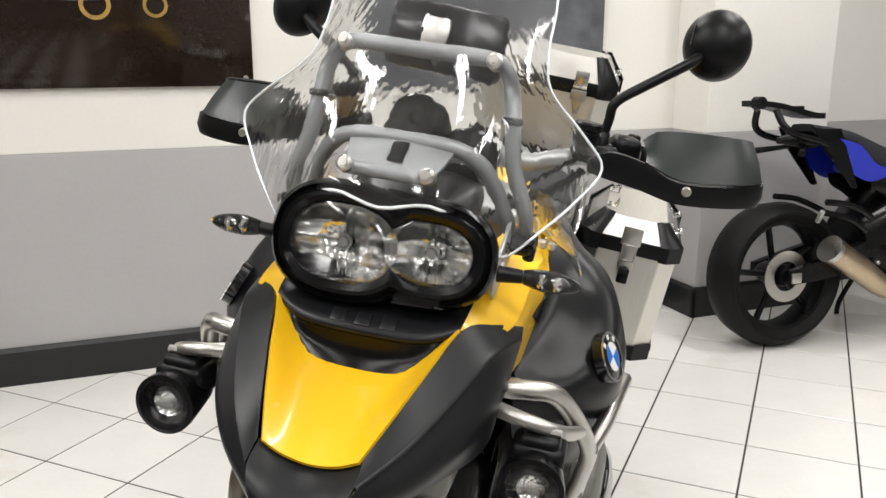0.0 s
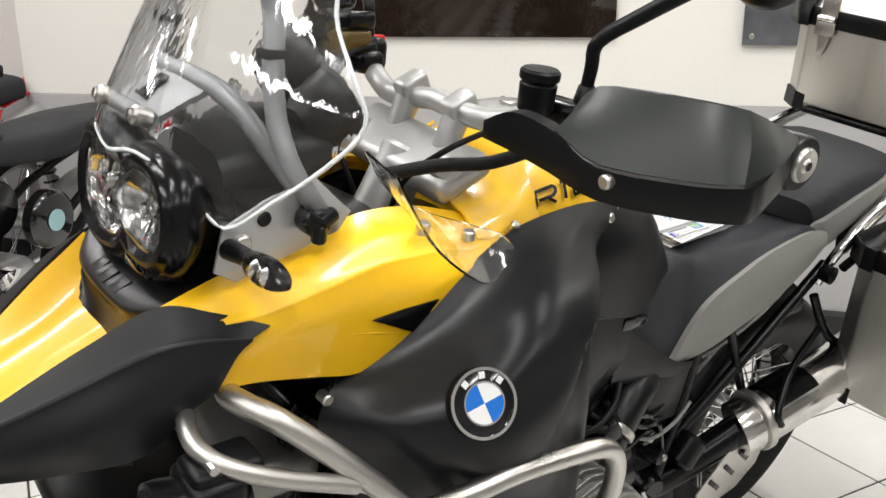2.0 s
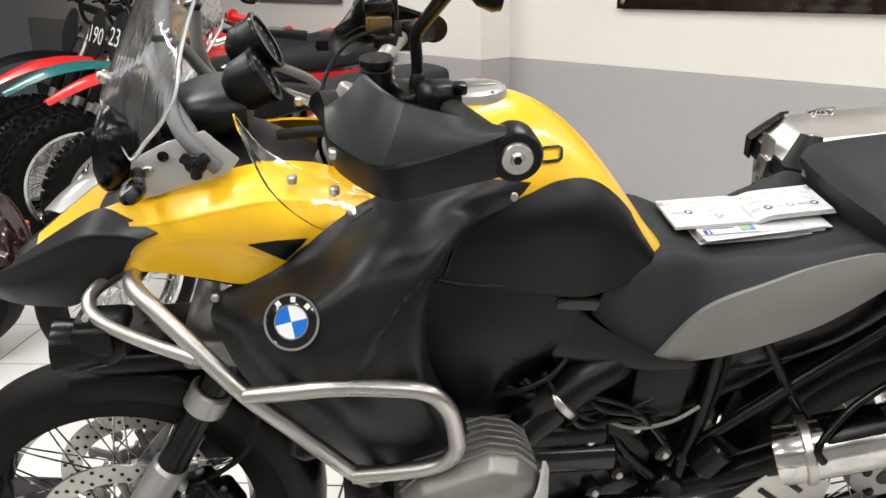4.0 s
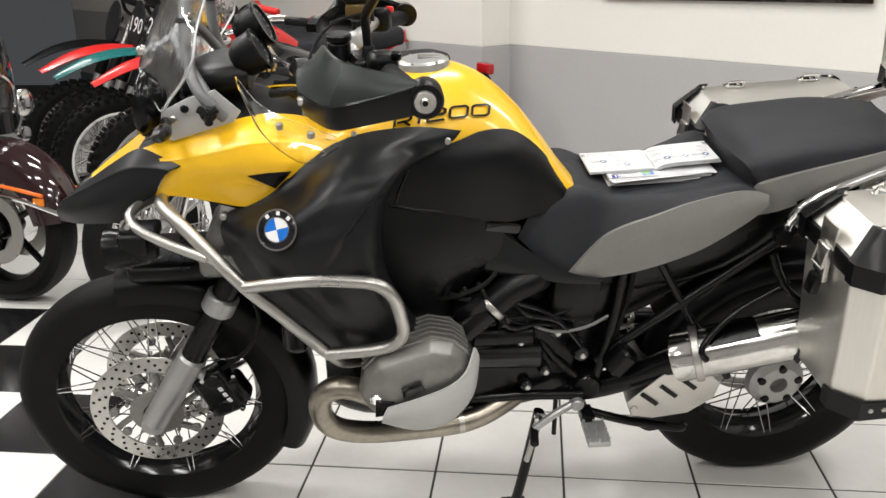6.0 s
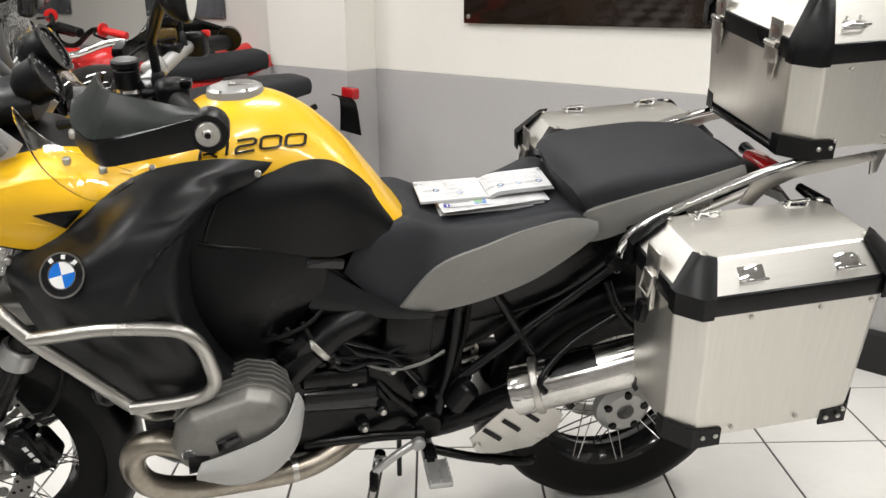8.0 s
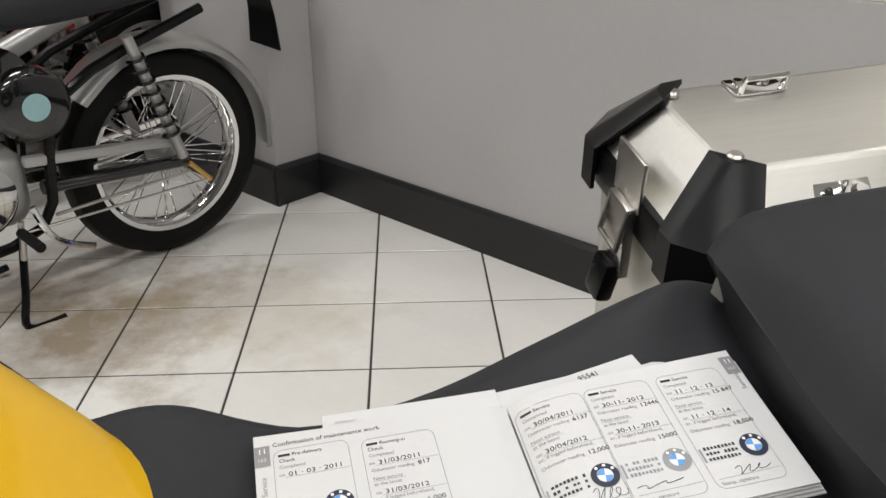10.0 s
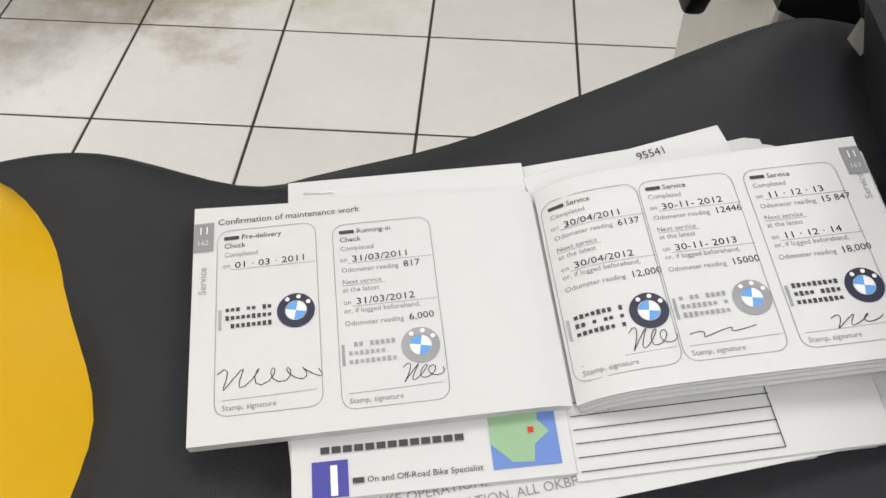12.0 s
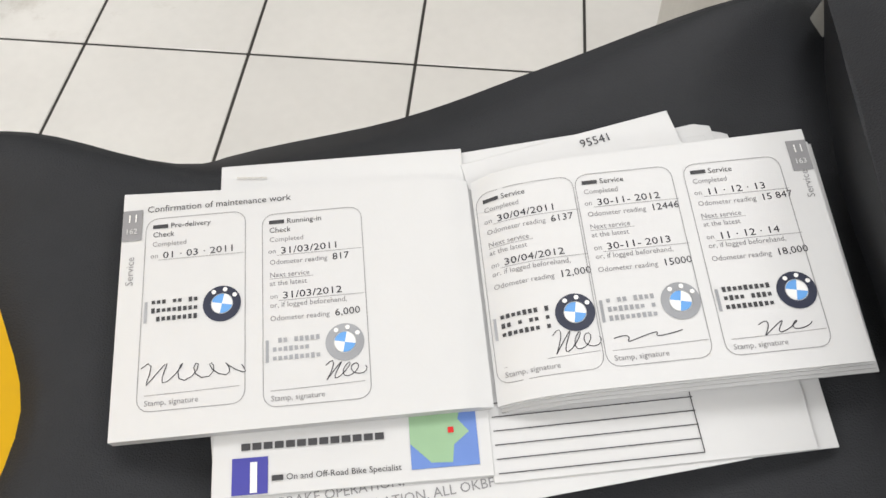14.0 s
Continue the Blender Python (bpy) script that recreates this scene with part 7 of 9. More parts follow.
for k in range(3):
    mark([(0.0105 + 0.0112 * k, 0.1245), (0.0200 + 0.0112 * k, 0.1245)], 0.006, mat("logo_sky_blue", (0.03, 0.20, 0.55), 0.5) if k == 0 else bpy.data.materials["logo_sky_blue"], "blue_bar", leaf, flat)
form = thing("printed_form", "white printed form with ruled lines", "paper", PM @ Matrix.Translation((-0.004, -0.0278, 0.0069)) @ pose(0, 0, 0, 0, 0, 0.3), "loose papers")
part("sheet", box((0.061, 0.066, 0), (0.122, 0.132, 0.0006), 0.0002, seg=1), PAPER, form)
for k in range(6):
    mark([(0.002, 0.0032 + 0.0053 * k), (0.0795, 0.0032 + 0.0053 * k)], 0.0004, INK, "printed_rule", form, flat)
mark([(0.0795, 0.0032), (0.0785, 0.0300)], 0.0004, INK, "printed_rule", form, flat)
flat_text("ad test", 0.006, 0.0255, 0.0042, INKG, form)
under = thing("repair_invoice", "typed white invoice sheet under the papers", "paper", PM @ Matrix.Translation((-0.106, -0.0440, 0.0058)) @ pose(0, 0, 0, 0, 0, 4.6), "loose papers")
part("sheet", box((0.10, 0.075, 0), (0.20, 0.15, 0.0006), 0.0002, seg=1), PAPER, under)
flat_text("DRAIN BRAKE OPERATION,", 0.006, 0.0135, 0.0052, INKG, under)
flat_text("AND TEST BRAKE OPERATION, ALL OKBF", 0.006, 0.0070, 0.0052, INKG, under)
top = thing("paper_sheet", "white sheet with small handwritten figures", "paper", PM @ Matrix.Translation((0.0089, 0.0487, 0.0079)) @ pose(0, 0, 0, 0, 0, 11.0), "loose papers")
part("sheet", box((0.048, 0.030, 0), (0.0962, 0.060, 0.0006), 0.0002, seg=1), PAPER, top)
flat_text("95541", 0.053, 0.0525, 0.0058, PEN, top, "pen_figure")

# ---- pictures on the wall ----
PICB = mat("dark_brown_print", (0.016, 0.010, 0.007), 0.08, var=0.5, scale=2.5, rvar=0.03)
PICG = mat("grey_photo_print", (0.11, 0.115, 0.125), 0.07, var=0.55, scale=2.2, fine=14, rvar=0.03)


def picture(u0, u1, z0, z1, v, material, label):
    p = thing("wall_picture", label, "picture", WM @ Matrix.Translation((u0, v, z0)), "wall pictures")
    w, h = u1 - u0, z1 - z0
    part("panel", box((w / 2, -0.018, h / 2), (w, 0.012, h), 0.002), material, p)
    for a, b in ((0.03, 0.03), (w - 0.03, 0.03), (0.03, h - 0.03), (w - 0.03, h - 0.03)):
        part("standoff", add_cyl(bmesh.new(), (a, 0.0, b), (a, -0.030, b), 0.010, seg=18, bevel=0.002), STEEL, p)
    return p


pb = picture(0.43, 1.66, 1.135, 1.98, 0.0, PICB, "dark brown framed motorcycle print on the wall")
for cx, r in ((0.67, 0.055), (0.88, 0.045)):
    part("printed_wheel", lathe([(r * 0.72, 0), (r, 0), (r, 0.001), (r * 0.72, 0.001)], Matrix.Translation((cx, -0.0255, 0.30)) @ pose(0, 0, 0, 90, 0, 0), 28, True), GOLD, pb)
part("printed_body", plate([(0.30, 0.33), (0.60, 0.31), (0.92, 0.33), (1.02, 0.36), (0.98, 0.42), (0.6, 0.44), (0.32, 0.40)], 0.001, Matrix.Translation((0, -0.0252, 0)) @ XZ), mat("printed_grey", (0.06, 0.06, 0.07), 0.2), pb)
picture(2.10, 3.26, 1.11, 1.95, 0.0, PICG, "grey glazed photograph print on the wall")
picture(-2.6, -1.6, 1.13, 1.95, 0.0, PICG, "grey glazed photograph print on the wall")
picture(-5.1, -3.88, 1.13, 1.95, 0.0, PICG, "grey glazed photograph print on the wall")


# ---- the other motorcycles ----
def other_wheel(name, x, r, w, rim_mat, parent, knobs=False, spokes=16, disc=0, cast=False, y=0.0):
    m = axle(x, y, r)
    wh = new(name)
    wh.parent = parent
    rr = r * 0.74
    prof = [(rr - 0.006, -w * 0.3), (rr + 0.4 * (r - rr), -w / 2)]
    for k in range(5):
        a = math.pi * (k / 4 - 0.5)
        prof.append((rr + 0.55 * (r - rr) + 0.45 * (r - rr) * math.cos(a), w / 2 * math.sin(a)))
    prof += [(rr + 0.4 * (r - rr), w / 2), (rr - 0.006, w * 0.3)]
    bm = lathe(prof, m, 48)
    if knobs:
        for k in range(40):
            for row, yy in enumerate((-0.36, 0.0, 0.36)):
                a = 2 * math.pi * (k + 0.5 * (row % 2)) / 40
                rad = r - (0.002 if row == 1 else 0.012)
                add_box(bm, m @ Vector((rad * math.cos(a), rad * math.sin(a), yy * w)), (0.024, w * 0.24, 0.030), 0, pose(0, 0, 0, 0, 90 - math.degrees(a) * 1.0, 0) if False else (m.to_3x3().to_4x4() @ pose(0, 0, 0, 0, 0, math.degrees(a))) @ pose(0, 0, 0, 0, 0, 0) @ Matrix(((1, 0, 0, 0), (0, 1, 0, 0), (0, 0, 1, 0), (0, 0, 0, 1))))
    part("tyre", bm, RUBBER, wh, "knobbly tyre" if knobs else "black tyre")
    part("rim", lathe([(rr - 0.020, -w * 0.14), (rr - 0.008, -w * 0.33), (rr + 0.006, -w * 0.36), (rr + 0.006, w * 0.36), (rr - 0.008, w * 0.33), (rr - 0.020, w * 0.14)], m, 44, True), rim_mat, wh)
    part("hub", lathe([(0, -w * 0.5), (0.035, -w * 0.5), (0.05, -w * 0.3), (0.05, w * 0.3), (0.035, w * 0.5), (0, w * 0.5)], m, 22), SILVER if not cast else SATINK, wh)
    if cast:
        for k in range(5):
            a = 2 * math.pi * k / 5
            bm = tube([m @ Vector((0.03 * math.cos(a), 0.03 * math.sin(a), 0)), m @ Vector((rr * math.cos(a + 0.12), rr * math.sin(a + 0.12), 0))], 0.014, seg=8, smooth=False)
            part("wheel_spoke", bm, rim_mat, wh)
    else:
        sp = tube([(0.04, 0.0, -w * 0.3), (rr - 0.012, 0.0, w * 0.06)], 0.0022, seg=5, smooth=False)
        me = bpy.data.meshes.new("spoke")
        sp.to_mesh(me); sp.free()
        me.materials.append(CHROME)
        for k in range(spokes * 2):
            ob = new("spoke", me)
            ob.parent = wh
            ob.matrix_basis = m @ pose(0, 0, 0, 0, 0, 360.0 * k / (spokes * 2)) @ pose(0, 0, 0, 180 * (k % 2), 0, 0) @ pose(0, 0, 0, 0, 0, 14 if (k // 2) % 2 else -14)
    for sg in ((-1, 1) if disc == 2 else (disc,) if disc else ()):
        part("brake_disc", lathe([(0.09, -0.0025), (0.145, -0.0025), (0.145, 0.0025), (0.09, 0.0025)], m @ Matrix.Translation((0, 0, w * 0.55 * -sg)), 40, True), STEEL, wh)
    return wh


def ground_m(x, y, yaw, lean):
    return Matrix.Translation((x, y, 0)) @ pose(0, 0, 0, 0, 0, yaw) @ pose(0, 0, 0, lean, 0, 0)


def number_text(s, size, m, material, parent):
    me = text_mesh(s, size)
    me.transform(m)
    me.materials.append(material)
    ob = new("race_number", me)
    ob.parent = parent


def guard_arc(parent, name, x, z, r, hw, a0, a1, material, label="", drop=0.03):
    pts = []
    n = 7
    for k in range(n):
        a = math.radians(a0 + (a1 - a0) * k / (n - 1))
        pts.append((x + r * math.cos(a), z + r * math.sin(a), math.cos(a), math.sin(a)))
    return arch(pts, hw, drop, 0.004, parent, name, material, label)


def motocross(x, y, yaw, lean, fender, tank_mat, plate_mat, plate_no, no_mat, label, tail=None, bars=RED, rim=SILVER):
    b = thing("motocross_bike", label, "motorcycle", ground_m(x, y, yaw, lean), "parked motorcycles")
    other_wheel("front_wheel", 0.0, 0.345, 0.085, rim, b, True)
    other_wheel("rear_wheel", 1.44, 0.335, 0.11, rim, b, True)
    for sg in (-1, 1):
        leg = part("fork_leg", add_cyl(bmesh.new(), (0.0, 0.09 * sg, 0.34), (0.22, 0.09 * sg, 0.80), 0.026, 0.028, 14, 0.003), SILVER, b)
        part("fork_tube", add_cyl(bmesh.new(), (0.20, 0.09 * sg, 0.76), (0.34, 0.09 * sg, 1.04), 0.022, seg=14), STEEL, leg)
        part("fork_gaiter", add_cyl(bmesh.new(), (0.17, 0.09 * sg, 0.70), (0.24, 0.09 * sg, 0.85), 0.033, 0.029, 14, 0.004), RUBBER, leg)
        part("grip", add_cyl(bmesh.new(), (0.42, 0.28 * sg, 1.16), (0.47, 0.40 * sg, 1.15), 0.017, seg=12, bevel=0.003), bars, b)
        part("grip_flange", add_cyl(bmesh.new(), (0.418, 0.275 * sg, 1.16), (0.421, 0.283 * sg, 1.16), 0.032, seg=16), bars, b)
        part("lever", tube([(0.40, 0.25 * sg, 1.155), (0.37, 0.30 * sg, 1.145), (0.40, 0.40 * sg, 1.13)], 0.006, seg=8), SATINK, b)
        part("swingarm", tube([(0.90, 0.08 * sg, 0.38), (1.44, 0.10 * sg, 0.335)], 0.022, seg=10, smooth=False), SILVER, b)
        part("shock", add_cyl(bmesh.new(), (1.22, 0.11 * sg, 0.40), (1.10, 0.11 * sg, 0.76), 0.024, seg=12), STEEL, b)
        part("frame_rail", tube([(0.42, 0.05 * sg, 0.92), (0.55, 0.09 * sg, 0.50), (0.62, 0.10 * sg, 0.28), (0.92, 0.10 * sg, 0.28), (1.0, 0.10 * sg, 0.60), (1.30, 0.09 * sg, 0.80)], 0.014, seg=9), SATINK, b)
    part("triple_clamp", box((0.32, 0, 0.98), (0.06, 0.22, 0.03), 0.008), SILVER, b)
    part("handlebar", tube([(0.44, -0.33, 1.16), (0.40, -0.22, 1.155), (0.37, -0.09, 1.07), (0.37, 0.09, 1.07), (0.40, 0.22, 1.155), (0.44, 0.33, 1.16)], 0.012, seg=10), SATINK, b)
    part("bar_pad", add_cyl(bmesh.new(), (0.385, -0.12, 1.13), (0.385, 0.12, 1.13), 0.022, seg=14, bevel=0.005), BLACKP, b)
    part("front_mudguard", patch([[(-0.28, -0.03, 0.80), (-0.285, 0, 0.815), (-0.28, 0.03, 0.80)], [(-0.10, -0.065, 0.875), (-0.10, 0, 0.90), (-0.10, 0.065, 0.875)], [(0.10, -0.075, 0.90), (0.10, 0, 0.925), (0.10, 0.075, 0.90)], [(0.33, -0.05, 0.87), (0.33, 0, 0.89), (0.33, 0.05, 0.87)]], 5, 4, 0.004), fender, b, "high plastic front mudguard")
    pm = Matrix.Translation((0.255, 0, 1.02)) @ pose(0, 0, 0, 0, 18, 0)
    pl = part("number_plate", plate([(0.100 * math.cos(2 * math.pi * k / 20), 0.128 * math.sin(2 * math.pi * k / 20)) for k in range(20)], 0.008, pm @ Matrix(((0, 0, 1, 0), (1, 0, 0, 0), (0, 1, 0, 0), (0, 0, 0, 1))), 0.002), plate_mat, b, "oval race number plate")
    number_text(plate_no, 0.125, pm @ Matrix(((0, 0, -1, -0.0052), (-1, 0, 0, 0.095), (0, 1, 0, -0.043), (0, 0, 0, 1))), no_mat, pl)
    part("fuel_tank", loft([sect(0.40, 0.06, 0.86, 0.98, 0.8), sect(0.50, 0.12, 0.80, 1.045, 0.8), sect(0.64, 0.12, 0.78, 1.03, 0.8), sect(0.80, 0.07, 0.80, 0.93, 0.8)], 4, 3), tank_mat, b, "glossy fuel tank")
    part("filler_cap", add_cyl(bmesh.new(), (0.55, 0, 1.04), (0.55, 0, 1.065), 0.032, seg=18, bevel=0.005), SATINK, b)
    part("seat", loft([sect(0.70, 0.08, 0.86, 0.94, 0.6), sect(0.95, 0.11, 0.85, 0.955, 0.6), sect(1.20, 0.115, 0.86, 0.97, 0.6), sect(1.42, 0.10, 0.88, 0.985, 0.6)], 4, 3), SEATK, b, "long black bench seat")
    part("rear_mudguard", patch([[(1.30, -0.09, 0.86), (1.30, 0, 0.88), (1.30, 0.09, 0.86)], [(1.50, -0.085, 0.92), (1.50, 0, 0.945), (1.50, 0.085, 0.92)], [(1.70, -0.06, 0.97), (1.70, 0, 0.99), (1.70, 0.06, 0.97)], [(1.86, -0.02, 1.0), (1.86, 0, 1.005), (1.86, 0.02, 1.0)]], 5, 4, 0.004), tail or fender, b, "upswept plastic rear mudguard")
    for sg in (-1, 1):
        part("side_panel", patch([[(0.90, -0.105, 0.85), (1.10, -0.115, 0.85), (1.28, -0.10, 0.86)], [(0.88, -0.11, 0.74), (1.08, -0.12, 0.72), (1.22, -0.11, 0.75)], [(0.90, -0.10, 0.64), (1.05, -0.11, 0.62), (1.15, -0.105, 0.64)]], 3, 3, 0.004, mirror=sg > 0), tail or fender, b)
    part("silencer", tube([(0.75, -0.14, 0.55), (1.05, -0.15, 0.68), (1.25, -0.14, 0.78), (1.55, -0.13, 0.86)], 0.038, seg=16), SILVER, b, "silver silencer")
    part("engine_case", box((0.76, 0, 0.40), (0.34, 0.22, 0.24), 0.05, seg=3), CAST, b)
    eng = part("cylinder", add_cyl(bmesh.new(), (0.70, 0, 0.50), (0.66, 0, 0.72), 0.07, seg=18), CAST, b)
    for k in range(7):
        part("cooling_fin", box((0.698 - 0.006 * k, 0, 0.53 + 0.028 * k), (0.20, 0.20, 0.005), 0.0, pose(0, 0, 0, 0, -10, 0)), CAST, eng)
    part("side_stand", tube([(0.86, -0.12, 0.30), (0.82, -0.17, 0.12), (0.80, -0.19, 0.03)], 0.010, seg=8), SATINK, b)
    return b


DARKCAST = mat("dark_cast_fins", (0.09, 0.09, 0.092), 0.38, metal=0.7, var=0.2, scale=20)


def roadster(x, y, yaw, lean):
    b = thing("classic_roadster", "black and chrome classic roadster with a large round headlight", "motorcycle", ground_m(x, y, yaw, lean), "parked motorcycles")
    other_wheel("front_wheel", 0.0, 0.33, 0.095, CHROME, b, False, 18, 1)
    other_wheel("rear_wheel", 1.40, 0.33, 0.11, CHROME, b, False, 18)
    part("brake_rod", tube([(0.88, -0.150, 0.275), (1.46, -0.145, 0.268)], 0.0045, seg=8, smooth=False), CHROME, b, "chromed rear brake rod")
    part("brake_lever", tube([(1.40, -0.142, 0.335), (1.465, -0.145, 0.266)], 0.008, seg=8, smooth=False), GOLD, b, "brass-plated brake lever")
    part("rod_link", tube([(0.885, -0.150, 0.31), (0.875, -0.150, 0.20)], 0.009, seg=8, smooth=False), STEEL, b)
    guard_arc(b, "front_mudguard", 0.0, 0.33, 0.362, 0.062, 128, 28, SILVER, "silver front mudguard")
    guard_arc(b, "rear_mudguard", 1.40, 0.33, 0.368, 0.075, 140, -8, SILVER, "silver rear mudguard")
    for sg in (-1, 1):
        leg = part("fork_leg", add_cyl(bmesh.new(), (0.0, 0.088 * sg, 0.33), (0.10, 0.088 * sg, 0.55), 0.025, 0.025, 14, 0.003), CHROME, b, "chrome fork leg with a rubber gaiter")
        a, c = Vector((0.10, 0.088 * sg, 0.54)), Vector((0.19, 0.088 * sg, 0.76))
        ln = (c - a).length
        bm = lathe([(0.027 if k % 2 == 0 else 0.036, ln * k / 18) for k in range(19)], Matrix.Translation(a) @ (c - a).to_track_quat("Z", "Y").to_matrix().to_4x4(), 16)
        part("fork_gaiter", add_cyl(bmesh.new(), (0.17, 0.09 * sg, 0.70), (0.24, 0.09 * sg, 0.85), 0.033, 0.029, 14, 0.004), RUBBER, leg)
        part("grip", add_cyl(bmesh.new(), (0.42, 0.28 * sg, 1.16), (0.47, 0.40 * sg, 1.15), 0.017, seg=12, bevel=0.003), bars, b)
        part("grip_flange", add_cyl(bmesh.new(), (0.418, 0.275 * sg, 1.16), (0.421, 0.283 * sg, 1.16), 0.032, seg=16), bars, b)
        part("lever", tube([(0.40, 0.25 * sg, 1.155), (0.37, 0.30 * sg, 1.145), (0.40, 0.40 * sg, 1.13)], 0.006, seg=8), SATINK, b)
        part("swingarm", tube([(0.90, 0.08 * sg, 0.38), (1.44, 0.10 * sg, 0.335)], 0.022, seg=10, smooth=False), SILVER, b)
        part("shock", add_cyl(bmesh.new(), (1.22, 0.11 * sg, 0.40), (1.10, 0.11 * sg, 0.76), 0.024, seg=12), STEEL, b)
        part("frame_rail", tube([(0.42, 0.05 * sg, 0.92), (0.55, 0.09 * sg, 0.50), (0.62, 0.10 * sg, 0.28), (0.92, 0.10 * sg, 0.28), (1.0, 0.10 * sg, 0.60), (1.30, 0.09 * sg, 0.80)], 0.014, seg=9), SATINK, b)
    part("triple_clamp", box((0.32, 0, 0.98), (0.06, 0.22, 0.03), 0.008), SILVER, b)
    part("handlebar", tube([(0.44, -0.33, 1.16), (0.40, -0.22, 1.155), (0.37, -0.09, 1.07), (0.37, 0.09, 1.07), (0.40, 0.22, 1.155), (0.44, 0.33, 1.16)], 0.012, seg=10), SATINK, b)
    part("bar_pad", add_cyl(bmesh.new(), (0.385, -0.12, 1.13), (0.385, 0.12, 1.13), 0.022, seg=14, bevel=0.005), BLACKP, b)
    part("front_mudguard", patch([[(-0.28, -0.03, 0.80), (-0.285, 0, 0.815), (-0.28, 0.03, 0.80)], [(-0.10, -0.065, 0.875), (-0.10, 0, 0.90), (-0.10, 0.065, 0.875)], [(0.10, -0.075, 0.90), (0.10, 0, 0.925), (0.10, 0.075, 0.90)], [(0.33, -0.05, 0.87), (0.33, 0, 0.89), (0.33, 0.05, 0.87)]], 5, 4, 0.004), fender, b, "high plastic front mudguard")
    pm = Matrix.Translation((0.255, 0, 1.02)) @ pose(0, 0, 0, 0, 18, 0)
    pl = part("number_plate", plate([(0.100 * math.cos(2 * math.pi * k / 20), 0.128 * math.sin(2 * math.pi * k / 20)) for k in range(20)], 0.008, pm @ Matrix(((0, 0, 1, 0), (1, 0, 0, 0), (0, 1, 0, 0), (0, 0, 0, 1))), 0.002), plate_mat, b, "oval race number plate")
    number_text(plate_no, 0.125, pm @ Matrix(((0, 0, -1, -0.0052), (-1, 0, 0, 0.095), (0, 1, 0, -0.043), (0, 0, 0, 1))), no_mat, pl)
    part("fuel_tank", loft([sect(0.40, 0.06, 0.86, 0.98, 0.8), sect(0.50, 0.12, 0.80, 1.045, 0.8), sect(0.64, 0.12, 0.78, 1.03, 0.8), sect(0.80, 0.07, 0.80, 0.93, 0.8)], 4, 3), tank_mat, b, "glossy fuel tank")
    part("filler_cap", add_cyl(bmesh.new(), (0.55, 0, 1.04), (0.55, 0, 1.065), 0.032, seg=18, bevel=0.005), SATINK, b)
    part("seat", loft([sect(0.70, 0.08, 0.86, 0.94, 0.6), sect(0.95, 0.11, 0.85, 0.955, 0.6), sect(1.20, 0.115, 0.86, 0.97, 0.6), sect(1.42, 0.10, 0.88, 0.985, 0.6)], 4, 3), SEATK, b, "long black bench seat")
    part("rear_mudguard", patch([[(1.30, -0.09, 0.86), (1.30, 0, 0.88), (1.30, 0.09, 0.86)], [(1.50, -0.085, 0.92), (1.50, 0, 0.945), (1.50, 0.085, 0.92)], [(1.70, -0.06, 0.97), (1.70, 0, 0.99), (1.70, 0.06, 0.97)], [(1.86, -0.02, 1.0), (1.86, 0, 1.005), (1.86, 0.02, 1.0)]], 5, 4, 0.004), tail or fender, b, "upswept plastic rear mudguard")
    for sg in (-1, 1):
        part("side_panel", patch([[(0.90, -0.105, 0.85), (1.10, -0.115, 0.85), (1.28, -0.10, 0.86)], [(0.88, -0.11, 0.74), (1.08, -0.12, 0.72), (1.22, -0.11, 0.75)], [(0.90, -0.10, 0.64), (1.05, -0.11, 0.62), (1.15, -0.105, 0.64)]], 3, 3, 0.004, mirror=sg > 0), tail or fender, b)
    part("silencer", tube([(0.75, -0.14, 0.55), (1.05, -0.15, 0.68), (1.25, -0.14, 0.78), (1.55, -0.13, 0.86)], 0.038, seg=16), SILVER, b, "silver silencer")
    part("engine_case", box((0.76, 0, 0.40), (0.34, 0.22, 0.24), 0.05, seg=3), CAST, b)
    eng = part("cylinder", add_cyl(bmesh.new(), (0.70, 0, 0.50), (0.66, 0, 0.72), 0.07, seg=18), CAST, b)
    for k in range(7):
        part("cooling_fin", box((0.698 - 0.006 * k, 0, 0.53 + 0.028 * k), (0.20, 0.20, 0.005), 0.0, pose(0, 0, 0, 0, -10, 0)), CAST, eng)
    part("side_stand", tube([(0.86, -0.12, 0.30), (0.82, -0.17, 0.12), (0.80, -0.19, 0.03)], 0.010, seg=8), SATINK, b)
    return b


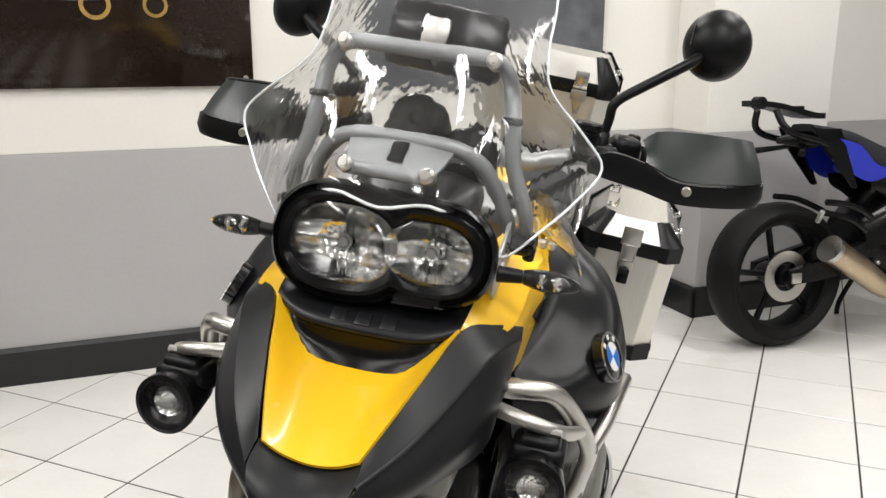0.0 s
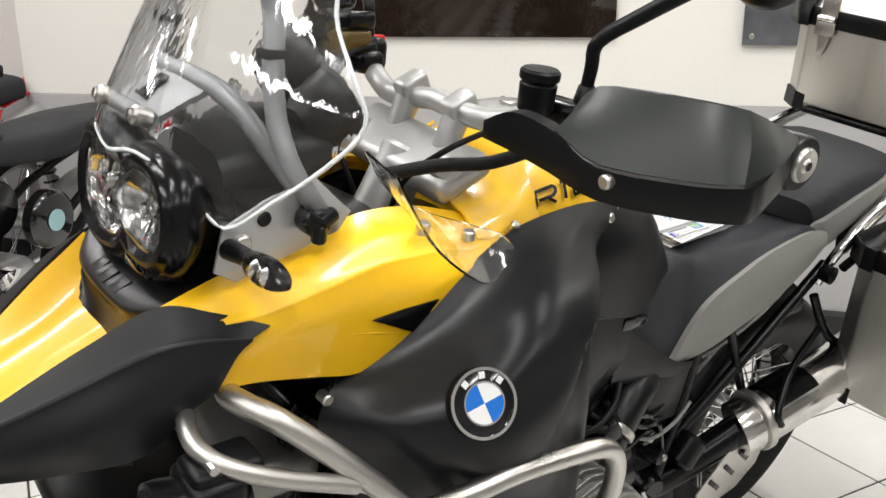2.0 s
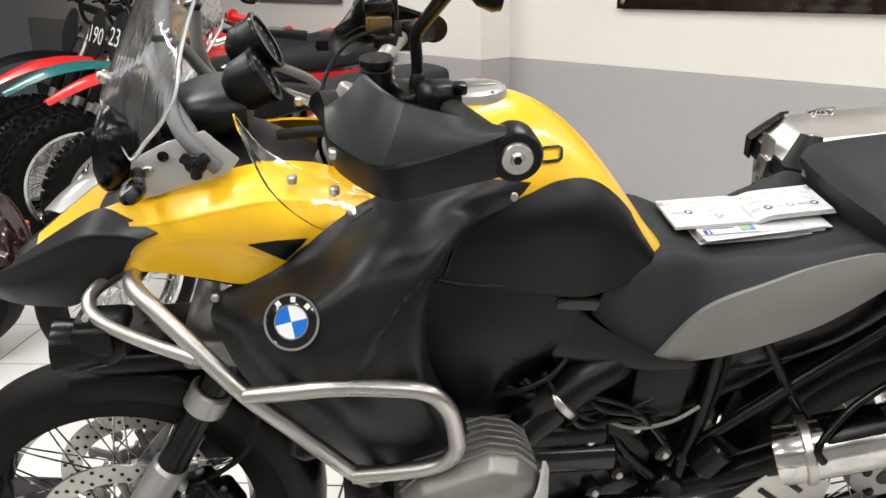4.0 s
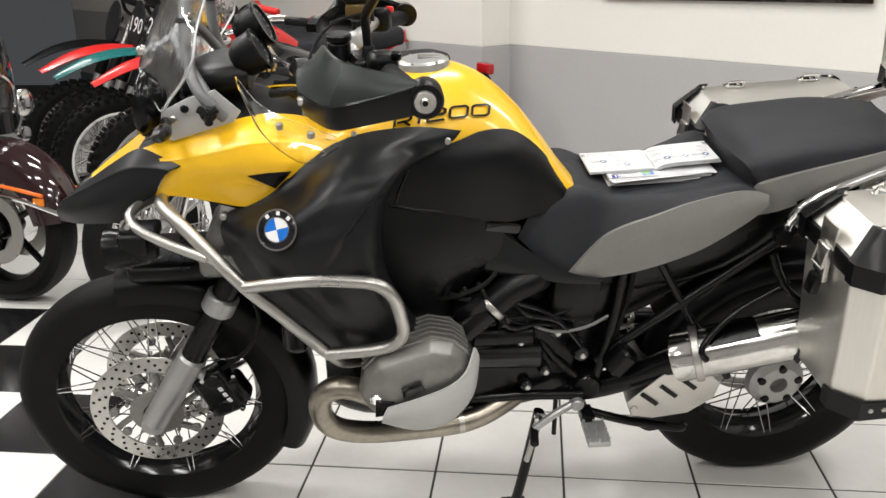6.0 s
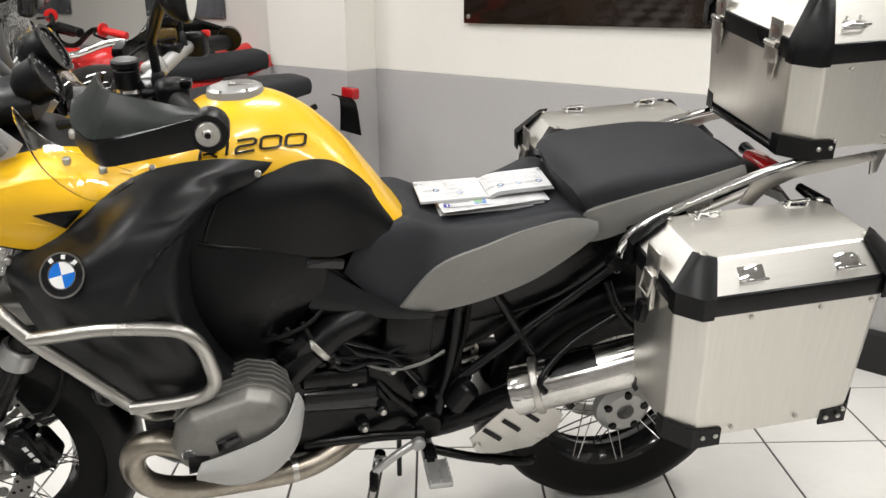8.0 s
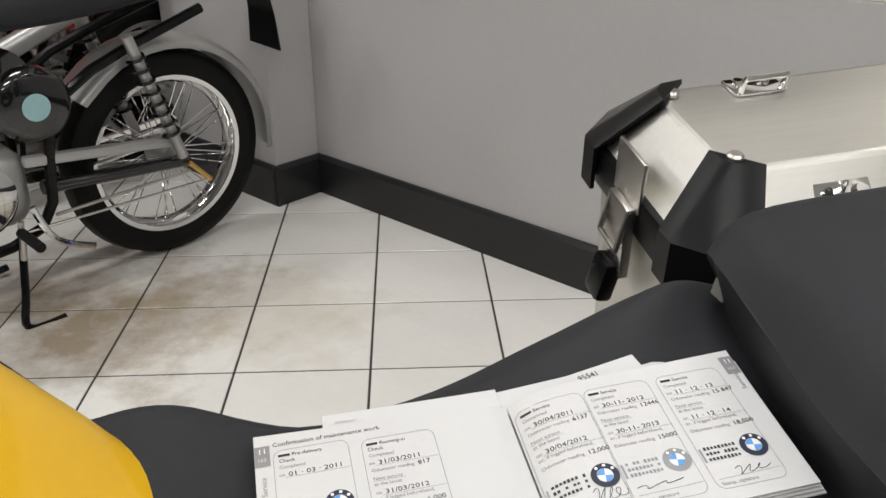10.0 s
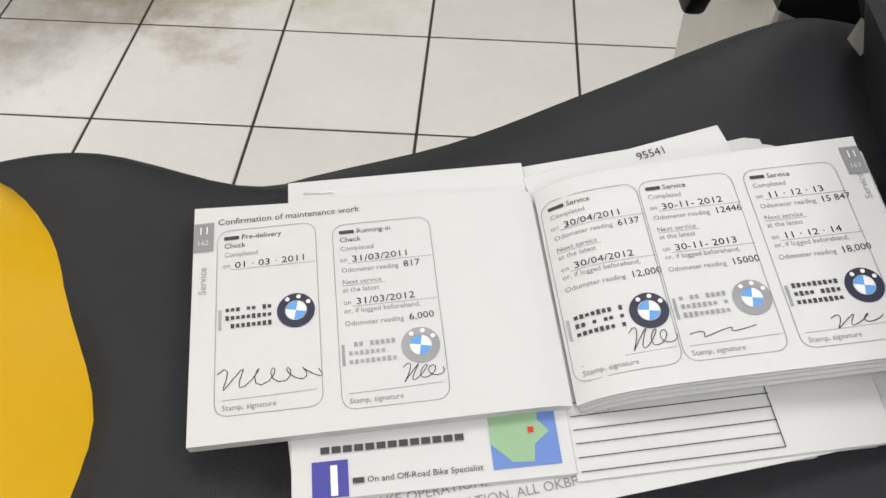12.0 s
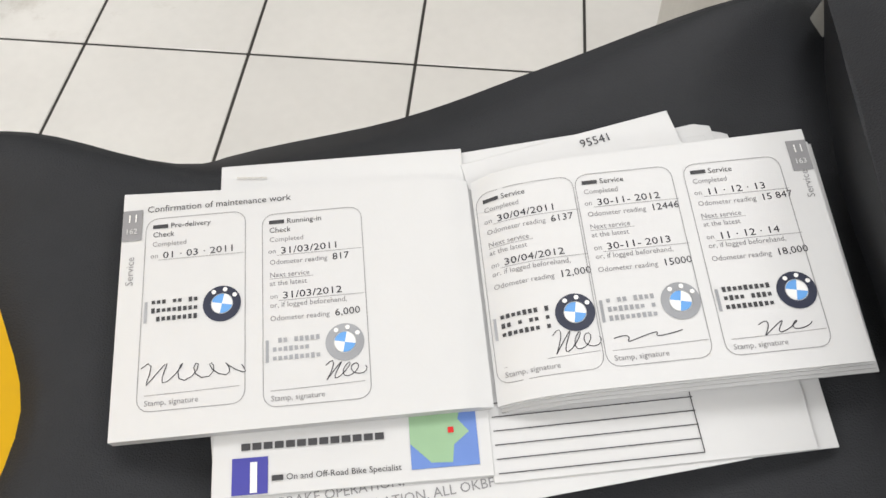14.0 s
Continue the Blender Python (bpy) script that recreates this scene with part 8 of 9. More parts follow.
def roadster(x, y, yaw, lean):
    b = thing("classic_roadster", "black and chrome classic roadster with a large round headlight", "motorcycle", ground_m(x, y, yaw, lean), "parked motorcycles")
    other_wheel("front_wheel", 0.0, 0.33, 0.095, CHROME, b, False, 18, 1)
    other_wheel("rear_wheel", 1.40, 0.33, 0.11, CHROME, b, False, 18)
    part("brake_rod", tube([(0.88, -0.150, 0.275), (1.46, -0.145, 0.268)], 0.0045, seg=8, smooth=False), CHROME, b, "chromed rear brake rod")
    part("brake_lever", tube([(1.40, -0.142, 0.335), (1.465, -0.145, 0.266)], 0.008, seg=8, smooth=False), GOLD, b, "brass-plated brake lever")
    part("rod_link", tube([(0.885, -0.150, 0.31), (0.875, -0.150, 0.20)], 0.009, seg=8, smooth=False), STEEL, b)
    guard_arc(b, "front_mudguard", 0.0, 0.33, 0.362, 0.062, 128, 28, SILVER, "silver front mudguard")
    guard_arc(b, "rear_mudguard", 1.40, 0.33, 0.368, 0.075, 140, -8, SILVER, "silver rear mudguard")
    for sg in (-1, 1):
        leg = part("fork_leg", add_cyl(bmesh.new(), (0.0, 0.088 * sg, 0.33), (0.10, 0.088 * sg, 0.55), 0.025, 0.025, 14, 0.003), CHROME, b, "chrome fork leg with a rubber gaiter")
        bm = bmesh.new()
        a, c = Vector((0.10, 0.088 * sg, 0.54)), Vector((0.19, 0.088 * sg, 0.76))
        for k in range(9):
            p, q = a.lerp(c, k / 9), a.lerp(c, (k + 1) / 9)
            add_cyl(bm, p, p.lerp(q, 0.5), 0.027, 0.036, 14)
            add_cyl(bm, p.lerp(q, 0.5), q, 0.036, 0.027, 14)
        part("fork_gaiter", bm, RUBBER, leg)
        part("fork_shroud", add_cyl(bmesh.new(), c, (0.30, 0.088 * sg, 1.03), 0.034, 0.032, 16, 0.003), CHROME, leg)
        part("headlamp_ear", plate([(0.19, 0.88), (0.26, 0.86), (0.29, 0.98), (0.22, 1.0)], 0.006, Matrix.Translation((0, 0.105 * sg, 0)) @ XZ, 0.001), CHROME, b)
        part("indicator", lathe([(0, -0.02), (0.02, -0.018), (0.030, -0.004), (0.030, 0.012), (0, 0.020)], Matrix.Translation((0.19, 0.15 * sg, 0.80)) @ pose(0, 0, 0, 0, -90, 0), 18), AMBER, b, "amber indicator")
        part("indicator_stem", add_cyl(bmesh.new(), (0.21, 0.09 * sg, 0.80), (0.20, 0.15 * sg, 0.80), 0.008, seg=8), CHROME, b)
        part("grip", add_cyl(bmesh.new(), (0.47, 0.28 * sg, 1.12), (0.54, 0.39 * sg, 1.11), 0.017, seg=12, bevel=0.003), RUBBER, b)
        part("frame_rail", tube([(0.36, 0.04 * sg, 0.90), (0.48, 0.10 * sg, 0.55), (0.55, 0.12 * sg, 0.26), (0.95, 0.12 * sg, 0.26), (1.05, 0.12 * sg, 0.60), (1.5, 0.11 * sg, 0.78)], 0.015, seg=9), SATINK, b)
        part("swingarm", tube([(0.98, 0.09 * sg, 0.36), (1.42, 0.10 * sg, 0.33)], 0.021, seg=10, smooth=False), GLOSSB, b)
        bm = bmesh.new()
        coil = []
        for k in range(72):
            t = k / 71
            cc = Vector((1.36, 0.135 * sg, 0.42)).lerp(Vector((1.26, 0.135 * sg, 0.70)), t)
            coil.append((cc.x + 0.026 * math.cos(k * 0.75), cc.y + 0.026 * math.sin(k * 0.75), cc.z))
        sk = part("shock_spring", tube(coil, 0.005, seg=6, n=1), SATINK, b, "coil spring shock absorber")
        part("shock_body", add_cyl(bmesh.new(), (1.385, 0.135 * sg, 0.36), (1.25, 0.135 * sg, 0.74), 0.016, seg=12), SILVER, sk)
        if sg > 0:
            part("exhaust", tube([(0.52, 0.12 * sg, 0.52), (0.44, 0.14 * sg, 0.44), (0.50, 0.16 * sg, 0.30), (0.9, 0.17 * sg, 0.27)], 0.021, seg=14), CHROME, b)
            part("silencer", tube([(0.9, 0.17 * sg, 0.27), (1.0, 0.18 * sg, 0.28), (1.55, 0.19 * sg, 0.33)], 0.042, seg=18), CHROME, b, "chrome silencer")
        part("side_cover", loft([[(0.98 + 0.10 * math.cos(a) * g, (0.10 + d) * sg, 0.60 + 0.10 * math.sin(a) * g) for a in [2 * math.pi * k / 12 for k in range(12)]] for d, g in ((0, 1.0), (0.03, 0.98), (0.042, 0.8))], 2, 2), GLOSSB, b)
        part("knee_pad", box((0.62, 0.128 * sg, 0.86), (0.16, 0.012, 0.09), 0.005), RUBBER, b)
        bm = bmesh.new()
        for k in range(5):
            add_box(bm, (0.470 + 0.020 * k, (0.118 + 0.003 * k) * sg, 0.945 - 0.002 * k), (0.013, 0.012, 0.015), 0.001)
        for k in range(3):
            add_box(bm, (0.505 + 0.020 * k, (0.126 + 0.002 * k) * sg, 0.921), (0.013, 0.010, 0.013), 0.001)
        part("tank_badge", bm, GOLD, b, "gold maker's mark drawn as bars")
    hm = Matrix.Translation((0.19, 0, 0.945)) @ pose(0, 0, 0, 0, -84, 0)
    hl = part("headlight", lathe([(0, -0.13), (0.03, -0.128), (0.065, -0.105), (0.088, -0.055), (0.092, -0.01), (0.098, 0.0), (0.097, 0.012), (0.086, 0.014)], hm, 36), CHROME, b, "large round chrome headlight")
    # opaque mottled grey-yellow imitates clear glass over a shining reflector bowl
    part("headlight_lens", lathe([(0, 0.028), (0.04, 0.026), (0.07, 0.020), (0.088, 0.010)], hm, 36), mat("opaque_lens", (0.42, 0.42, 0.37), 0.14, var=0.35, scale=30, fine=90, spec=0.9, bump=0.8, bscale=70), hl, "ribbed glass lens")
    part("triple_clamp", box((0.30, 0, 1.04), (0.09, 0.24, 0.035), 0.010), CHROME, b)
    for yy in (-0.055, 0.055):
        part("clock", lathe([(0, -0.04), (0.036, -0.04), (0.042, 0.0), (0.042, 0.014), (0, 0.014)], Matrix.Translation((0.30, yy, 1.085)) @ pose(0, 0, 0, 0, 28, 0), 24), SATINK, b)
    part("handlebar", tube([(0.50, -0.33, 1.12), (0.44, -0.24, 1.125), (0.34, -0.12, 1.075), (0.34, 0.12, 1.075), (0.44, 0.24, 1.125), (0.50, 0.33, 1.12)], 0.0125, seg=10), CHROME, b)
    part("fuel_tank", loft([sect(0.38, 0.07, 0.82, 0.95, 0.8), sect(0.48, 0.125, 0.79, 1.01, 0.8), sect(0.62, 0.135, 0.78, 1.015, 0.8), sect(0.80, 0.10, 0.79, 0.95, 0.8), sect(0.88, 0.07, 0.80, 0.90, 0.8)], 4, 3), GLOSSB, b, "gloss black fuel tank")
    part("seat", loft([sect(0.82, 0.10, 0.79, 0.88, 0.6), sect(1.0, 0.135, 0.78, 0.885, 0.6), sect(1.25, 0.14, 0.80, 0.91, 0.6), sect(1.48, 0.11, 0.83, 0.915, 0.6)], 4, 3), SEATK, b, "black twin seat")
    part("crankcase", box((0.74, 0, 0.38), (0.42, 0.24, 0.22), 0.06, seg=3), SILVER, b)
    part("engine_cover", lathe([(0, -0.155), (0.07, -0.15), (0.10, -0.13), (0.105, -0.10)], Matrix.Translation((0.80, 0, 0.38)) @ pose(0, 0, 0, -90, 0, 0) @ pose(0, 0, 0, 0, 180, 0), 28), CHROME, b)
    part("engine_cover", lathe([(0, 0.155), (0.07, 0.15), (0.10, 0.13), (0.105, 0.10)], Matrix.Translation((0.80, 0, 0.38)) @ pose(0, 0, 0, -90, 0, 0) @ pose(0, 0, 0, 0, 180, 0), 28), CHROME, b)
    cy = part("cylinder", add_cyl(bmesh.new(), (0.70, 0, 0.48), (0.66, 0, 0.76), 0.065, seg=20), DARKCAST, b)
    for k in range(10):
        part("cooling_fin", box((0.698 - 0.0035 * k, 0, 0.50 + 0.024 * k), (0.19, 0.18, 0.006), 0.001, pose(0, 0, 0, 0, -8, 0)), DARKCAST, cy)
    tl = part("tail_lamp", box((1.80, 0, 0.80), (0.05, 0.09, 0.055), 0.010, seg=3), REDL, b, "red tail lamp on a black bracket")
    part("tail_bracket", patch([[(1.72, -0.05, 0.79), (1.72, 0.05, 0.79)], [(1.78, -0.06, 0.76), (1.78, 0.06, 0.76)], [(1.80, -0.08, 0.60), (1.80, 0.08, 0.60)]], 3, 2, 0.006), SATINK, tl)
    tax = Matrix.Translation((0.98, -0.146, 0.60)) @ pose(0, 0, 0, 90, 0, 0)
    part("round_sticker", lathe([(0, 0.0), (0.036, 0.0), (0.036, 0.002), (0, 0.002)], tax, 28), mat("pale_blue_sticker", (0.30, 0.50, 0.52), 0.5), b, "round pale blue and cream sticker")
    part("brake_rod", tube([(0.98, -0.15, 0.30), (1.40, -0.14, 0.31)], 0.005, seg=8, smooth=False), STEEL, b)
    part("chain_guard", box((1.16, -0.115, 0.43), (0.46, 0.03, 0.03), 0.008, pose(0, 0, 0, 0, 6, 0)), SILVER, b)
    part("kick_lever", tube([(0.92, -0.15, 0.34), (0.96, -0.17, 0.24), (1.05, -0.20, 0.20)], 0.010, seg=8), CHROME, b)
    part("foot_peg", add_cyl(bmesh.new(), (0.88, -0.15, 0.28), (0.88, -0.27, 0.28), 0.014, seg=12, bevel=0.003), RUBBER, b)
    for sg in (-1, 1):
        part("centre_stand", tube([(0.90, 0.10 * sg, 0.26), (0.86, 0.15 * sg, 0.10), (0.84, 0.18 * sg, 0.012), (0.94, 0.19 * sg, 0.010)], 0.011, seg=9), SATINK, b)
    steer = Matrix.Translation((0.33, 0, 0)) @ pose(0, 0, 0, 0, 0, 20) @ Matrix.Translation((-0.33, 0, 0))    # bars turned on the stand
    for ob in b.children:
        if ob.name.split(".")[0] in {"front_wheel", "front_mudguard", "fork_leg", "headlamp_ear", "indicator", "indicator_stem", "headlight", "triple_clamp", "clock", "handlebar", "grip"}:
            ob.matrix_basis = steer @ ob.matrix_basis
    return b


def cruiser(x, y, yaw, lean):
    b = thing("touring_cruiser", "dark maroon touring cruiser with a handlebar fairing and chrome trim", "motorcycle", ground_m(x, y, yaw, lean), "parked motorcycles")
    other_wheel("front_wheel", 0.0, 0.315, 0.13, SATINK, b, False, 14, 2, True)
    other_wheel("rear_wheel", 1.62, 0.315, 0.15, SATINK, b, False, 14, 1, True)
    fend = guard_arc(b, "front_mudguard", 0.0, 0.315, 0.355, 0.095, 172, 5, MAROON, "deep maroon front mudguard", 0.13)
    part("rear_mudguard", loft([sect(1.15, 0.12, 0.52, 0.70, 0.7), sect(1.5, 0.13, 0.5, 0.74, 0.7), sect(1.85, 0.12, 0.40, 0.66, 0.7), sect(2.0, 0.08, 0.34, 0.5, 0.7)], 4, 3), MAROON, b)
    for sg in (-1, 1):
        part("orange_stripe", tube([(-0.28, 0.098 * sg, 0.47), (-0.10, 0.102 * sg, 0.50), (0.10, 0.102 * sg, 0.52), (0.26, 0.098 * sg, 0.50)], 0.008, seg=8), mat("orange_stripe", (0.85, 0.16, 0.02), 0.3), fend, "orange pin stripe")
        part("chrome_trim", tube([(-0.34, 0.085 * sg, 0.40), (-0.15, 0.102 * sg, 0.455), (0.10, 0.104 * sg, 0.475), (0.30, 0.098 * sg, 0.45)], 0.010, seg=8), CHROME, fend)
        bm = bmesh.new()
        for k in range(7):
            add_box(bm, (-0.06 + 0.012 * k, 0.101 * sg, 0.56), (0.009, 0.002, 0.006), 0.0005)
        part("script_bars", bm, WHITEP, fend, "pale script drawn as bars")
        part("amber_reflector", box((-0.26, 0.098 * sg, 0.445), (0.05, 0.006, 0.03), 0.002), AMBER, fend)
        part("fork_leg", add_cyl(bmesh.new(), (0.02, 0.115 * sg, 0.32), (0.28, 0.115 * sg, 0.86), 0.030, seg=16, bevel=0.003), CHROME, b)
        m = Matrix.Translation((0.0, 0.175 * sg, 0.80)) @ pose(0, 0, 0, 0, -90, 0)
        part("passing_lamp", lathe([(0, -0.07), (0.03, -0.065), (0.052, -0.03), (0.056, 0.0), (0.050, 0.008), (0.03, 0.014), (0, 0.016)], m, 26), CHROME, b, "chrome passing lamp")
        part("indicator", lathe([(0, -0.04), (0.022, -0.036), (0.032, -0.01), (0.030, 0.008), (0, 0.012)], Matrix.Translation((0.02, 0.18 * sg, 0.67)) @ pose(0, 0, 0, 0, -90, 0), 20), CHROME, b)
        part("crash_bar", tube([(0.50, 0.08 * sg, 0.62), (0.46, 0.26 * sg, 0.58), (0.46, 0.32 * sg, 0.42), (0.52, 0.24 * sg, 0.26), (0.56, 0.10 * sg, 0.24)], 0.016, seg=10), CHROME, b)
        part("saddlebag", loft([sect(1.25, 0.08, 0.42, 0.66, 0.6, 0.27 * sg), sect(1.4, 0.11, 0.38, 0.70, 0.6, 0.28 * sg), sect(1.75, 0.11, 0.38, 0.70, 0.6, 0.28 * sg), sect(1.95, 0.08, 0.42, 0.64, 0.6, 0.27 * sg)], 3, 2), MAROON, b)
    m = Matrix.Translation((-0.03, 0, 0.83)) @ pose(0, 0, 0, 0, -88, 0)
    hl = part("headlight", lathe([(0, -0.12), (0.05, -0.11), (0.09, -0.05), (0.098, 0.0), (0.096, 0.012), (0.086, 0.014), (0.080, 0.0), (0.03, -0.05), (0, -0.055)], m, 36), CHROME, b, "round chrome headlight")
    lens = part("headlight_lens", lathe([(0, 0.024), (0.05, 0.020), (0.086, 0.008)], m, 36), CLEAR, hl)
    lens.visible_shadow = False
    part("fairing", patch([[(0.100, -0.223, 0.940), (0.000, -0.136, 0.760), (-0.040, -0.062, 0.700), (-0.050, 0, 0.690), (-0.040, 0.062, 0.700), (0.000, 0.136, 0.760), (0.100, 0.223, 0.940)],
                           [(0.140, -0.248, 1.040), (0.030, -0.149, 0.950), (-0.020, -0.068, 0.920), (-0.030, 0, 0.920), (-0.020, 0.068, 0.920), (0.030, 0.149, 0.950), (0.140, 0.248, 1.040)],
                           [(0.170, -0.211, 1.140), (0.080, -0.136, 1.120), (0.040, -0.068, 1.120), (0.030, 0, 1.120), (0.040, 0.068, 1.120), (0.080, 0.136, 1.120), (0.170, 0.211, 1.140)],
                           [(0.200, -0.161, 1.240), (0.150, -0.112, 1.290), (0.120, -0.056, 1.320), (0.120, 0, 1.325), (0.120, 0.056, 1.320), (0.150, 0.112, 1.290), (0.200, 0.161, 1.240)]], 5, 5, 0.006), GLOSSB, b, "gloss dark handlebar fairing")
    part("handlebar", tube([(0.62, -0.40, 1.05), (0.45, -0.28, 1.08), (0.34, -0.10, 1.0), (0.34, 0.10, 1.0), (0.45, 0.28, 1.08), (0.62, 0.40, 1.05)], 0.015, seg=10), CHROME, b)
    part("fuel_tank", loft([sect(0.40, 0.09, 0.70, 0.86, 0.8), sect(0.55, 0.17, 0.66, 0.93, 0.8), sect(0.80, 0.16, 0.66, 0.90, 0.8), sect(0.98, 0.09, 0.66, 0.80, 0.8)], 4, 3), MAROON, b)
    part("seat", loft([sect(0.92, 0.13, 0.60, 0.74, 0.6), sect(1.15, 0.18, 0.58, 0.72, 0.6), sect(1.40, 0.17, 0.62, 0.80, 0.6), sect(1.65, 0.12, 0.68, 0.80, 0.6)], 4, 3), SEATK, b)
    part("engine_case", box((0.78, 0, 0.38), (0.46, 0.28, 0.26), 0.06, seg=3), CHROME, b)
    for a in (-22, 22):
        cy = part("cylinder", add_cyl(bmesh.new(), (0.74, 0, 0.46), (0.74 + 0.25 * math.sin(math.radians(a)), 0, 0.46 + 0.22), 0.06, seg=16), SATINK, b)
    part("side_stand", tube([(0.70, -0.16, 0.26), (0.72, -0.24, 0.08), (0.70, -0.27, 0.02)], 0.012, seg=8), CHROME, b)
    return b


def naked(x, y, yaw, lean):
    b = thing("naked_sport_bike", "blue and black naked sport motorcycle with a bronze exhaust", "motorcycle", ground_m(x, y, yaw, lean), "parked motorcycles")
    rw = other_wheel("rear_wheel", 1.40, 0.318, 0.18, BLACKP, b, False, 10, 0, True)
    part("wave_disc", lathe([(0.065, -0.0025), (0.112, -0.0025), (0.112, 0.0025), (0.065, 0.0025)], axle(1.40, 0.075, 0.318), 40, True), STEEL, rw, "drilled steel brake disc")
    other_wheel("front_wheel", 0.0, 0.30, 0.12, GLOSSK, b, False, 10, 2, True)
    for sg in (-1, 1):
        part("swingarm", loft([[(0.92, (0.07 + d) * sg, 0.42 + e) for d, e in ((0, -0.05), (0.04, -0.05), (0.04, 0.05), (0, 0.05))], [(1.20, (0.10 + d) * sg, 0.36 + e) for d, e in ((0, -0.05), (0.035, -0.05), (0.035, 0.045), (0, 0.045))], [(1.42, (0.105 + d) * sg, 0.322 + e) for d, e in ((0, -0.03), (0.03, -0.03), (0.03, 0.03), (0, 0.03))]], 3, 1), SATINK, b)
        part("axle_block", box((1.40, 0.138 * sg, 0.320), (0.05, 0.008, 0.045), 0.003), STEEL, b)
        part("fork_leg", add_cyl(bmesh.new(), (0.0, 0.10 * sg, 0.30), (0.28, 0.10 * sg, 0.92), 0.028, seg=14), GOLD, b)
        part("grab_rail", tube([(1.20, 0.10 * sg, 0.86), (1.29, 0.11 * sg, 0.895), (1.40, 0.105 * sg, 0.925), (1.455, 0.09 * sg, 0.965), (1.47, 0.06 * sg, 1.03)], 0.015, seg=10), SATINK, b)
        part("tail_trim", patch([[(1.16, -0.095, 0.945), (1.24, -0.10, 0.945), (1.32, -0.098, 0.955)], [(1.14, -0.118, 0.84), (1.19, -0.122, 0.85), (1.26, -0.118, 0.87)], [(1.08, -0.118, 0.69), (1.10, -0.12, 0.685), (1.12, -0.118, 0.70)]], 3, 3, 0.008, mirror=sg > 0), SATINK, b)
        part("side_cover", patch([[(0.70, -0.14, 0.74), (0.85, -0.13, 0.73), (1.02, -0.12, 0.735)], [(0.72, -0.14, 0.65), (0.86, -0.13, 0.66), (1.0, -0.12, 0.69)], [(0.74, -0.12, 0.56), (0.86, -0.11, 0.60), (0.96, -0.10, 0.66)]], 3, 3, 0.008, mirror=sg > 0), SATINK, b)
        part("pillion_hanger", tube([(1.05, 0.14 * sg, 0.50), (1.15, 0.16 * sg, 0.56), (1.30, 0.16 * sg, 0.60)], 0.014, seg=9), SATINK, b)
        part("pillion_hanger", tube([(1.02, 0.14 * sg, 0.56), (1.15, 0.16 * sg, 0.62), (1.28, 0.16 * sg, 0.64)], 0.014, seg=9), SATINK, b)
        part("pillion_peg", box((1.33, 0.18 * sg, 0.585), (0.018, 0.06, 0.018), 0.004, pose(0, 0, 0, 60, 0, 0)), SILVER, b)
        part("tail_panel", patch([[(0.88, -0.128, 0.755), (0.99, -0.124, 0.79), (1.07, -0.118, 0.87), (1.19, -0.108, 0.905)], [(0.92, -0.130, 0.735), (1.01, -0.126, 0.76), (1.08, -0.121, 0.81), (1.17, -0.112, 0.85)], [(0.98, -0.124, 0.715), (1.03, -0.122, 0.715), (1.08, -0.118, 0.735), (1.13, -0.114, 0.77)]], 3, 3, 0.005, mirror=sg > 0), SPORTB, b, "metallic blue tail panel")
        part("indicator", add_cyl(bmesh.new(), (1.30, 0.05 * sg, 0.87), (1.42, 0.16 * sg, 0.85), 0.009, 0.016, 10, 0.003), SATINK, b)
    part("luggage_rack", loft([[(x, y * w, z + d) for y, d in ((-1, -0.012), (1, -0.012), (1, 0.012), (-1, 0.012))] for x, w, z in ((1.20, 0.045, 1.0), (1.28, 0.065, 1.005), (1.44, 0.06, 1.045), (1.56, 0.05, 1.06))], 3, 1), SATINK, b)
    part("rack_pad", box((1.34, 0.0, 1.035), (0.05, 0.10, 0.02), 0.006), SATINK, b)
    part("rack_foot", lathe([(0, -0.02), (0.026, -0.02), (0.028, 0.02), (0, 0.02)], axle(1.55, 0.05, 1.06), 18), SATINK, b)
    part("seat", loft([sect(0.55, 0.09, 0.76, 0.84, 0.6), sect(0.73, 0.14, 0.735, 0.82, 0.6), sect(0.90, 0.14, 0.745, 0.855, 0.6), sect(1.02, 0.125, 0.79, 0.905, 0.6), sect(1.12, 0.11, 0.87, 0.94, 0.6), sect(1.28, 0.07, 0.935, 0.968, 0.6)], 4, 3), SEATK, b, "stepped black seat")
    part("tail_lamp", loft([sect(1.24, 0.06, 0.86, 0.93, 0.6), sect(1.34, 0.045, 0.875, 0.925, 0.6), sect(1.40, 0.02, 0.885, 0.91, 0.6)], 2, 2), SATINK, b)
    part("silencer", tube([(0.78, 0.12, 0.22), (0.95, 0.16, 0.25), (1.10, 0.18, 0.34), (1.27, 0.19, 0.44)], 0.048, seg=20, r_end=0.058), BRONZE, b, "bronze stub exhaust")
    part("silencer_tip", add_cyl(bmesh.new(), (1.265, 0.1897, 0.437), (1.285, 0.191, 0.449), 0.060, seg=20), STEEL, b)
    part("engine", loft([sect(0.40, 0.14, 0.30, 0.70, 0.6), sect(0.60, 0.19, 0.24, 0.74, 0.6), sect(0.85, 0.18, 0.24, 0.66, 0.6), sect(1.02, 0.12, 0.30, 0.56, 0.6)], 3, 2), SATINK, b)
    for q in ((0.95, 0.17, 0.42), (0.90, 0.18, 0.33), (0.99, 0.15, 0.36), (0.86, 0.185, 0.50)):
        part("engine_bolt", add_cyl(bmesh.new(), q, (q[0], q[1] + 0.02, q[2]), 0.010, seg=12, bevel=0.003), STEEL, b)
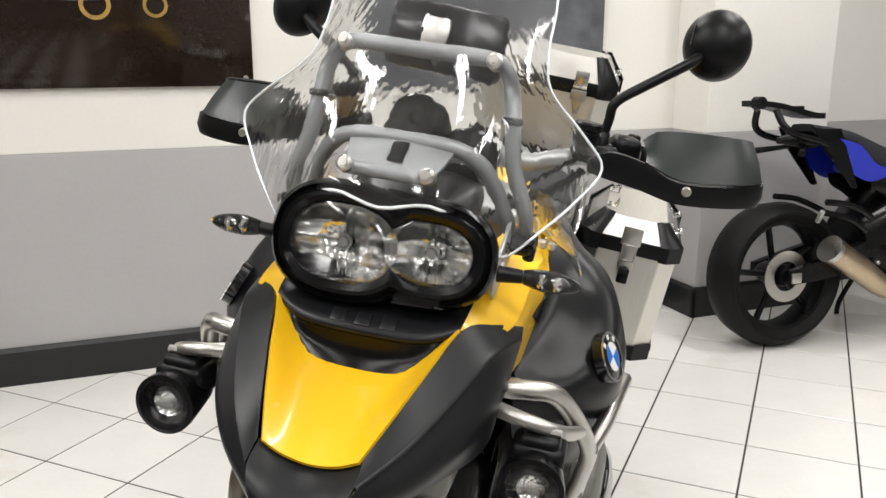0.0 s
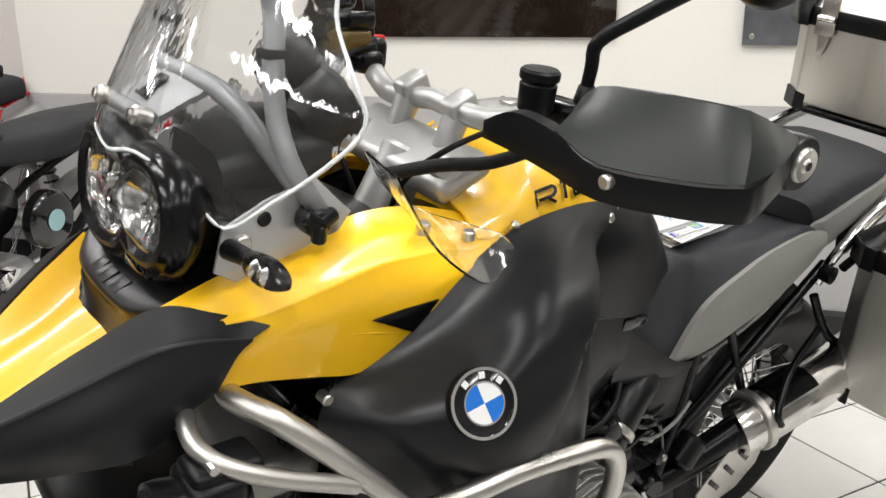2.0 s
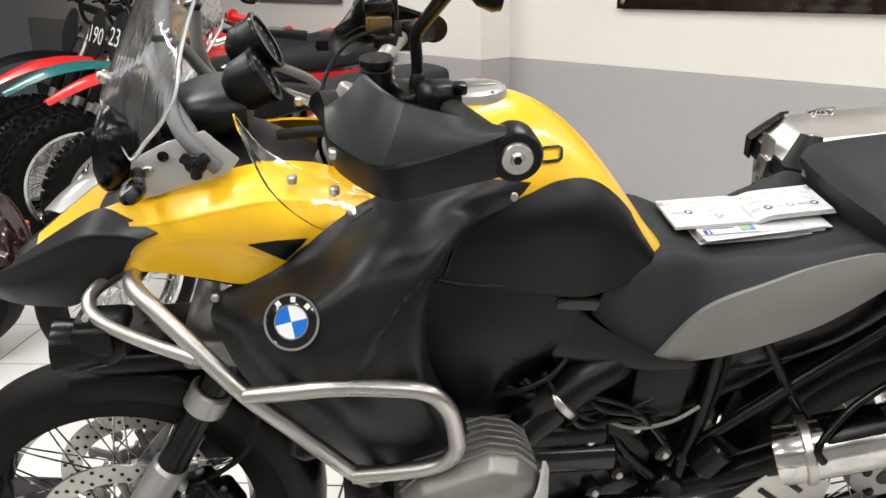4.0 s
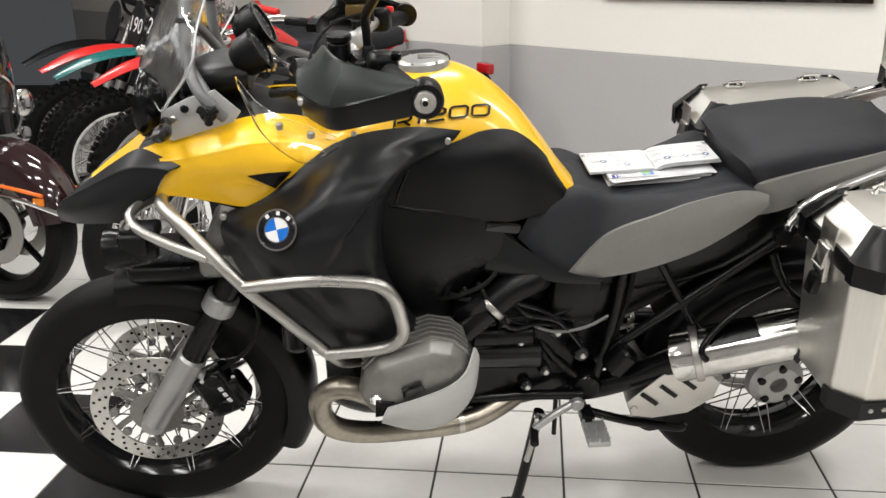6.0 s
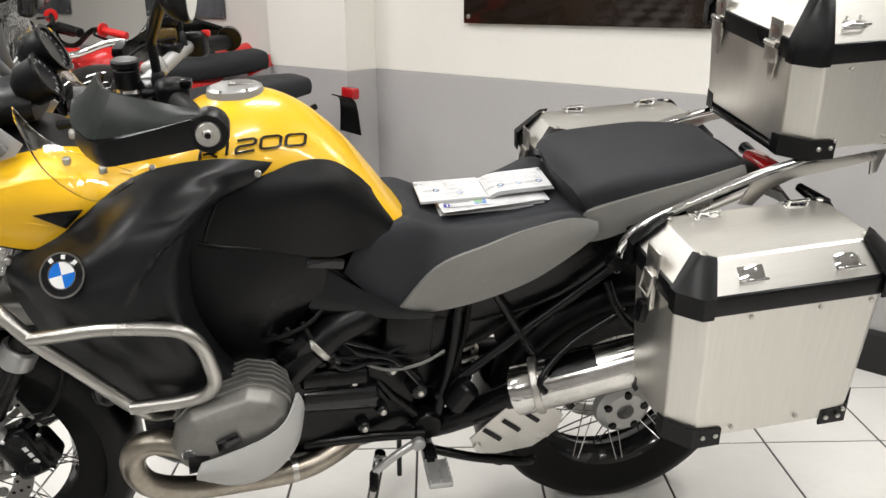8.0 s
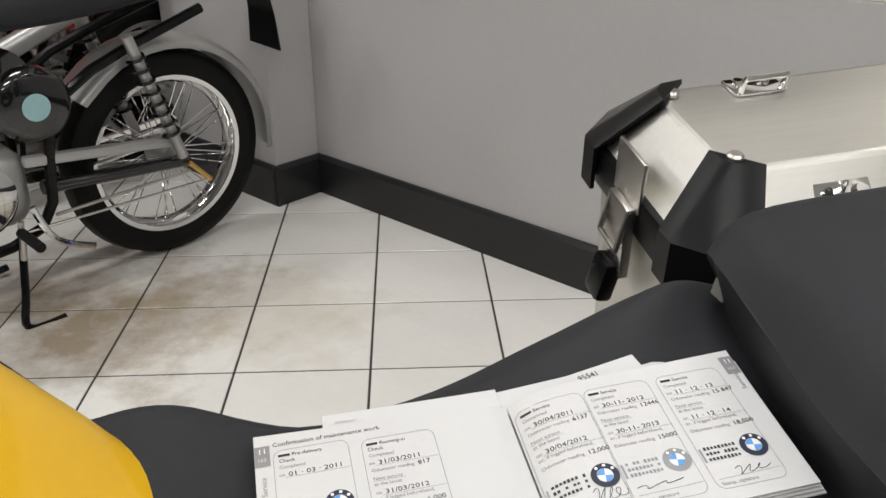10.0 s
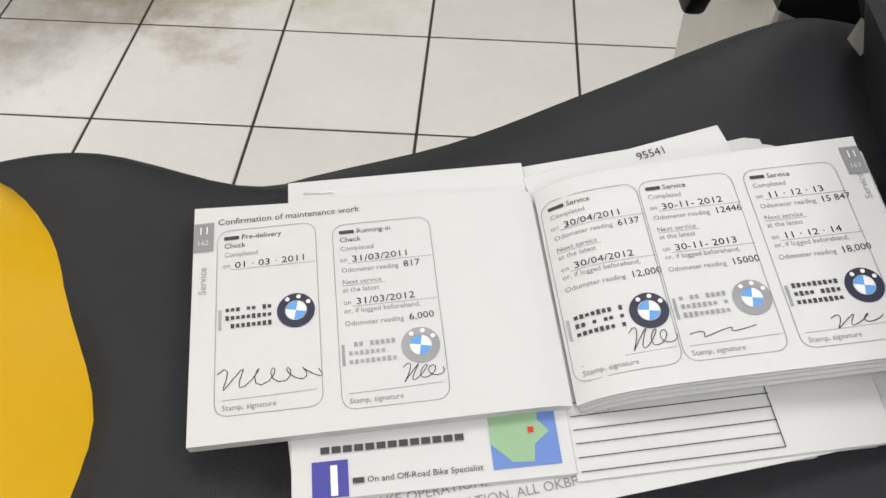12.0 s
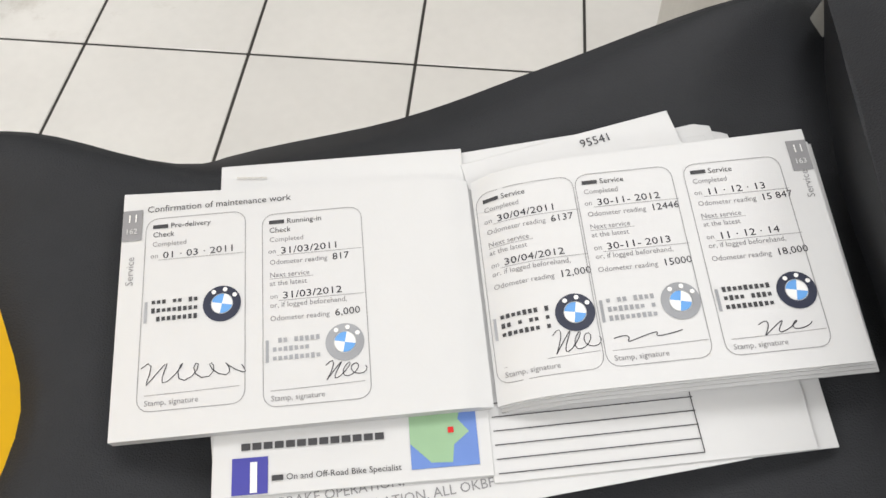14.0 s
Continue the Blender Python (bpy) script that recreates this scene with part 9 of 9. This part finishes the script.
    part("fuel_tank", loft([sect(0.24, 0.10, 0.78, 0.94, 0.8), sect(0.36, 0.17, 0.74, 1.0, 0.8), sect(0.50, 0.16, 0.74, 0.96, 0.8), sect(0.62, 0.10, 0.74, 0.84, 0.8)], 4, 3), SPORTB, b)
    part("handlebar", tube([(0.42, -0.38, 1.06), (0.34, -0.2, 1.06), (0.32, 0, 1.04), (0.34, 0.2, 1.06), (0.42, 0.38, 1.06)], 0.014, seg=9), SATINK, b)
    part("headlight", loft([sect(0.10, 0.08, 0.82, 0.94, 0.7), sect(0.22, 0.10, 0.80, 0.98, 0.7)], 2, 2), GLOSSK, b)
    part("side_stand", tube([(0.80, -0.14, 0.26), (0.82, -0.22, 0.10), (0.80, -0.26, 0.02)], 0.012, seg=8), SATINK, b)
    return b


NUMK, NUMY = mat("black_plate", (0.010, 0.010, 0.012), 0.35), mat("yellow_plate", (0.75, 0.42, 0.02), 0.35)
roadster(-0.98, 1.14, 45, 4)
motocross(-1.30, 2.02, 45, 6, RED, RED, NUMY, "060", INK, "red motocross bike with a yellow number plate and black seat")
motocross(-1.65, 2.30, 46, 6, TEAL, RED, NUMK, "238", WHITEP, "red and green motocross bike with a black number plate", RED, SATINK, CHROME)
motocross(-1.88, 2.56, 46, 6, RED, TEAL, NUMK, "190", WHITEP, "red motocross bike with a black oval number plate", RED, SATINK, CHROME)
motocross(-2.20, 2.92, 46, 6, BLACKP, GLOSSB, NUMK, "", WHITEP, "black trail bike parked in the row", RED, SATINK, CHROME)
cruiser(-1.56, 1.12, 170, 4)
naked(3.715, -1.75, 132, 5)

# ---- floor tiles ----
def tile_mesh(name, material, size, h):
    bm = box((0, 0, -h / 2), (size, size, h), 0.0015, seg=1)
    me = bpy.data.meshes.new(name)
    bm.to_mesh(me)
    bm.free()
    me.materials.append(material)
    return me


tile_white, tile_black = tile_mesh("tile_white", TILEW, T - 0.006, 0.012), tile_mesh("tile_black", TILEK, T - 0.006, 0.012)
rest = {0: [], 1: []}
for i in range(-17, 18):
    for j in range(-16, 20):
        cx, cy = (i + 0.5) * T, (j + 0.5) * T
        if (Vector((cx, cy, 0)) - WALL0).dot(INTO) > 0.25 or abs(cx) > 6.0 or cy < -5.0:
            continue
        black = i + j <= -3 and (i + j) % 2
        if -5 <= i <= 9 and -3 <= j <= 8 and i + j > -8:
            ob = new("tile", tile_black if black else tile_white)
            ob.parent = floor
            ob.location = (cx, cy, 0.0)
        else:
            rest[1 if black else 0].append((cx, cy))
for key, mm in ((0, TILEW), (1, TILEK)):
    verts, faces = [], []
    h = (T - 0.006) / 2
    for cx, cy in rest[key]:
        b = len(verts)
        verts += [(cx + sx * h, cy + sy * h, z) for z in (-0.012, 0.0) for sx, sy in ((-1, -1), (1, -1), (1, 1), (-1, 1))]
        faces += [(b + 4, b + 5, b + 6, b + 7)] + [(b + k, b + (k + 1) % 4, b + 4 + (k + 1) % 4, b + 4 + k) for k in range(4)]
    me = bpy.data.meshes.new("far_tiles")
    me.from_pydata(verts, [], faces)
    me.materials.append(mm)
    ob = new("far_tiles", me)
    ob.parent = floor
    tagged(ob, kind="stuff")
